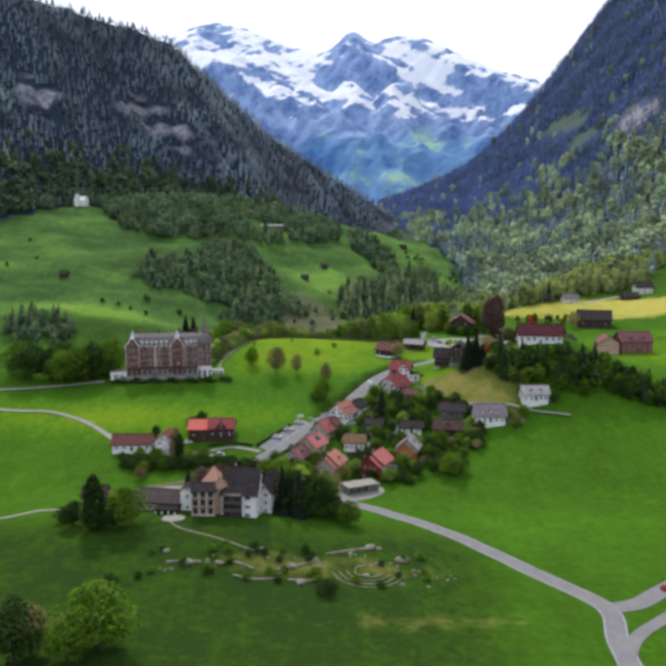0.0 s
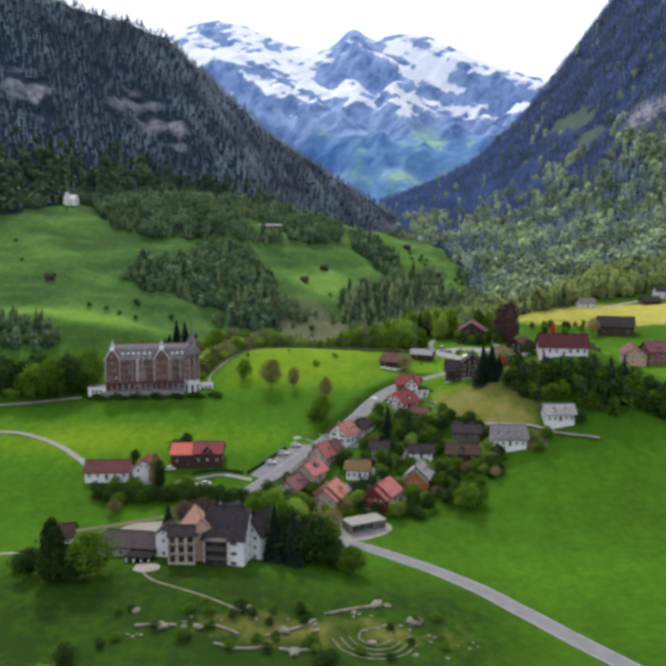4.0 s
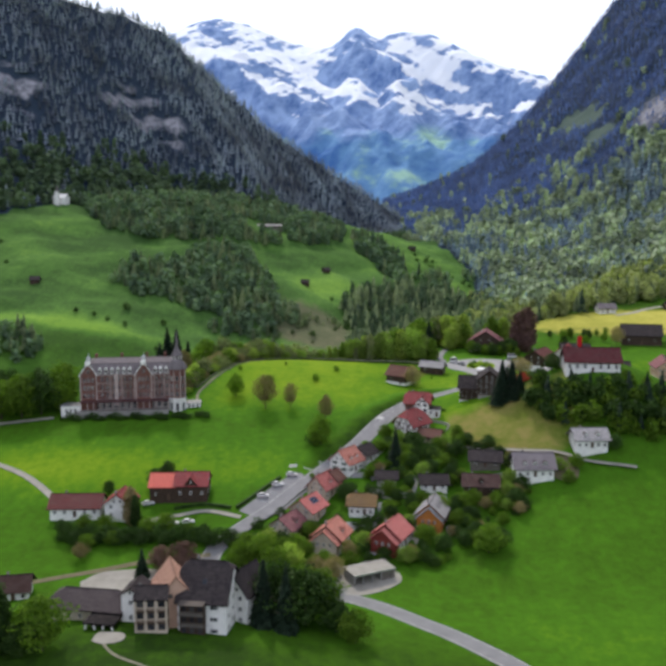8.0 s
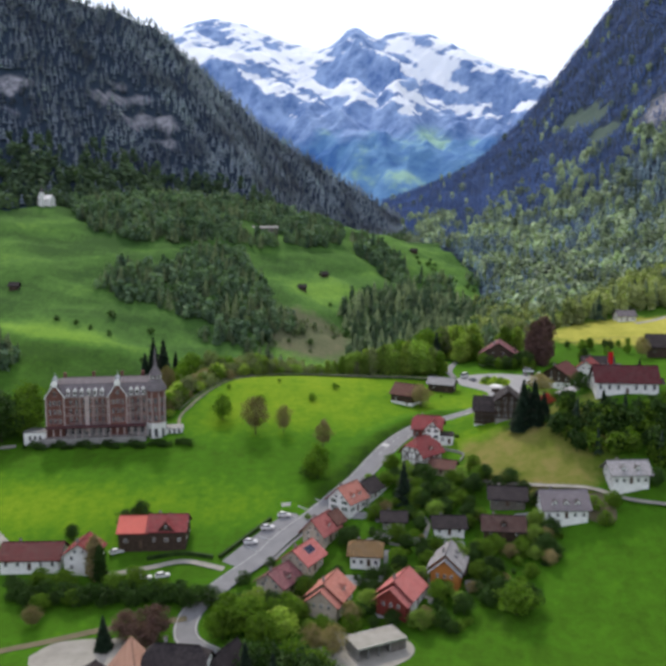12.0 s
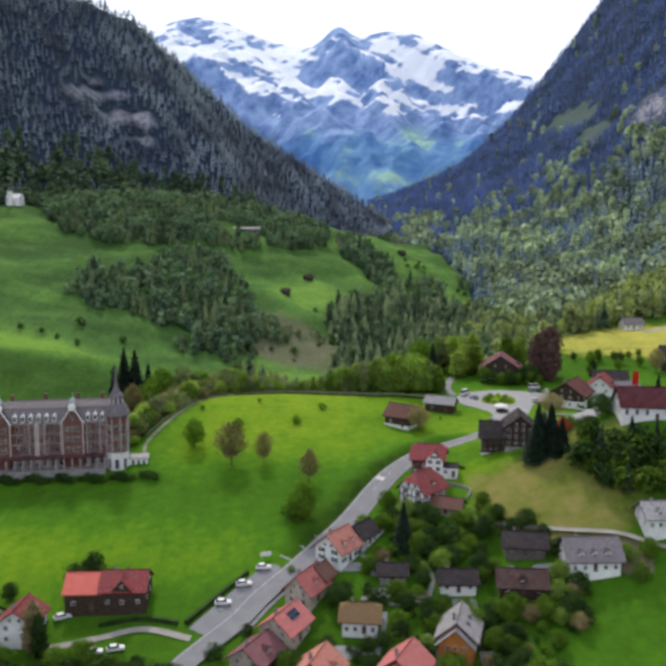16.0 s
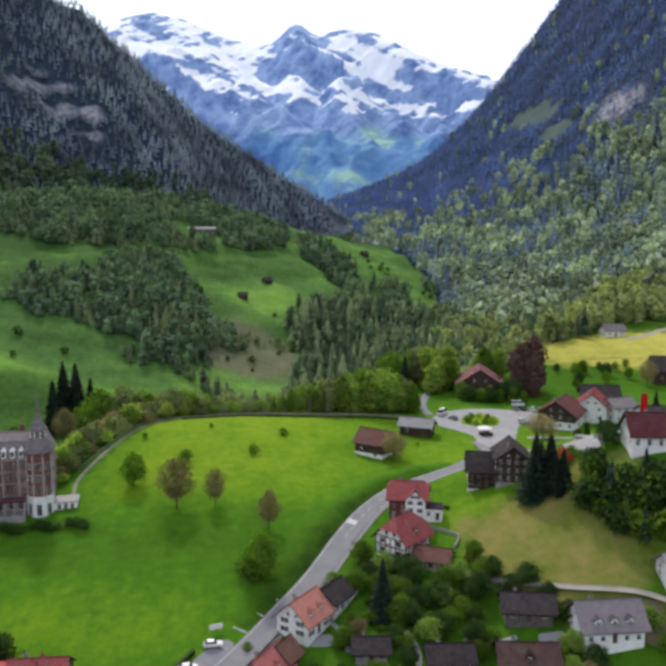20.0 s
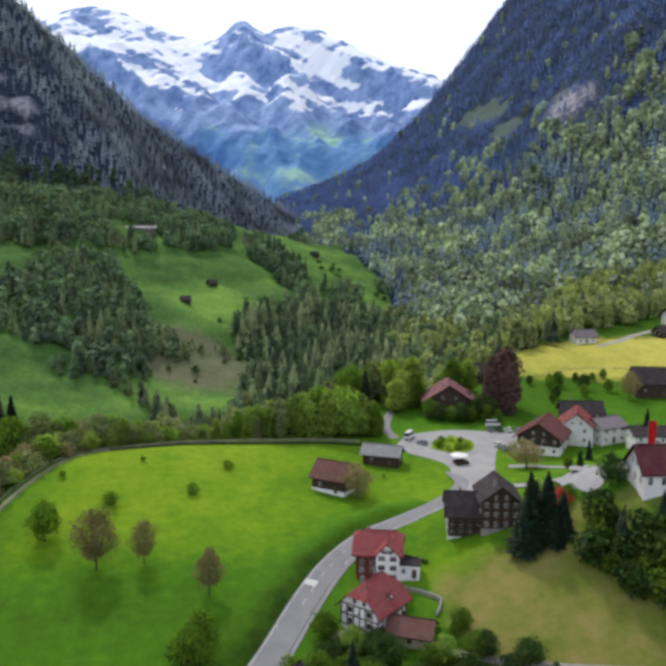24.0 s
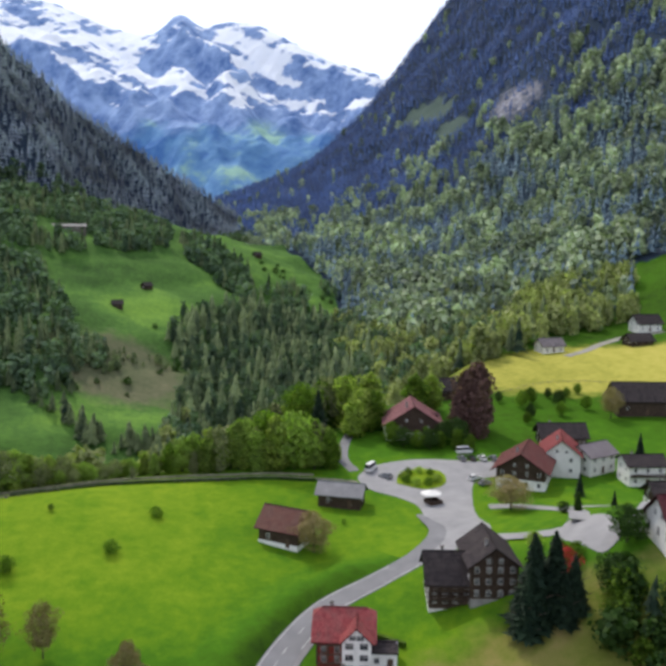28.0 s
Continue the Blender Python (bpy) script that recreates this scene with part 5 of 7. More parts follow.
def in_poly(x, y, pts, rag=5.0):
    """Inside a plan outline whose edge wanders by a few metres."""
    x = x + rag * waves(x, y, 13, 2.0)
    y = y + rag * waves(x, y, 15, 5.0)
    c = np.zeros(np.shape(x), bool)
    for (ax, ay), (bx, by) in zip(pts, pts[1:] + pts[:1]):
        if ay != by:
            c ^= ((ay > y) != (by > y)) & (x < (bx - ax) * (y - ay) / (by - ay) + ax)
    return c


def leaf_arrays(seed, count, spread=1.0, low=0.25, size=0.055, gaps=0.0, column=False, fill=0.4):
    """A crown of height 1 made of small leaf sprays set on a few uneven boughs; fill: the share that fills the outline between them."""
    r = np.random.default_rng(seed)
    nb = 13 if not column else 9
    cen, rad = [], []
    for k in range(nb):
        u = (k + 0.5 * r.random()) / nb
        a = k * 2.4 + r.random()
        prof = math.sin(math.pi * min(1, 0.16 + 0.84 * u)) ** 0.7 if not column else (1.02 - u) ** 0.5 * min(1, 4 * u + 0.3)
        w = spread * 0.27 * prof * (0.45 + 0.85 * r.random()) * (0.35 if column else 1)
        cen.append((w * math.cos(a), w * math.sin(a), low + (0.93 - low) * u))
        rad.append(spread * (0.105 + 0.13 * r.random()) * (0.65 + 0.5 * prof))
    cen, rad = np.array(cen), np.array(rad)
    pick = r.integers(0, nb, count)
    d = r.standard_normal((count, 3))
    d /= np.linalg.norm(d, axis=1)[:, None]
    shell = 0.55 + 0.5 * r.random((count, 1)) ** 0.6
    p = cen[pick] + d * rad[pick][:, None] * shell * np.array([1, 1, 0.85])
    u, a = r.random(count), r.random(count) * 6.283
    if column:
        env = spread * 0.23 * np.minimum(1, 5 * u + 0.3) * (1.0 - u) ** 0.45
    else:
        env = spread * 0.40 * np.sqrt(np.maximum(0, 1 - (2 * u - 1) ** 2)) ** 0.9
    ph = 6.283 * r.random(3)
    lobe = 0.10 if column else 0.22
    env = env * (1 + lobe * np.sin(3 * a + 5 * u + ph[0]) + 0.8 * lobe * np.sin(5 * a - 9 * u + ph[1]) + 0.6 * lobe * np.sin(2 * a + 13 * u + ph[2]))
    q = env * np.sqrt(0.3 + 0.7 * r.random(count))
    body = np.stack([q * np.cos(a), q * np.sin(a), low + (0.97 - low) * u * (1 - 0.6 * lobe * (1 + np.sin(2 * a + ph[2])))], -1)
    inside = r.random(count) < fill
    p = np.where(inside[:, None], body, p)
    d = np.where(inside[:, None], np.stack([np.cos(a), np.sin(a), 1.4 * u - 0.5], -1), d)
    if gaps:
        keep = r.random(count) > gaps
        p, d, count = p[keep], d[keep], int(keep.sum())
    nrm = d + 0.7 * r.standard_normal((count, 3)) + np.array([0, 0, 0.35])
    nrm /= np.linalg.norm(nrm, axis=1)[:, None]
    side = np.cross(nrm, r.standard_normal((count, 3)))
    side /= np.linalg.norm(side, axis=1)[:, None]
    up = np.cross(nrm, side)
    s = size * (0.6 + 0.8 * r.random((count, 1)))
    a, b = p + side * s, p - side * s
    c, e = p + up * s * 0.8 + nrm * s * 0.25, p - up * s * 0.8 + nrm * s * 0.2
    vs = np.stack([a, c, b, e], 1).reshape(-1, 3)
    k = np.arange(count) * 4
    fs = np.concatenate([np.stack([k, k + 1, k + 2], 1), np.stack([k, k + 2, k + 3], 1)])
    return vs, fs


def tri_mesh(name, vs, fs, mat):
    me = bpy.data.meshes.new(name)
    me.vertices.add(len(vs))
    me.vertices.foreach_set("co", np.asarray(vs, np.float32).ravel())
    me.loops.add(fs.size)
    me.loops.foreach_set("vertex_index", fs.ravel().astype(np.int32))
    me.polygons.add(len(fs))
    me.polygons.foreach_set("loop_start", np.arange(0, fs.size, 3, dtype=np.int32))
    me.update(calc_edges=True)
    me.materials.append(mat)
    return me


def planted(name, label, spots, kinds, mat, tall=(16, 26), wide=(0.85, 1.2), category="forest"):
    """Woodland as one mesh: a ready shape, turned and sized anew at every spot."""
    n = len(spots)
    z = height(spots[:, 0], spots[:, 1])
    pick = rng.integers(0, len(kinds), n)
    vs, fs, tones, base = [], [], [], 0
    for k, (v, f) in enumerate(kinds):
        idx = np.flatnonzero(pick == k)
        if not len(idx):
            continue
        a = rng.random(len(idx)) * 6.283
        h = tall[0] + (tall[1] - tall[0]) * rng.random(len(idx)) ** 1.3
        w = h * (wide[0] + (wide[1] - wide[0]) * rng.random(len(idx)))
        ca, sa = np.cos(a)[:, None], np.sin(a)[:, None]
        X = (v[None, :, 0] * ca - v[None, :, 1] * sa) * w[:, None] + spots[idx, 0][:, None]
        Y = (v[None, :, 0] * sa + v[None, :, 1] * ca) * w[:, None] + spots[idx, 1][:, None]
        Z = v[None, :, 2] * h[:, None] + z[idx][:, None] - 0.4
        vs.append(np.stack([X, Y, Z], -1).reshape(-1, 3))
        fs.append((f[None] + (base + np.arange(len(idx)) * len(v))[:, None, None]).reshape(-1, 3))
        tones.append(np.repeat(rng.random(len(idx)), len(v)))
        base += len(idx) * len(v)
    me = tri_mesh(name, np.concatenate(vs), np.concatenate(fs), mat)
    me.attributes.new("tone", "FLOAT", "POINT").data.foreach_set("value", np.concatenate(tones).astype(np.float32))
    ob = new(name, me)
    return tagged(ob, label, category, kind="stuff")


def scatter(x0, x1, y0, y1, gap, test):
    gx2, gy2 = np.meshgrid(np.arange(x0, x1, gap), np.arange(y0, y1, gap))
    p = np.stack([gx2.ravel(), gy2.ravel()], -1) + (rng.random((gx2.size, 2)) - 0.5) * gap * 0.95
    return p[test(p[:, 0], p[:, 1])]


def in_patch(x, y, cx, cy, rx, ry, turn=0.0, rag=0.35):
    c, s = math.cos(radians(turn)), math.sin(radians(turn))
    u, v = ((x - cx) * c + (y - cy) * s) / rx, (-(x - cx) * s + (y - cy) * c) / ry
    return u * u + v * v < 1 + rag * waves(x, y, 16, 1.0)


FAR_SPRUCE = [conifer_arrays(k, 3, 7, 0.17) for k in range(5)]
MID_SPRUCE = [conifer_arrays(20 + k, 6, 10, 0.19) for k in range(4)]
FAR_LEAF = [leaf_arrays(40 + k, 84, 1.0, 0.14, 0.11) for k in range(6)]
FAR_TALL = [leaf_arrays(50 + k, 80, 1.15, 0.08, 0.105, column=True) for k in range(4)] + FAR_LEAF[:2]
MID_LEAF = [leaf_arrays(60 + k, 300, 1.0, 0.16, 0.068) for k in range(5)]
MID_TALL = [leaf_arrays(70 + k, 300, 1.1, 0.06, 0.06, column=True) for k in range(4)] + MID_LEAF[:1]


def left_wood(x, y):
    n = (x + 290) * 0.697 - (y - 1400) * 0.717
    rocky = ledges(x, y)
    return (mountain_left(x, y) > hill_left(x, y) - 10) & (n > -25) & (y > 850) & (rng.random(np.shape(x)) > rocky * 0.9)


def right_wood(x, y):
    d = x - river_x(y)
    on = (mountain_right(x, y) > hill_left(x, y)) & (d > 150) & (x > 262 + 30 * waves(x, y, 60, 2.0)) & (y > 730 + 0.12 * x)
    deep = (y > 1180) & (d > -40) & (mountain_right(x, y) > hill_left(x, y) - 5) & (mountain_right(x, y) > mountain_left(x, y) - 5)
    bare = bump(x, y, 556, 1580, 36, 62, 1) * rng.random(np.shape(x)) > 0.22
    return (on | deep | gorge_side(x, y)) & ~clearing(x, y) & (y < 2500) & ~bare


p = scatter(-760, 120, 850, 1900, 6.8, left_wood)
mixed = rng.random(len(p))
leafy_here = mixed < 0.9 * (1 - smooth(14, 82, mountain_left(p[:, 0], p[:, 1]) - hill_left(p[:, 0], p[:, 1]))) - 0.02
planted("conifer_forest", "haze-paled spruce forest on the shaded mountainside", p[~leafy_here], FAR_SPRUCE, NEEDLE_HAZE_LEFT, (9, 17), (1.6, 2.3))
planted("mixed_forest", "dull green mixed wood at the mountain's foot", p[leafy_here], FAR_TALL, LEAF_FAR, (10, 18), (0.9, 1.3))
p = scatter(110, 1300, 740, 2480, 8.5, right_wood)
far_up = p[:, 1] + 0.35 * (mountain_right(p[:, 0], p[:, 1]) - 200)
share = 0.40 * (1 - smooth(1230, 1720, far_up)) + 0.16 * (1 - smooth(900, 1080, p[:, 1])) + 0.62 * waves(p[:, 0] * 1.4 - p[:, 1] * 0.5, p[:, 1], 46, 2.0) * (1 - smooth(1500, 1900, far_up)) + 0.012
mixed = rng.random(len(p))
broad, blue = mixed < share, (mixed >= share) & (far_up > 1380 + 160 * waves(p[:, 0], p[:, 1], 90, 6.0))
planted("conifer_forest", "dark haze-blued spruce forest climbing a steep slope", p[~broad & ~blue], FAR_SPRUCE, NEEDLE_HAZE, (13, 25), (1.2, 1.7))
planted("conifer_forest", "spruce forest high on the mountain, hazed deep blue", p[blue], FAR_SPRUCE, NEEDLE_HAZE_HIGH, (11, 20), (1.35, 1.9))
planted("broadleaf_forest", "fresh green broadleaf trees among spruces", p[broad], FAR_TALL, LEAF_SLOPE, (15, 26), (0.7, 1.0))


WOOD_A = [(-212, 805), (-196, 836), (-154, 878), (-140, 930), (-98, 962), (-93, 925), (-70, 872), (-58, 828), (-79, 783), (-136, 783), (-174, 786), (-205, 794)]
WOOD_B = [(-298, 1003), (-253, 926), (-189, 916), (-161, 932), (-98, 972), (-4, 1054), (0, 1134), (-26, 1150), (-79, 1100), (-130, 1090), (-210, 1075), (-285, 1040)]
WOOD_C = [(5, 1115), (32, 1108), (55, 1090), (79, 1024), (60, 976), (38, 1020), (12, 1054)]
WOOD_D = [(84, 1030), (123, 1070), (119, 997), (86, 966)]
WOOD_E = [(134, 948), (171, 978), (186, 937), (167, 880), (133, 908)]
RAVINE = [(-7, 873), (26, 927), (81, 983), (121, 951), (155, 870), (155, 829), (115, 780), (70, 740), (18, 730), (2, 750), (14, 825), (-3, 860)]


def hill_wood(x, y):
    barn = (np.abs(x + 88) < 25) & (np.abs(y - 1030) < 25)
    on = in_poly(x, y, WOOD_A) | (in_poly(x, y, WOOD_B) & ~barn) | in_poly(x, y, WOOD_C, 3) | in_poly(x, y, WOOD_D, 3) | in_poly(x, y, WOOD_E, 3)
    return on | in_patch(x, y, -245, 655, 26, 22) | in_patch(x, y, -88, 768, 34, 12, 10) | in_patch(x, y, 152, 1076, 8, 22, 10) | in_patch(x, y, -60, 806, 12, 30, -30) | ((y > 1062) & (x < -25) & (x > -330) & (mountain_left(x, y) < hill_left(x, y) - 8))


p = scatter(-330, 200, 620, 1330, 6.0, hill_wood)
mixed = rng.random(len(p)) + 0.25 * waves(p[:, 0], p[:, 1], 34, 1.0)
planted("hillside_wood", "dark green copses on the hillside pastures", p[mixed < 0.6], FAR_TALL, LEAF_FAR, (7, 17), (0.85, 1.2), "wood")
planted("hillside_wood", "spruces in the hillside copses", p[mixed >= 0.6], MID_SPRUCE, NEEDLE_MID, (9, 19), (0.9, 1.15), "wood")
p = scatter(-330, 210, 640, 1130, 13, lambda x, y: ((in_patch(x, y, -205, 719, 50, 5, 0)) | in_patch(x, y, -50, 785, 55, 12, 8) | in_patch(x, y, 120, 1075, 60, 8, -50) | (rng.random(np.shape(x)) < 0.025)) & (hill_left(x, y) > -14))
planted("scattered_bushes", "bushes and hedges dotted over the pastures", p, FAR_LEAF, LEAF_DARK, (3, 7), (1.1, 1.7), "bushes")


p = scatter(-85, 10, 745, 900, 5.0, lambda x, y: (in_patch(x, y, -56, 812, 34, 13, 30) | in_patch(x, y, -20, 834, 24, 7, 14) | in_patch(x, y, -70, 795, 20, 8, 40)) & (rng.random(np.shape(x)) < 0.85))
planted("scrub", "dark ragged scrub on the bare slope", p, FAR_TALL, NEEDLE_MID, (3, 9), (0.7, 1.0), "scrub")
p = scatter(-90, 0, 690, 780, 5.0, lambda x, y: in_patch(x, y, -60, 742, 26, 5, -38) | in_patch(x, y, -44, 722, 8, 10, 0) | in_patch(x, y, -14, 712, 24, 6, 22))
planted("pasture_spruces", "dark spruces and bushes along the pasture's foot", p, MID_SPRUCE, NEEDLE_MID, (7, 17), (1.1, 1.6), "wood")


def ravine_spruce(x, y):
    return in_poly(x, y, RAVINE) & (y > 640)


p = scatter(-40, 200, 640, 1000, 7.0, ravine_spruce)
mixed = rng.random(len(p)) + 0.3 * waves(p[:, 0], p[:, 1], 28, 4.0) - 0.05
planted("ravine_spruces", "tall dark spruces filling the ravine", p[mixed > 0.42], MID_SPRUCE, NEEDLE_MID, (14, 26), (1.1, 1.5), "wood")
planted("ravine_wood", "green trees between the ravine spruces", p[mixed <= 0.42], MID_TALL, LEAF_FAR, (11, 20), (0.7, 0.95), "wood")


def ravine_leaf(x, y):
    e = y - brink(x)
    return (e > 13) & (e < 62 + 14 * waves(x, y, 30)) & (x > -75) & (x < 175)


p = scatter(-90, 200, 480, 760, 6.5, ravine_leaf)
mixed = rng.random(len(p))
planted("ravine_wood", "spring-green trees on the ravine's flank", p[mixed < 0.85], MID_TALL, LEAF_OLIVE, (14, 23), (0.75, 1.0), "wood")
planted("ravine_wood", "spruces among the ravine trees", p[mixed >= 0.85], MID_SPRUCE, NEEDLE, (13, 20), (0.85, 1.1), "wood")
p = scatter(100, 320, 640, 900, 7.5, lambda x, y: in_patch(x, y, 215, 762, 78, 30, 34) | in_patch(x, y, 150, 700, 20, 34, -25) | in_patch(x, y, 150, 870, 30, 60, -8) | in_patch(x, y, 290, 815, 60, 26, 30) | in_patch(x, y, 212, 708, 66, 13, 22) | in_patch(x, y, 160, 672, 16, 13, 20))
mixed = rng.random(len(p))
planted("meadow_edge_wood", "yellow-green spring trees along the far meadow", p[mixed < 0.78], MID_TALL, LEAF_OLIVE, (12, 20), (0.8, 1.05), "wood")
planted("meadow_edge_wood", "dark spruces in the meadow-edge wood", p[mixed >= 0.78], MID_SPRUCE, NEEDLE_MID, (14, 22), (0.95, 1.2), "wood")


BANK = [(85, 421), (93, 415), (120, 412), (180, 408), (182, 392), (120, 387), (92, 391), (80, 401), (74, 412), (79, 417)]


def knoll_wood(x, y):
    return in_poly(x, y, BANK, 2) & ~((np.abs(x - 99) < 13) & (y > 411)) & ~((np.abs(x - 93) < 9) & (np.abs(y - 387) < 7))


p = scatter(60, 190, 380, 445, 3.9, knoll_wood)
mixed = rng.random(len(p)) + 0.25 * waves(p[:, 0], p[:, 1], 14, 3.0)
planted("bank_wood", "dense dark trees on the bank below the hall", p[mixed < 0.34], MID_LEAF, LEAF_DARK, (6, 10), (0.85, 1.15), "wood")
planted("bank_wood", "spring-green trees in the bank wood", p[(mixed >= 0.34) & (mixed < 0.88)], MID_LEAF, LEAF, (5, 9), (0.8, 1.1), "wood")
planted("bank_wood", "dark spruces in the bank wood", p[mixed >= 0.88], MID_SPRUCE, NEEDLE, (8, 13), (1.0, 1.2), "wood")


def gorge_fill(x, y):
    d = x - river_x(y)
    away = ~(in_poly(x, y, RAVINE) | in_patch(x, y, 215, 762, 78, 30, 34))
    side = (d > -75) & (x < 300) & (y > 660) & (y < 985) & (x > -20 + 0.25 * (y - 700)) & (hill_left(x, y) < river_z(y) + 14)
    return side & away & (waves(x, y, 30, 6.0) > -0.45) & ~((x > 120) & (y < 690)) & (y - brink(x) > 20)


p = scatter(-20, 300, 640, 1190, 7.5, gorge_fill)
mixed = rng.random(len(p)) + 0.3 * waves(p[:, 0], p[:, 1], 40, 3.0)
planted("gorge_wood", "dark green trees in the gorge bottom", p[(mixed > 0.3) & (mixed < 0.62)], FAR_LEAF, LEAF_FAR, (9, 15), (0.9, 1.2), "wood")
planted("gorge_wood", "fresh green trees in the gorge bottom", p[mixed <= 0.3], MID_TALL, LEAF_OLIVE, (9, 16), (0.8, 1.1), "wood")
planted("gorge_wood", "spruces in the gorge bottom", p[mixed >= 0.62], MID_SPRUCE, NEEDLE_MID, (13, 22), (1.0, 1.25), "wood")

# single trees: a tapered trunk with limbs, and a crown of leaf sprays
TREE_BITS = {}


def trunk_mesh(seed, split, mat):
    k = ("trunk", seed, split)
    if k not in TREE_BITS:
        r = random.Random(seed)
        bm = bmesh.new()
        tube(bm, (0, 0, -0.06), (0.006, 0, split), 0.022, 0.016, 7)
        tube(bm, (0.006, 0, split), (0.0, 0.01, 0.8), 0.016, 0.005, 6)
        for i in range(7):
            a = i * 2.4 + r.random()
            z = split + 0.09 * i * (0.8 - split)
            w = 0.2 + 0.06 * r.random()
            tube(bm, (0, 0, z), (w * math.cos(a), w * math.sin(a), z + 0.14 + 0.1 * r.random()), 0.009, 0.003, 5)
        me = bpy.data.meshes.new("trunk")
        bm.to_mesh(me)
        bm.free()
        me.materials.append(mat)
        TREE_BITS[k] = me
    return TREE_BITS[k]


def crown_mesh(kind, seed, mat):
    k = (kind, seed, mat.name)
    if k not in TREE_BITS:
        if kind == "spruce":
            v, f = spruce_sprays(100 + seed, 3000, 0.2)
        elif kind == "column":
            v, f = leaf_arrays(120 + seed, 3000, 0.95, 0.06, 0.024, column=True, fill=0.55)
        elif kind == "yew":
            v, f = leaf_arrays(130 + seed, 4200, 0.95, 0.02, 0.017, column=True, fill=0.93)
        elif kind == "sparse":
            v, f = leaf_arrays(140 + seed, 4600, 1.05, 0.24, 0.0165, fill=0.66)
        elif kind == "bush":
            v, f = leaf_arrays(160 + seed, 1000, 1.4, 0.12, 0.042)
        else:
            v, f = leaf_arrays(180 + seed, 3000, 1.15, 0.2, 0.026, fill=0.45)
        TREE_BITS[k] = tri_mesh("crown", v, f, mat)
    return TREE_BITS[k]


def tree(x, y, h, kind="round", mat=None, wide=1.0, label="", seed=None, name=None, group=""):
    seed = int(abs(x * 3 + y * 7)) % 5 if seed is None else seed
    mat = mat or LEAF
    m = pose(x, y, h1(x, y), 0, 0, (x * 37 + y * 17) % 360)
    ob = thing(name or ("bush" if kind == "bush" else "tree"), label, "bush" if kind == "bush" else "tree", m, group)
    sc = Matrix.Diagonal((h * wide, h * wide, h, 1))
    split = {"spruce": 0.1, "column": 0.08, "yew": 0.08, "bush": 0.1}.get(kind, 0.26)
    piece("trunk", trunk_mesh(seed, split, BARK), ob, sc)
    piece("crown", crown_mesh(kind, seed, mat), ob, sc)
    return ob


G_ORCHARD = "orchard trees on the meadow"
tree(-50, 453, 11, "round", LEAF, 0.8, "round young green tree on the bright meadow", group=G_ORCHARD)
tree(-35, 439, 16, "sparse", LEAF_BROWN, 0.78, "brownish budding tree casting shade on the meadow", group=G_ORCHARD)
tree(-24, 441, 11.5, "sparse", LEAF_BROWN, 0.65, "small thin budding tree on the meadow", group=G_ORCHARD)
tree(-8, 428, 12, "sparse", LEAF_BROWN, 0.68, "bare-twigged tree above the road bank", group=G_ORCHARD)
tree(-9.5, 405, 13.5, "round", LEAF, 0.72, "dark green tree beside the road bank", group=G_ORCHARD)
tree(-12.5, 407, 6, "bush", LEAF_DARK, 1.0, "dark bush beside the road bank", group=G_ORCHARD)
for bx, by, bh in ((-14, 477, 4.2), (-4, 495, 3.6), (-36, 470, 5.0), (-52, 486, 3.0), (-30, 497, 2.4), (44, 489, 1.8)):
    tree(bx, by, 0.8 * bh, "bush" if bh > 3.4 else "sparse", LEAF, 1.1, "small dark sapling standing in the meadow grass", group="saplings on the meadow")
tree(33.5, 474.5, 10.5, "sparse", LEAF_BROWN, 1.1, "leafless brown tree against the hay barn")
tree(88, 484, 9.5, "sparse", LEAF_BROWN, 1.4, "brown budding tree on the green by the square")
for k, (tx, ty, th) in enumerate(((101, 556, 23), (107, 558, 26), (104, 551, 17))):
    tree(tx, ty, th, "column", LEAF_RED, 1.2, "big copper-leaved tree above the square", group="copper trees")
for tx, ty, th in ((67.0, 424.5, 17.5), (71, 424, 16), (74, 422, 11), (70, 429, 12), (65, 422.5, 12), (71.5, 420.5, 10)):
    tree(tx, ty, th, "spruce", NEEDLE, 1.35, "broad dark spruce beside the timber chalet", group="spruces by the chalet")
for tx, ty, th, kd, mt in ((81.4, 420, 8.5, "round", LEAF_DARK), (79.5, 417, 5, "bush", LEAF), (84, 418, 5, "round", LEAF), (92, 410, 11, "spruce", NEEDLE), (89.5, 430.5, 8, "round", LEAF_DARK), (96, 463, 5, "column", LEAF_DARK), (94, 466, 3, "bush", LEAF_DARK), (112, 492, 7, "spruce", NEEDLE), (140, 508, 13, "spruce", NEEDLE), (105, 462, 4, "spruce", NEEDLE), (122, 408, 10, "spruce", NEEDLE), (79.5, 440, 3, "bush", LEAF), (80.5, 434, 3.5, "bush", LEAF), (77, 446, 4, "round", LEAF_YELLOW)):
    tree(tx, ty, th, kd, mt, 1.0, "dark garden tree on the knoll", group="knoll trees")
tree(77.4, 432.5, 4.4, "bush", leafy("blossom_red", (0.20, 0.02, 0.015), (0.50, 0.07, 0.05), 0.2), 1.3, "red flowering garden bush", name="flowering_bush")
for k in range(16):
    tx = 128 + 6.5 * k % 48 + 3 * math.sin(k * 5)
    ty = 560 + (k * 11 % 34) + 3 * math.cos(k * 3)
    if not (158 < tx < 195 and 552 < ty < 580):
        tree(tx, ty, 4.5 + k % 3 * 1.3, "round", LEAF_DARK if k % 2 else LEAF, 0.8, "small fruit tree in the orchard by the barn", group="orchard by the barn")
tree(160, 560, 12, "sparse", LEAF_BROWN, 0.8, "tall brown-leaved tree beside the barn")
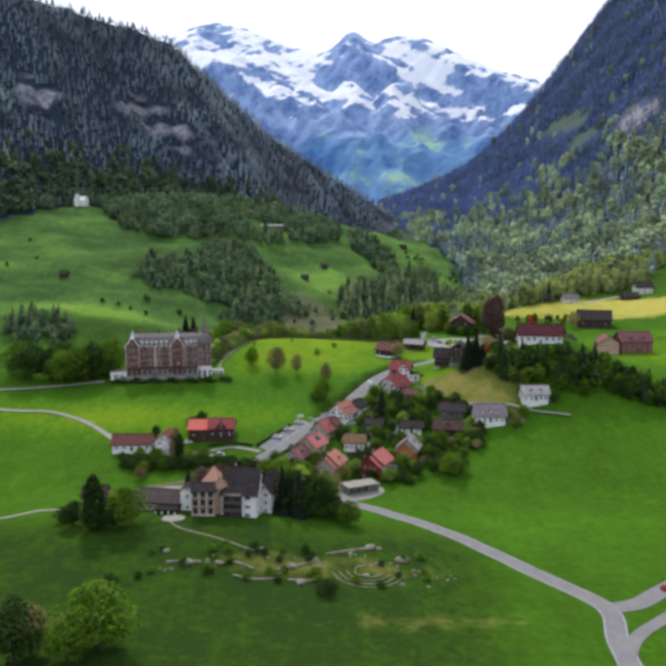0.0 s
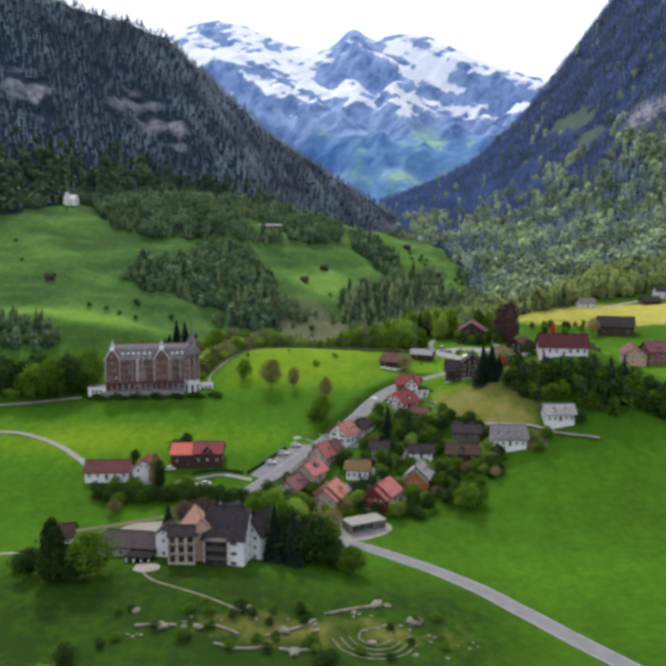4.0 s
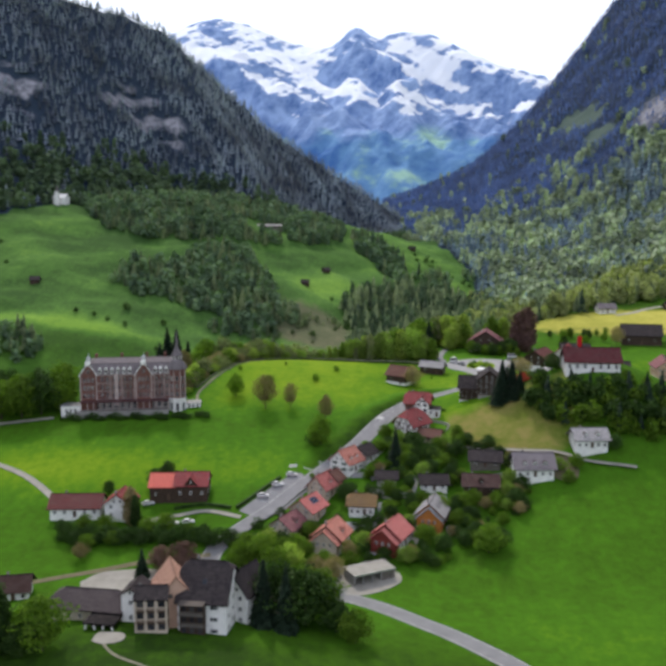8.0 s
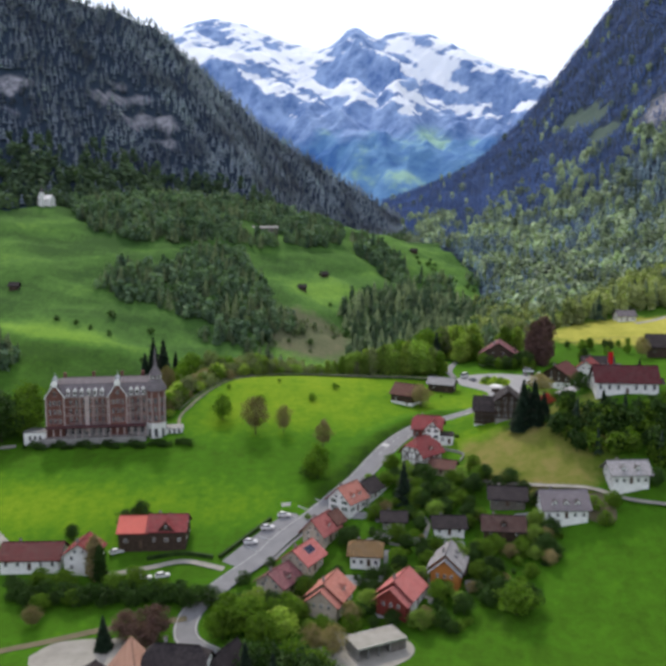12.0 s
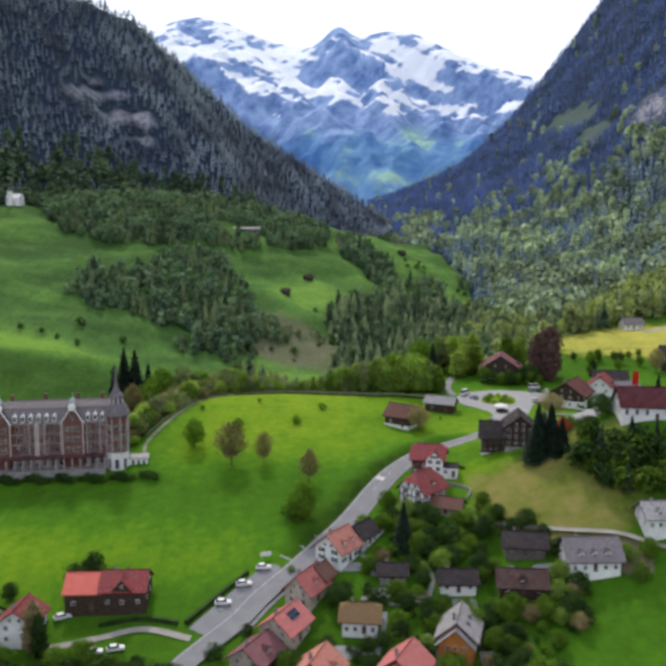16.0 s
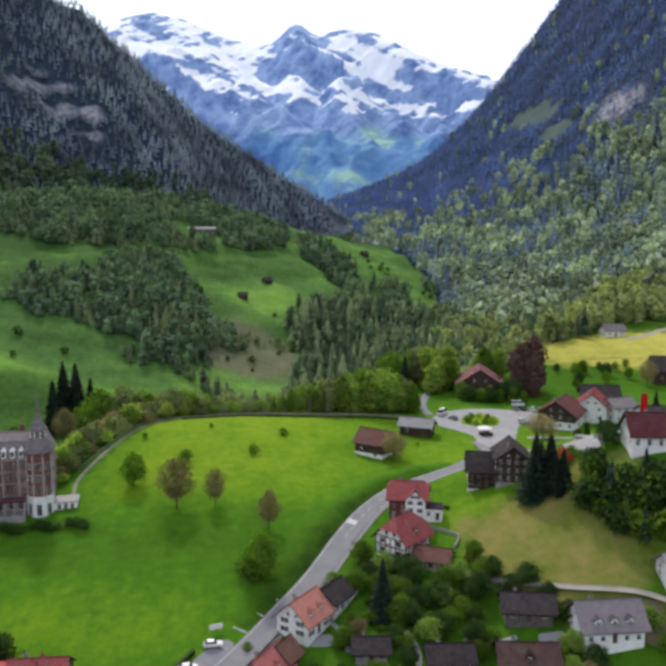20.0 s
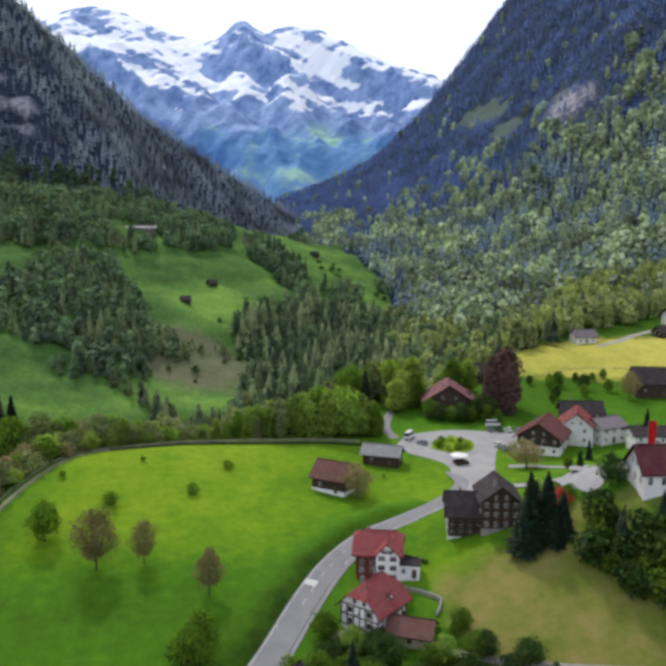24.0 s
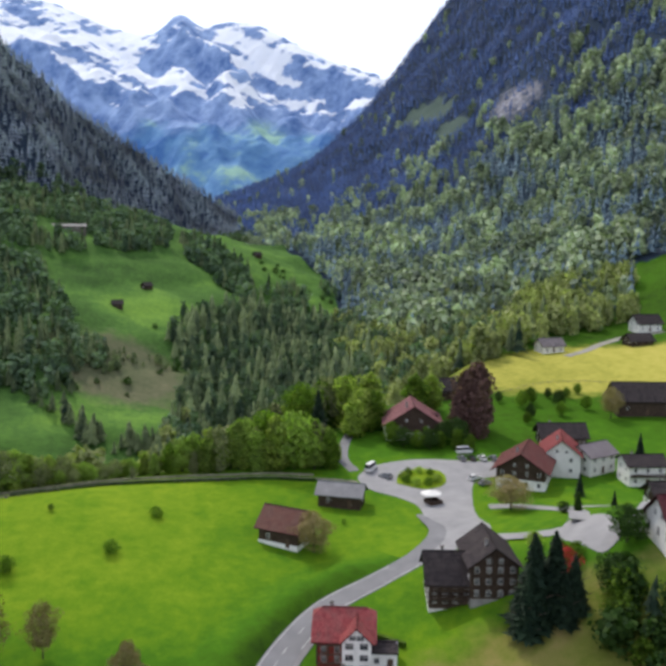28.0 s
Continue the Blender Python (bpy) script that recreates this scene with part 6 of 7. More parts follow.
for k, (tx, ty) in enumerate(((88, 542), (93, 540), (97, 538), (84, 545))):
    tree(tx, ty, 6 + k % 2, "column", LEAF, 1.4, "slim light-green tree behind the square", group="trees behind the square")

for tx, ty, th, mt in ((70, 566, 15, LEAF), (95, 546, 9, LEAF_DARK), (91, 547, 8, LEAF_DARK), (76, 545, 7, LEAF_DARK), (80, 543, 6, LEAF), (84, 541, 7, LEAF_DARK), (73, 549, 8, LEAF), (96, 547, 5, LEAF), (80, 546, 4, LEAF_DARK), (88, 545, 4, LEAF), (66, 566, 16, LEAF_YELLOW), (72, 576, 19, LEAF_YELLOW), (62, 560, 14, LEAF_YELLOW), (90, 578, 17, LEAF), (98, 584, 15, LEAF_YELLOW)):
    tree(tx, ty, th, "column" if th > 12 else "round", mt, 1.5 if th > 12 else 0.95, "leafy tree close round the upper chalet", group="trees round the upper chalet")

# along the terrace edge: tall towards the lane, low in the middle where the far slope shows, bushy by the hotel
EDGE_LABEL = "spring-green tree below the terrace wall"
for k in range(30):
    tx = -64 + k * 4.5 + 1.3 * math.sin(k * 2.7)
    ty = float(brink(tx)) + 3.5 + 3 * math.sin(k * 4.1)
    rim = float(np.interp(tx, (-70, -46, -38, -30, 6, 14, 26, 40, 48, 70), (25, 23.5, 20.5, 18.0, 17.5, 22, 26, 30, 35, 33)))
    th = (rim - h1(tx, ty)) * (0.80 + 0.26 * abs(math.sin(k * 1.9)))
    leaf = (LEAF_YELLOW, LEAF, LEAF_OLIVE, LEAF_YELLOW, LEAF)[k % 5] if tx > -38 else (LEAF_LIME, LEAF_YELLOW, LEAF_OLIVE, LEAF_BROWN, LEAF)[k % 5]
    tree(tx, ty, max(th, 4.0), "column" if k % 3 else "round", leaf, 1.25 if k % 3 else 0.85, EDGE_LABEL, group="trees along the terrace edge")
for k in range(62):
    tx = -48 + k * 1.62 + 0.9 * math.sin(k * 2.7)
    ty = float(np.interp(tx, (-54, -35, -8, 24, 42, 52), (505, 515.2, 524.8, 528.2, 524.5, 528))) + 3.4 + 5.5 * abs(math.sin(k * 4.1))
    rim = float(np.interp(tx, (-48, -42, -36, -30, -24, -12, -6, 0, 6, 12, 18, 24, 30, 36, 42, 48, 52), (29.5, 28, 26, 24, 21.3, 21.3, 23, 25.5, 27, 29, 31, 30, 33, 33, 30, 29, 24)))
    th = max(3.2, (rim - h1(tx, ty)) * (0.52 + 0.52 * abs(math.sin(k * 1.9))))
    slim = tx > -12 and k % 4 or k % 3 == 0
    leaf = (LEAF_LIME, LEAF_YELLOW, LEAF_LIME, LEAF_OLIVE, LEAF_LIME, LEAF)[k % 6] if tx > -8 else (LEAF_YELLOW, LEAF_OLIVE, LEAF_LIME, LEAF_YELLOW, LEAF_LIME, LEAF_OLIVE)[k % 6]
    tree(tx, ty, th, "column" if slim else "round", leaf, 1.15 if slim else 0.95, "tall light-green tree close behind the terrace wall" if th > 9 else "low spring-green tree behind the terrace wall", group="trees along the terrace edge")
for k in range(34):
    u = k / 33
    px, py = float(np.interp(u, (0, 0.3, 0.65, 0.85, 1), (-70, -66, -57, -48, -40))), float(np.interp(u, (0, 0.3, 0.65, 0.85, 1), (455, 472, 494, 506, 513)))
    off = 3.0 + 6.5 * abs(math.sin(k * 2.3))
    tree(px - 0.85 * off, py + 0.5 * off, 3.5 + 4.5 * abs(math.sin(k * 1.7)), "bush" if k % 3 else "round", (LEAF_YELLOW, LEAF_BROWN, LEAF_OLIVE, LEAF, LEAF_OLIVE)[k % 5], 1.15, "loose olive bush above the terrace path", group="bushes above the terrace path")
for tx, ty, th in ((44, 570, 19), (50, 562, 17), (62, 574, 19), (68, 566, 15), (57, 585, 20)):
    tree(tx, ty, th, "spruce" if tx == 50 else "column", NEEDLE if tx == 50 else (LEAF_YELLOW, LEAF)[int(tx) % 3 == 0], 1.2, "tall leafy tree by the upper lane", group="trees by the upper lane")
for tx, ty, th, kd, mt in ((-126, 657, 39, "spruce", NEEDLE), (-118, 655, 35, "spruce", NEEDLE), (-121, 664, 37, "spruce", NEEDLE), (-112, 660, 31, "spruce", NEEDLE), (-130, 650, 30, "spruce", NEEDLE), (-74, 517, 24, "round", LEAF), (-66, 521, 23, "round", LEAF_OLIVE), (-59, 525, 21, "round", LEAF), (-70, 529, 27, "round", LEAF_OLIVE), (-79, 523, 26, "round", LEAF), (-53, 527, 18, "round", LEAF_BROWN), (-83, 500, 12, "round", LEAF_BROWN), (-100, 496, 12, "round", LEAF), (-108, 492, 13, "round", LEAF_DARK)):
    tree(tx, ty, th, kd, mt, 1.1 if kd == "spruce" else 0.7, "leafy or dark tree behind the hotel", group="trees behind the hotel")
for k, (tx, ty) in enumerate(((-126, 437), (-133, 432), (-140, 428), (-148, 426), (-156, 430), (-137, 440), (-145, 437), (-165, 428), (-128, 446), (-175, 434), (-152, 442))):
    tree(tx, ty, 15 + (k * 5) % 6, "round", (LEAF, LEAF_DARK, LEAF)[k % 3], 0.95, "leafy chestnut tree beside the hotel", group="hotel park trees")
for k in range(26):
    tx = -122 + k * 2.5
    tree(tx, 426.5 + 1.2 * math.sin(k * 1.7) + (0.07 * (tx + 122)), 1.6 + 1.6 * abs(math.sin(k * 2.3)), "bush", LEAF_DARK, 1.2, "clipped dark shrub below the hotel terrace", group="hotel shrubs")

# round the guest house
tree(-84, 268, 20, "yew", LEAF_DARK, 1.25, "tall dark cypress-shaped yew")
tree(-73, 268, 14.5, "round", LEAF, 1.0, "full green tree in front of the guest house wing")
tree(-77.5, 267, 9, "round", LEAF_DARK, 1.0, "dark tree between the yew and the green tree")
tree(-93, 273, 9, "round", LEAF_DARK, 1.0, "dark low tree at the garden corner")
tree(-98, 279, 6, "bush", LEAF_DARK, 1.2, "dark bush by the garden path")
tree(-62, 199, 19, "round", LEAF, 1.12, "large bright green tree on the near meadow")
tree(-69, 193, 12, "round", LEAF, 1.0, "bright green tree beside a larger one")
tree(-79, 196, 14, "sparse", LEAF_BROWN, 0.9, "brownish half-leafed tree at the meadow corner")
tree(-82, 193, 17, "round", LEAF_DARK, 1.0, "dark leafy tree at the meadow corner")
tree(-4, 232, 4.5, "bush", LEAF_DARK, 1.3, "rounded dark bush on the rough bank")
tree(-69, 232, 5, "bush", LEAF_DARK, 1.2, "low dark bush on the bank")
for tx, ty, th, kd, mt in ((-21, 286, 18, "spruce", NEEDLE), (-15, 284, 17, "spruce", NEEDLE), (-17, 291, 16, "round", LEAF_DARK), (-10, 289, 16, "round", LEAF_DARK), (-6, 294, 14, "round", LEAF), (3, 281, 9, "round", LEAF), (-2, 286, 9, "round", LEAF_DARK), (-22, 296, 14, "round", LEAF_DARK), (-21, 321, 10, "round", LEAF), (-26, 328, 11, "round", LEAF), (-17, 326, 9, "round", LEAF_YELLOW), (-12, 305, 11, "round", LEAF), (-26, 306, 10, "round", LEAF_DARK), (-31, 333, 9, "round", LEAF), (-24, 335, 9, "round", LEAF_YELLOW), (-32, 326, 9, "round", LEAF), (-19, 332, 8, "round", LEAF)):
    tree(tx, ty, th, kd, mt, 1.0, "tall garden tree beside the guest house", group="guest house trees")
tree(-62, 322, 9, "spruce", NEEDLE, 1.3, "dark spruce behind the wing")
tree(-51, 322, 7, "round", LEAF_RED, 1.1, "copper-leaved tree behind the gabled house")
tree(-73, 352, 14, "column", LEAF_BROWN, 1.0, "tall brownish poplar between the farm buildings")
tree(-71, 350, 12, "column", LEAF_DARK, 0.9, "dark poplar between the farm buildings")
for tx, ty, th in ((-88, 348, 6), (-80, 346, 7), (-66, 346, 6), (-60, 347, 7), (-95, 346, 5), (-52, 345, 5), (-47, 346, 4), (-76, 340, 5), (-84, 338, 5)):
    tree(tx, ty, th, "round", LEAF_DARK if int(tx) % 2 else LEAF, 1.15, "dense garden tree below the farmhouse", group="farm garden trees")
tree(-50, 327, 9, "round", LEAF_RED, 1.1, "broad copper beech behind the gabled house")
tree(-57, 326, 8, "round", LEAF_RED, 1.05, "copper beech beside the pale yard")
tree(-84, 331, 6, "sparse", LEAF_BROWN, 1.1, "budding tree beside the lane")
for k in range(24):
    tx = -94 + k * 2.5
    tree(tx, 342 + 2.0 * math.sin(k * 2.1), 3.2 + 2.4 * abs(math.sin(k * 1.3)), "bush", LEAF_DARK, 1.1, "dark garden shrub below the farmhouse", group="farm garden shrubs")
tree(-66, 379, 8, "round", LEAF_DARK, 1.0, "dark tree behind the red-roofed barn")
tree(-70, 376, 7, "round", LEAF_DARK, 1.0, "round tree behind the red-roofed barn")
tree(-86, 371, 5, "round", LEAF_DARK, 1.0, "small tree behind the farmhouse")

# gardens between the houses
for tx, ty, th in ((-3, 319, 9), (-8, 321, 8), (2, 333, 7)):
    tree(tx, ty, th, "sparse", LEAF_BROWN, 0.9, "thin budding tree by the carport yard", group="budding trees by the yard")
tree(47, 337, 9.5, "round", LEAF, 1.25, "broad round tree alone on the meadow edge")
tree(51, 340, 7, "round", LEAF_DARK, 1.2, "low tree beside the broad one")
GARDEN_LOW = ((38, 346, 4, "bush"), (26, 340, 3, "bush"), (8, 333, 3, "bush"), (-6, 331, 4, "bush"), (-16, 344, 5, "bush"), (-24, 344, 4, "bush"), (-20, 335, 8, "round"), (-14, 334, 7, "round"), (-26, 338, 6, "bush"), (-6, 326, 7, "round"), (2, 330, 5, "bush"), (26, 333, 5, "bush"), (33, 338, 6, "round"), (22, 350, 4, "bush"), (44, 345, 6, "round"), (40, 341, 5, "bush"), (-29, 350, 4, "bush"), (12, 344, 3, "bush"), (5, 349, 3, "bush"))
GARDEN_MID = ((8, 352, 4, "bush"), (-2, 353, 4, "bush"), (24, 361, 5, "round"), (19, 366, 5, "round"), (40, 362, 5, "round"), (11, 370, 4, "bush"), (60, 366, 4, "bush"), (-10, 360, 3, "bush"), (43, 354, 6, "round"), (34, 366, 4, "bush"), (37, 352, 5, "bush"), (12, 354, 4, "bush"), (16, 360, 5, "round"), (28, 364, 5, "bush"), (46, 364, 6, "round"), (54, 362, 5, "bush"), (18, 372, 5, "bush"), (57, 374, 4, "bush"), (64, 362, 4, "bush"), (82, 372, 5, "bush"), (-22, 358, 3, "bush"))
GARDEN_HIGH = ((20, 391, 15, "spruce"), (33, 384, 6, "round"), (39, 389, 5, "bush"), (22, 382, 4, "bush"), (2, 376, 4, "round"), (58, 380, 6, "round"), (63, 384, 5, "bush"), (44, 380, 4, "bush"), (80, 378, 5, "bush"), (40, 380, 6, "round"), (26, 388, 6, "round"), (10, 382, 5, "round"), (4, 381, 5, "bush"), (-4, 379, 4, "bush"), (86, 378, 6, "round"), (102, 384, 6, "round"), (-12, 382, 2, "bush"))
GARDEN_TOP = ((37, 399, 6, "round"), (44, 394, 7, "round"), (29, 402, 7, "round"), (15, 396, 5, "bush"), (40, 405, 6, "round"), (49, 400, 6, "round"), (24, 398, 5, "round"), (22, 408, 4, "bush"), (16, 404, 4, "bush"), (36, 424, 4, "bush"), (40, 430, 3, "bush"), (34, 393, 7, "round"), (52, 393, 6, "round"), (46, 408, 5, "round"), (34, 410, 5, "round"), (28, 393, 6, "round"), (9, 403, 4, "bush"), (18, 412, 4, "bush"))
HOUSES = [o for o in scene.objects if o.parent is None and o.name.split(".")[0] == "house"]


def near_house(x, y):
    """Too close to a house's walls, or right before its front."""
    return any(math.hypot(o.matrix_basis.translation.x - x, o.matrix_basis.translation.y - 1.5 - y) < 7.2 for o in HOUSES)


for gx3, gy3, gh, kd in GARDEN_LOW + GARDEN_MID + GARDEN_HIGH + GARDEN_TOP:
    if near_house(gx3, gy3):
        continue
    tree(gx3, gy3, gh, kd, (NEEDLE if kd == "spruce" else (LEAF_DARK, LEAF_DARK, LEAF, LEAF_DARK, LEAF, LEAF_DARK)[int(gx3 * 7 + gy3) % 6]), 1.1, "garden tree between the houses" if gh > 4.5 else "garden shrub between the houses", group="garden trees" if gh > 4.5 else "garden shrubs")


rg = random.Random(11)
count = 0
for k in range(900):
    tx, ty = rg.uniform(-30, 70), rg.uniform(330, 412)
    off = np.min(np.hypot(main_line[:, 0] - tx, main_line[:, 1] - ty))
    right = tx > np.interp(ty, (330, 349, 359, 384, 412), (-30, -30, -29, -12, 6)) and tx < np.interp(ty, (330, 345, 365, 390, 412), (36, 50, 68, 66, 40))
    if off < 8 or not right or near_house(tx, ty) or count >= 190:
        continue
    count += 1
    th = rg.choice((1.6, 2.2, 2.8, 3.6, 4.6, 6.0))
    tree(tx, ty, th, "bush" if th < 4 else "round", (LEAF_DARK, LEAF, LEAF_DARK, LEAF_LIME, LEAF, LEAF, LEAF_BROWN)[rg.randrange(7)], 1.15, "dense shrub in a village garden" if th < 4 else "leafy tree in a village garden", group="garden shrubs" if th < 4 else "garden trees")

# lanes, paths and paving
road("lane", [(-210, 400), (-168, 392.5), (-142, 391), (-122, 382), (-106, 368), (-101, 360)], 2.7, "pale farm lane across the meadow", PATHWAY)
road("lane", [(-43, 335), (-50, 333.5), (-57, 332), (-68, 329), (-82, 323), (-98, 316)], 2.4, "narrow earth lane behind the guest house", EARTH, lift=0.13)
road("lane", [(-36, 356.5), (-48, 359.5), (-58, 357), (-72, 353)], 2.2, "short paved drive to the red-roofed barn", PATHWAY, lift=0.13)
road("path", [(-58.5, 270), (-55, 266), (-47, 262), (-37, 258), (-26, 253)], 0.7, "thin worn footpath down the bank", MOSSY)
road("path", [(-150, 282), (-126, 288), (-114, 297), (-100, 296)], 2.0, "gravel path over the meadow", PATHWAY)
road("lane", [(77, 224), (87, 227), (99, 237), (120, 252), (150, 266), (200, 284), (260, 300), (340, 318)], 6.0, "asphalt side road leaving the fork", ASPHALT, lift=0.13)
road("lane", [(73, 196), (80, 208), (90, 217), (104, 228)], 4.0, "slip road of the fork", ASPHALT, lift=0.16)
road("lane", [(37, 406), (44, 402), (54, 396.5), (66, 391.5), (80, 386.5), (92, 380), (108, 376)], 2.2, "pale lane along the brown field", PATHWAY)
road("lane", [(55, 526), (54, 539), (59, 557), (68, 576)], 3.4, "pale lane climbing past the van", ASPHALT)
road("lane", [(84, 489), (91, 486.5), (96.5, 479), (97, 468), (93.5, 458), (89, 449)], 4.6, "pale village lane to the white hall", PAVING, lift=0.13)
road("lane", [(72, 466.5), (77.5, 457.5), (83, 450.5), (89, 447)], 4.4, "lower paved lane by the flower beds", PAVING, lift=0.15)
road("lane", [(97, 477), (106, 470), (110, 457), (101, 443), (94, 436)], 2.6, "narrow garden lane curving up to the hall", PAVING, lift=0.12)
sheet("yard", [(81.5, 446), (85, 450), (90, 454), (94, 449), (93, 441), (91, 435), (88, 432), (84.5, 431), (83.5, 435), (82.5, 441)], PAVING, "pale paved yard before the hall", "yard", 0.17, 1.5)
road("lane", [(-230, 405), (-175, 414), (-151, 420.5), (-126, 428)], 3.0, "pale drive to the hotel terrace", PATHWAY)
road("lane", [(190, 655), (205, 664), (222, 676), (240, 684), (262, 686)], 4.5, "sunlit lane beside the far meadow", PATHWAY)
_, terrace_line = road("path", [(-67, 446), (-68, 460), (-61, 484), (-52, 503), (-34, 513), (-8, 522.5), (24, 526), (42, 522), (54, 517)], 1.3, "footpath along the terrace edge", MOSSY)
sheet("square", [(59, 467), (63, 475), (65, 485), (66, 496), (62, 504), (56, 511), (55, 521), (64, 530), (80, 532), (96, 528), (105, 525), (100, 516), (89, 512), (82, 496), (78, 482), (77, 470), (71, 464), (64, 462)], PAVING, "pale paved village square", "square", 0.14)
sheet("car_park", [(-37, 360), (-34.5, 364), (-28.5, 372.5), (-23, 380), (-18.5, 385), (-15, 383), (-21, 374), (-27, 364), (-31.5, 358)], ASPHALT, "grey roadside parking strip", "car park", 0.12)
sheet("forecourt", [(-62, 271.5), (-59.5, 270), (-56, 270.3), (-54, 272), (-55, 274.8), (-61, 275.3)], PATHWAY, "pale gravel forecourt of the guest house", "forecourt", 0.14, 1.5)
sheet("yard", [(-80, 318), (-76, 312), (-58, 312), (-52, 318), (-56, 326), (-74, 325)], PATHWAY, "pale yard behind the wing", "yard", 0.12)
sheet("yard", [(-9, 322), (-4, 330), (3, 329), (16, 327), (17, 320), (6, 312), (-4, 313)], PATHWAY, "gravel yard round the carport", "yard", 0.12)
sheet("yard", [(77, 384), (84, 384), (87, 379), (85, 373), (78, 375)], EARTH, "bare earth yard behind the white house", "yard", 0.12)

for pts in ([(7, 371), (16, 372.5), (25, 371)], [(25, 371), (27, 379), (25, 386)], [(-6, 350), (3, 352.5), (10, 351)], [(10, 351), (12, 358), (13, 366)], [(24, 342), (25, 350), (23, 358)], [(38, 382), (44, 380), (50, 381)], [(3, 395), (9, 388), (11, 380)]):
    road("path", pts, 1.3, "narrow paved garden path between houses", PAVING, lift=0.12)
for px, py, pw, pd in ((2, 352, 5, 4), (22, 347, 4, 5), (11, 338, 5, 4), (34, 368, 6, 4), (12, 373, 5, 3.5), (21, 411, 6, 4), (58, 379, 6, 4), (5, 384, 5, 3.5), (37, 349, 4, 5)):
    sheet("patio", [(px - pw / 2, py - pd / 2), (px, py - pd / 2 - 0.2), (px + pw / 2, py - pd / 2), (px + pw / 2, py + pd / 2), (px, py + pd / 2 + 0.2), (px - pw / 2, py + pd / 2)], PAVING, "small pale paved patio beside a house", "patio", 0.15)

# road markings
bm = bmesh.new()
near = np.argmin(np.hypot(main_line[:, 0] - 13, main_line[:, 1] - 429.5))
ribbon(bm, main_line[near:near + 2], -3.0, 0.2, 0.16, 2)
part("stop_line", bm, MARKING, main_road)
for k in range(6):
    i = int(np.argmin(np.hypot(main_line[:, 0] - (10 + 3.2 * k), main_line[:, 1] - (425 + 4.1 * k))))
    bm = bmesh.new()
    ribbon(bm, main_line[i:i + 2], -0.08, 0.08, 0.15, 1)
    part("centre_dash", bm, MARKING, main_road)
bm = bmesh.new()
i0 = int(np.argmin(np.hypot(main_line[:, 0] + 27, main_line[:, 1] - 360)))
i1 = int(np.argmin(np.hypot(main_line[:, 0] - 34, main_line[:, 1] - 450)))
ribbon(bm, main_line[i0:i1], 3.2, 4.3, 0.2, 2)
tagged(part("pavement", bm, mottled("pavement_slabs", (0.18, 0.178, 0.182), (0.25, 0.246, 0.25), 0.5, 0.9)), "pale pavement beside the village road", "pavement", kind="structure")
for k in range(7):
    bm = bmesh.new()
    i = i0 + 1 + 3 * k
    ribbon(bm, main_line[i:i + 2], -7.2, -3.3, 0.17, 2)
    for v in bm.verts:
        v.co.z += 0.01
    c = sum((v.co for v in bm.verts), Vector()) / len(bm.verts)
    for v in bm.verts:
        d = v.co - c
        t = main_line[i + 1] - main_line[i]
        t = Vector((t[0], t[1], 0)).normalized()
        v.co -= t * d.dot(t) * 0.9
    part("bay_line", bm, MARKING, main_road)


# walls and fences
def wall_run(name, pts, high, thick, mat, label, category="wall", step=2.5, parts=None):
    line = curve_points(pts, step)
    ob = thing(name, label, category, pose(float(line[0][0]), float(line[0][1]), h1(*line[0])))
    inv = ob.matrix_basis.inverted()
    for a, b in zip(line, line[1:]):
        bm = bmesh.new()
        d = (b - a) / np.linalg.norm(b - a)
        n = np.array([-d[1], d[0]]) * thick / 2
        za, zb = h1(*a), h1(*b)
        low = [a + n, a - n, b - n, b + n]
        zz = [za, za, zb, zb]
        v0 = [bm.verts.new(inv @ Vector((q[0], q[1], z - 0.5))) for q, z in zip(low, zz)]
        v1 = [bm.verts.new(inv @ Vector((q[0], q[1], z + high))) for q, z in zip(low, zz)]
        bm.faces.new(v1)
        for i in range(4):
            bm.faces.new((v0[i], v0[(i + 1) % 4], v1[(i + 1) % 4], v1[i]))
        bmesh.ops.recalc_face_normals(bm, faces=bm.faces)
        part(parts or "wall_section", bm, mat, ob)
    return ob


wall_run("terrace_wall", [(-70, 464), (-63, 485), (-54, 505), (-35, 515.2), (-8, 524.8), (24, 528.2), (42, 524.5)], 0.6, 0.35, MOSSY, "low dark stone wall along the terrace edge", step=4)
for r in (4, 6, 8, 10):
    wall_run("terrace_step", [(9 + r * 1.15 * math.cos(a), 246 + r * math.sin(a)) for a in ((3.3, 3.9, 4.6, 5.3, 6.0) if r > 5 else (1.2, 2.4, 3.6, 4.8, 6.0))], 0.16, 0.35, MOSSY, "curved mossy stone step of the garden terraces", "stone step", step=2)
for pts, hh in (([(-55, 246), (-50, 246.6), (-44, 246.5)], 0.5), ([(-36, 247.5), (-31, 246), (-27, 244)], 0.4), ([(-33, 240), (-26, 238.5), (-18, 240)], 0.45), ([(-16, 239), (-11, 238.5), (-6, 239.5)], 0.6), ([(-20, 244), (-12, 248), (-7, 252)], 0.5), ([(-4, 255), (3, 258.5), (11, 262)], 0.55)):
    wall_run("retaining_wall", pts, hh, 0.8, MOSSY, "short broken dry-stone wall on the rough bank", step=1.7)
wall_run("garden_wall", [(17, 404), (13, 398), (8, 391)], 1.0, 0.35, PLASTER, "white garden wall by the road", step=2)
wall_run("garden_wall", [(35, 425), (40, 421.5), (44, 417.5), (42, 413.5)], 0.9, 0.35, STONE, "pale garden wall below the half-timbered house", step=2)
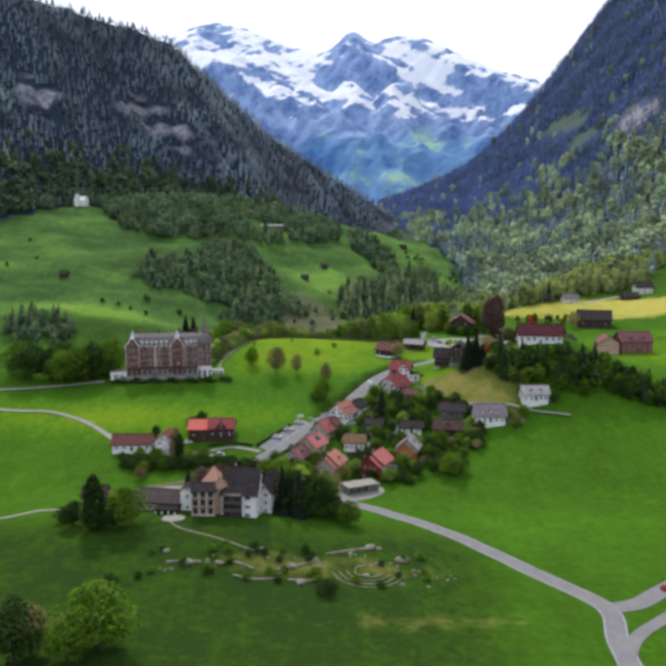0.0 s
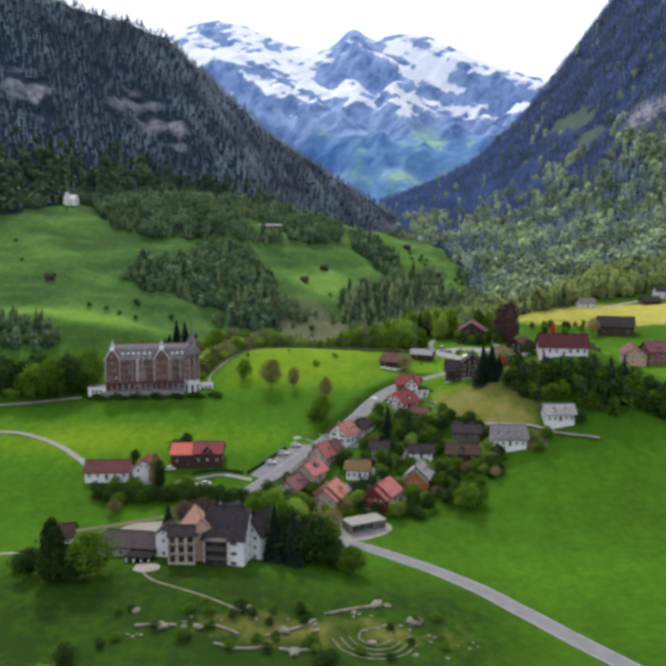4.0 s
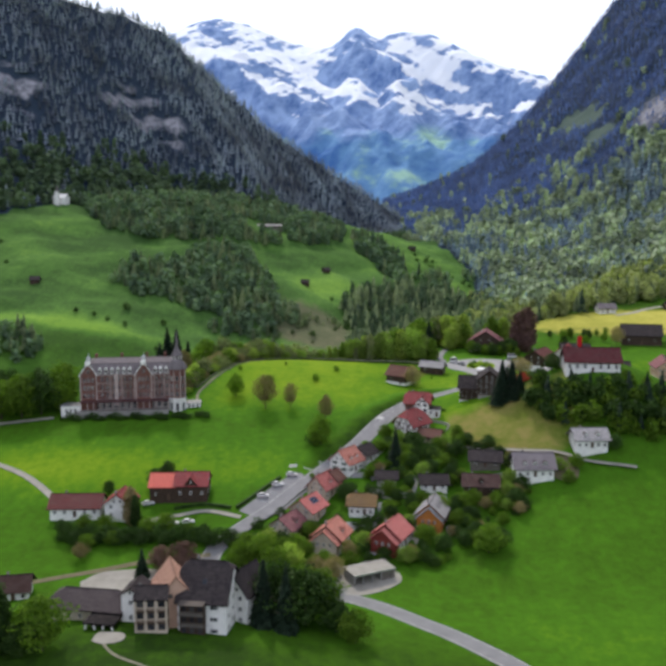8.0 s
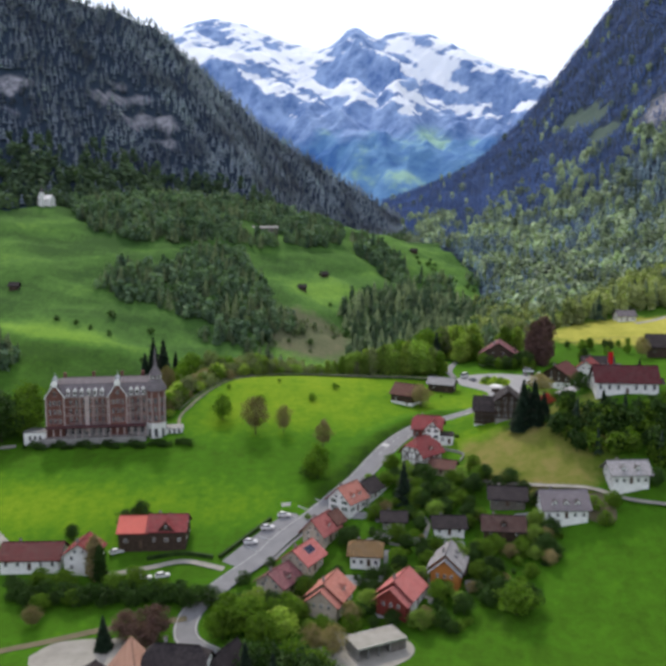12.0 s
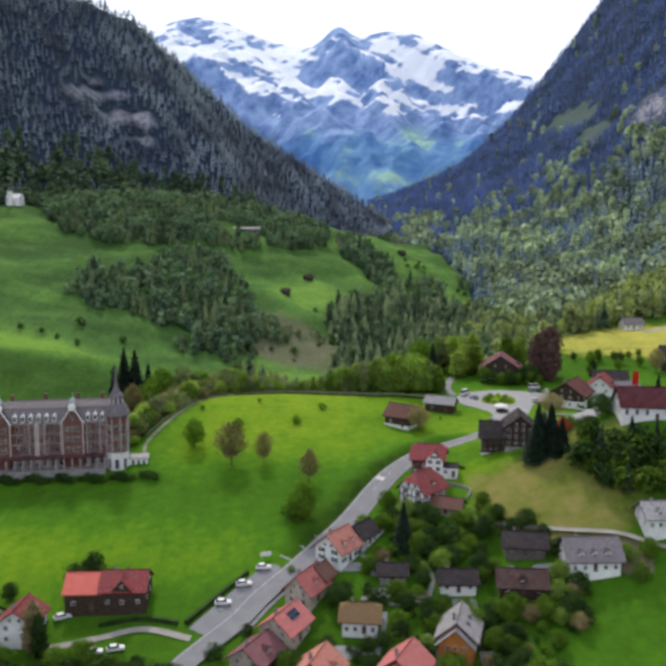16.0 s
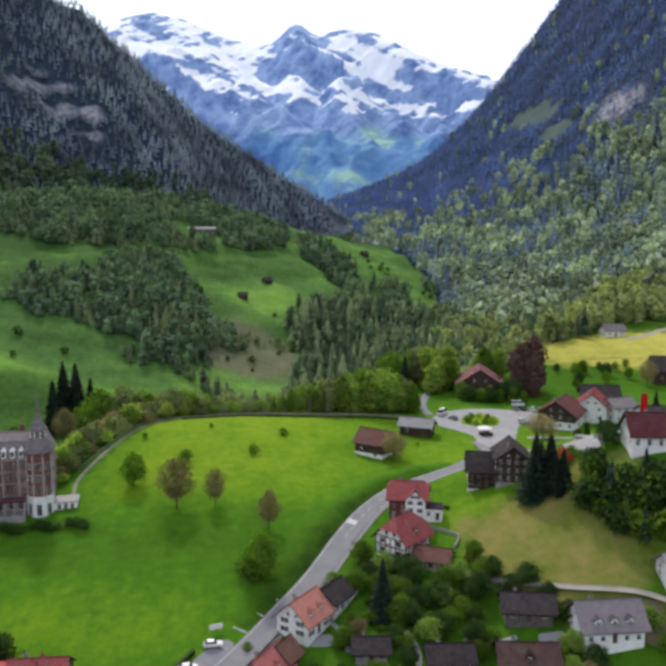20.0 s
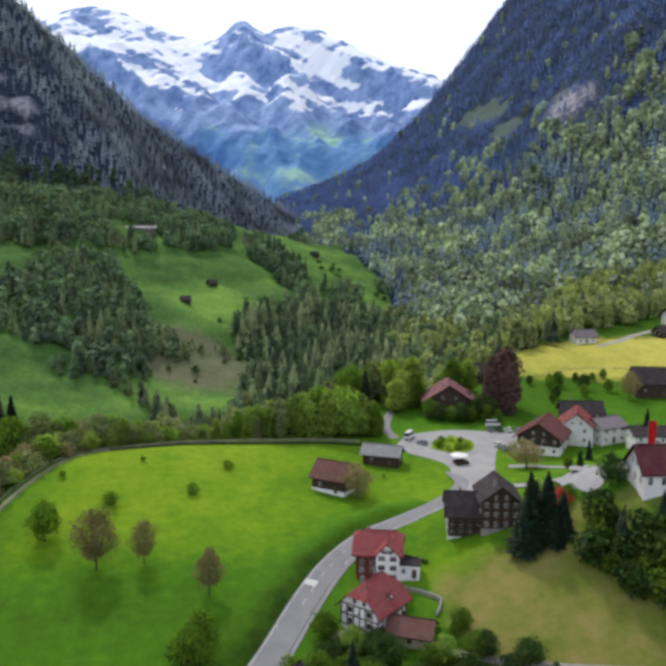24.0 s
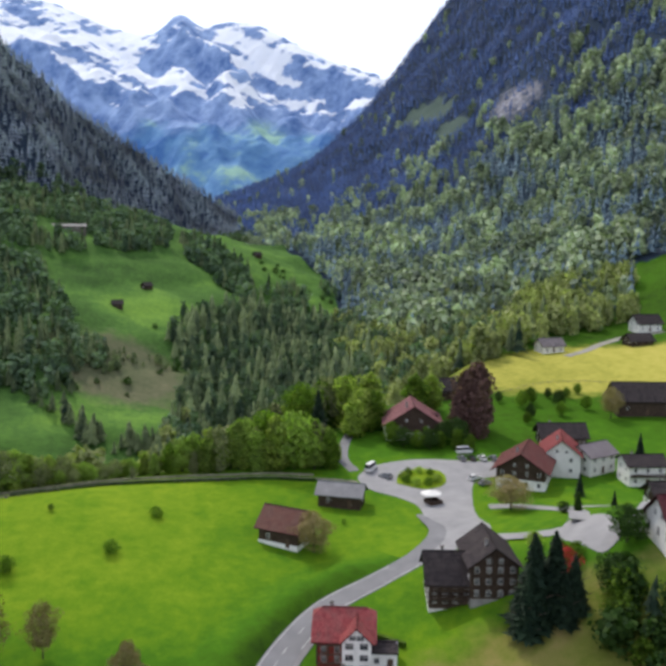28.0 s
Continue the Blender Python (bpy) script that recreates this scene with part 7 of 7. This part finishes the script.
wall_run("garden_wall", [(10, 372), (16, 368), (24, 369)], 0.8, 0.3, STONE, "grey terrace wall between gardens", step=2)
wall_run("hedge", [(-38, 361.5), (-35.5, 365), (-29.5, 373.5), (-24, 381)], 1.1, 0.9, LEAF_DARK, "clipped dark hedge along the parking strip", "hedge", step=2, parts="hedge_section")
wall_run("hedge", [(-40, 361.5), (-50, 363), (-60, 361)], 1.0, 1.0, LEAF_DARK, "dark hedge along the barn drive", "hedge", step=2, parts="hedge_section")
wall_run("hedge", [(38, 437), (41, 434), (44, 431)], 0.9, 0.8, LEAF, "low hedge at the lawn edge", "hedge", step=2, parts="hedge_section")


def fence(pts, label, gap=2.4, high=1.0, mat=TIMBER_GREY):
    line = curve_points(pts, gap)
    ob = thing("fence", label, "fence", pose(float(line[0][0]), float(line[0][1]), h1(*line[0])))
    inv = ob.matrix_basis.inverted()
    bm = bmesh.new()
    box(bm, -0.07, 0.07, -0.07, 0.07, -0.3, high)
    me = bpy.data.meshes.new("post")
    bm.to_mesh(me)
    bm.free()
    me.materials.append(mat)
    for q in line:
        piece("post", me, ob, inv @ Matrix.Translation((q[0], q[1], h1(*q))))
    for z in (0.45, 0.9):
        for a, b in zip(line, line[1:]):
            bm = bmesh.new()
            tube(bm, inv @ Vector((a[0], a[1], h1(*a) + z)), inv @ Vector((b[0], b[1], h1(*b) + z)), 0.045, 0.045, 5)
            part("rail", bm, mat, ob)


fence([(-66, 462), (-59, 484), (-50, 501), (-33, 510.5), (-8, 520), (22, 523.5)], "weathered timber fence beside the terrace path", 3.0)
fence([(128, 600), (160, 612), (190, 604), (215, 590)], "timber fence round the yellow meadow", 4.0)


# stones on the rough bank
def stone(x, y, s, mat=None):
    r = random.Random(int(x * 91 + y * 17))
    bm = bmesh.new()
    bmesh.ops.create_icosphere(bm, subdivisions=1, radius=1)
    for v in bm.verts:
        v.co *= 0.75 + 0.5 * r.random()
        v.co = Vector((v.co.x * s, v.co.y * s * 0.8, v.co.z * s * 0.45))
    ob = part("boulder", bm, mat or MOSSY, m=pose(x, y, h1(x, y) + 0.1 * s, 0, 0, r.random() * 360))
    tagged(ob, "pale weathered boulder lying in the rough grass", "stone", "stones on the bank")


rs = random.Random(5)
for k in range(46):
    u = rs.random()
    stone(-60 + 92 * u + 5 * rs.random(), 240 + 17 * math.sin(u * 3.1) * (0.4 + 0.6 * rs.random()) + 4 * rs.random(), 0.35 + 0.8 * rs.random() ** 2)
for sx, sy, ss in ((20, 254, 2.6), (10, 262, 2.4), (-48, 246, 2.4), (-38, 246, 1.8), (-12, 238, 2.3), (-15, 247, 2.0), (-56, 252, 1.6), (19, 238, 1.1), (27, 237, 0.9), (8, 243, 1.4), (13, 262, 1.5)):
    stone(sx, sy, ss)
for k in range(40):
    u = rs.random()
    tree(-62 + 90 * u, 236 + 20 * rs.random(), 1.2 + 1.6 * rs.random(), "bush", LEAF_DARK if k % 2 else LEAF, 1.3, "low scrub bush on the rough bank", group="bank scrub")


# the grass bank that drops from the meadow to the road
i0v, i1v = (int(np.argmin(np.hypot(main_line[:, 0] - a, main_line[:, 1] - b))) for a, b in ((-9, 386), (54, 462)))
tang = np.gradient(main_line, axis=0)
tang /= np.linalg.norm(tang, axis=1)[:, None]
bm = bmesh.new()
prev = None
for i in range(i0v, i1v + 1):
    u = (i - i0v) / (i1v - i0v)
    rise = min(1, 6 * u, 8 * (1 - u)) * (1.0 + 0.25 * math.sin(i * 0.9))
    nx, ny = tang[i][1], -tang[i][0]
    row = []
    for o, lift in ((-3.3, 0.02), (-4.2, 0.5), (-5.6, 1.25), (-7.2, 1.6), (-9.4, 1.35), (-12.5, 0.6), (-17, -0.15)):
        q = main_line[i] + np.array([nx, ny]) * o
        row.append(bm.verts.new((q[0], q[1], h1(*q) + lift * rise + 0.06 * (o > -15))))
    if prev:
        for k in range(6):
            bm.faces.new((prev[k], row[k], row[k + 1], prev[k + 1])).smooth = True
    prev = row
bmesh.ops.recalc_face_normals(bm, faces=bm.faces)
for f in bm.faces:
    if f.normal.z < 0:
        f.normal_flip()
bank = part("embankment", bm, MEADOW)
# the bank's shade put into its grass tone, darkest beside the road
tint = bank.data.color_attributes.new("zone", "FLOAT_COLOR", "POINT")
for k, v in enumerate(bank.data.vertices):
    tint.data[k].color = (0, 0, 0, max(0.03, float(grass_light(v.co.x, v.co.y)) - (0.3, 0.32, 0.3, 0.22, 0.12, 0.04, 0.0)[k % 7]))
tagged(bank, "grassy bank beside the village road", "embankment", kind="structure")


wall_run("hedge", [(-42, 509), (-33, 511.8), (-8, 520.3), (24, 523.8), (42, 520)], 0.8, 0.7, LEAF_DARK, "low dark hedge along the terrace path", "hedge", step=3, parts="hedge_section")


# vehicles
def paint(name, col):
    m, nt, bsdf = material(name, 0.25, 0.0, 0.5)
    dirt = noise_node(nt, 3.0, 3, vec=place_vec(nt, obj=True))
    nt.links.new(ramp(nt, dirt, [(0.35, tuple(c * 0.82 for c in col)), (0.65, col)]), bsdf.inputs["Base Color"])
    return m


CAR_PAINT = {"white": paint("white_paint", (0.75, 0.75, 0.75)), "grey": paint("grey_paint", (0.22, 0.23, 0.25)), "red": paint("red_paint", (0.42, 0.03, 0.03)), "blue": paint("blue_paint", (0.05, 0.09, 0.22)), "black": paint("black_paint", (0.02, 0.02, 0.022))}
RUBBER = mottled("rubber", (0.02, 0.02, 0.02), (0.035, 0.035, 0.035), 4, 0.9, bump=0)
LAMP_RED = mottled("tail_lamp", (0.25, 0.01, 0.01), (0.35, 0.02, 0.02), 4, 0.3, bump=0)
LAMP_CLEAR = mottled("head_lamp", (0.6, 0.6, 0.58), (0.75, 0.75, 0.72), 4, 0.2, bump=0)


def car(x, y, turn, colour, label, L=4.3, H=1.48, van=False, name="car"):
    ob = thing(name, label, name, pose(x, y, h1(x, y) + 0.16, 0, 0, turn), "parked cars" if name == "car" else "")
    h = L / 2
    W = 0.88 if not van else 1.0
    body = [(-h, 0.35), (-h + 0.1, 0.22), (h - 0.12, 0.22), (h, 0.38), (h - 0.02, 0.72), (h - 0.25, 0.84), (h * 0.42, 0.95), (-h + 0.1, 0.98), (-h, 0.8)]
    top = [(h * 0.42, 0.95), (h * 0.12, H - 0.06), (-h * 0.05, H), (-h * 0.62, H - 0.05), (-h + 0.22, 0.98)]
    if van:
        body = [(-h, 0.35), (-h + 0.1, 0.25), (h - 0.12, 0.25), (h, 0.4), (h - 0.05, 1.0), (h - 0.6, 1.25), (-h, 1.25)]
        top = [(h - 0.6, 1.25), (h - 1.15, H - 0.1), (h - 1.5, H), (-h + 0.15, H), (-h, 1.25)]
    bm = bmesh.new()
    prism(bm, body, -W, W)
    bmesh.ops.bevel(bm, geom=[e for e in bm.edges if abs(e.verts[0].co.y - e.verts[1].co.y) < 0.01], offset=0.07, segments=2, affect="EDGES")
    bmesh.ops.recalc_face_normals(bm, faces=bm.faces)
    part("body", bm, CAR_PAINT[colour], ob)
    bm = bmesh.new()
    prism(bm, top, -W * 0.88, W * 0.88)
    bmesh.ops.recalc_face_normals(bm, faces=bm.faces)
    for v in bm.verts:
        if v.co.z > 1.1:
            v.co.y *= 0.86
    part("glasshouse", bm, PANE, ob, "dark glazed cabin")
    bm = bmesh.new()
    xs2 = [p2 for p2 in top[1:4]]
    box(bm, xs2[-1][0], xs2[0][0], -W * 0.77, W * 0.77, H - 0.06, H + 0.02)
    part("roof_panel", bm, CAR_PAINT[colour], ob)
    for sx in (-h * 0.62, h * 0.62):
        for sy in (-1, 1):
            bm = bmesh.new()
            tube(bm, (sx, sy * (W - 0.2), 0.16), (sx, sy * (W + 0.02), 0.16), 0.32, 0.32, 14)
            wh = part("wheel", bm, RUBBER, ob)
            bm = bmesh.new()
            tube(bm, (sx, sy * (W + 0.02), 0.16), (sx, sy * (W + 0.03), 0.16), 0.19, 0.17, 10)
            part("rim", bm, METAL, wh)
    for sy in (-1, 1):
        bm = bmesh.new()
        box(bm, h - 0.12, h + 0.01, sy * W * 0.72 - 0.17, sy * W * 0.72 + 0.17, 0.58, 0.72)
        part("headlight", bm, LAMP_CLEAR, ob)
        bm = bmesh.new()
        box(bm, -h - 0.01, -h + 0.1, sy * W * 0.78 - 0.12, sy * W * 0.78 + 0.12, 0.62, 0.8)
        part("tail_light", bm, LAMP_RED, ob)


for cx, cy, ct, cc, cl in ((-29.3, 368.8, 8, "white", "white car parked on the roadside strip"), (-24.6, 376, 10, "white", "white estate car on the parking strip"), (-19.8, 383, 6, "white", "white car at the strip's upper end"),
                           (91, 530, 95, "grey", "grey car parked along the square"), (94.2, 529.6, 92, "black", "black car parked along the square"), (97.6, 529, 94, "white", "white car parked along the square"), (101, 528.4, 90, "grey", "silver-grey car by the square wall"), (89, 513, 20, "white", "white car before the inn"), (90.5, 508.5, 18, "grey", "dark car before the inn"),
                           (63, 519, 130, "grey", "grey car by the planted island"), (-70, 364, 30, "white", "white car by the red-roofed barn"), (-58.5, 351.5, 10, "white", "white car on the garden drive"), (-53.5, 352.5, 20, "white", "white car under garden trees"), (99, 236.5, 35, "red", "red car driving off the fork"),
                           (-2.5, 322, 30, "grey", "grey car beside the carport"), (93, 432.5, 60, "white", "white car before the hall")):
    car(cx, cy, ct, cc, cl)
car(60, 525.5, 55, "white", "white delivery van on the square", 6.2, 2.5, True, "van")
car(94, 536, 0, "white", "white van behind the parked cars", 5.2, 2.2, True, "van")


# the planted island and parasol on the square
sheet("island", [(65, 514), (68, 521), (75, 524), (81, 520), (79, 511), (72, 508)], MEADOW, "kerbed green island in the square", "island", 0.3, 1.5)
for k in range(9):
    a = k * 0.7
    tree(73 + 5.2 * math.cos(a), 516 + 5 * math.sin(a), 2.0 + 0.8 * abs(math.sin(k * 3)), "bush", LEAF if k % 2 else LEAF_YELLOW, 1.2, "green shrub on the square's island", group="island shrubs")
par = thing("parasol", "large cream parasol standing on the village square", "parasol", pose(70.5, 498, h1(70.5, 498) + 0.1))
bm = bmesh.new()
tube(bm, (0, 0, -0.2), (0, 0, 3.2), 0.06, 0.05, 8)
part("pole", bm, METAL, par)
bm = bmesh.new()
lathe(bm, [(3.0, 2.55), (2.9, 2.7), (1.6, 3.05), (0.2, 3.5)], 8)
part("canopy", bm, FRAME_WHITE, par)
bm = bmesh.new()
box(bm, -0.5, 0.5, -0.5, 0.5, -0.2, 0.08)
part("foot", bm, STONE, par)
bar = thing("counter", "dark square bar counter under the parasol", "counter", pose(70.9, 497.2, h1(70.9, 497.2) + 0.1, 0, 0, 12))
for q, (a0, a1, b0, b1) in enumerate(((-1.9, 1.9, -1.9, -1.4), (-1.9, 1.9, 1.4, 1.9), (-1.9, -1.4, -1.4, 1.4), (1.4, 1.9, -1.4, 1.4))):
    bm = bmesh.new()
    box(bm, a0, a1, b0, b1, -0.3, 1.05)
    part("panel", bm, TIMBER, bar)

# sign board by the parking strip
sg = thing("sign_board", "white information board on two posts", "sign", pose(-19.5, 387.5, h1(-19.5, 387.5), 0, 0, 20))
bm = bmesh.new()
box(bm, -1.6, 1.6, -0.05, 0.05, 1.0, 2.2)
part("board", bm, FRAME_WHITE, sg)
for q in (-1.4, 1.4):
    bm = bmesh.new()
    tube(bm, (q, 0.08, -0.4), (q, 0.08, 2.2), 0.05, 0.05, 8)
    part("post", bm, METAL, sg)

# long red banner on its pole before the hall
flag = thing("flag", "long red banner hanging from a tall pole", "flag", pose(101, 435, h1(101, 435)))
bm = bmesh.new()
tube(bm, (0, 0, -0.5), (0, 0, 11.5), 0.09, 0.05, 8)
part("pole", bm, METAL, flag)
bm = bmesh.new()
rows = [[bm.verts.new((0.1 + 1.9 * u / 5, 0.22 * math.sin(u * 1.7 + 0.35 * w), 3.4 + 7.6 * w / 10)) for u in range(6)] for w in range(11)]
for a, b in zip(rows, rows[1:]):
    for k in range(5):
        bm.faces.new((a[k], a[k + 1], b[k + 1], b[k]))
bmesh.ops.solidify(bm, geom=bm.faces[:], thickness=0.03)
part("cloth", bm, mottled("red_cloth", (0.42, 0.015, 0.02), (0.58, 0.03, 0.035), 0.7, 0.8), flag)
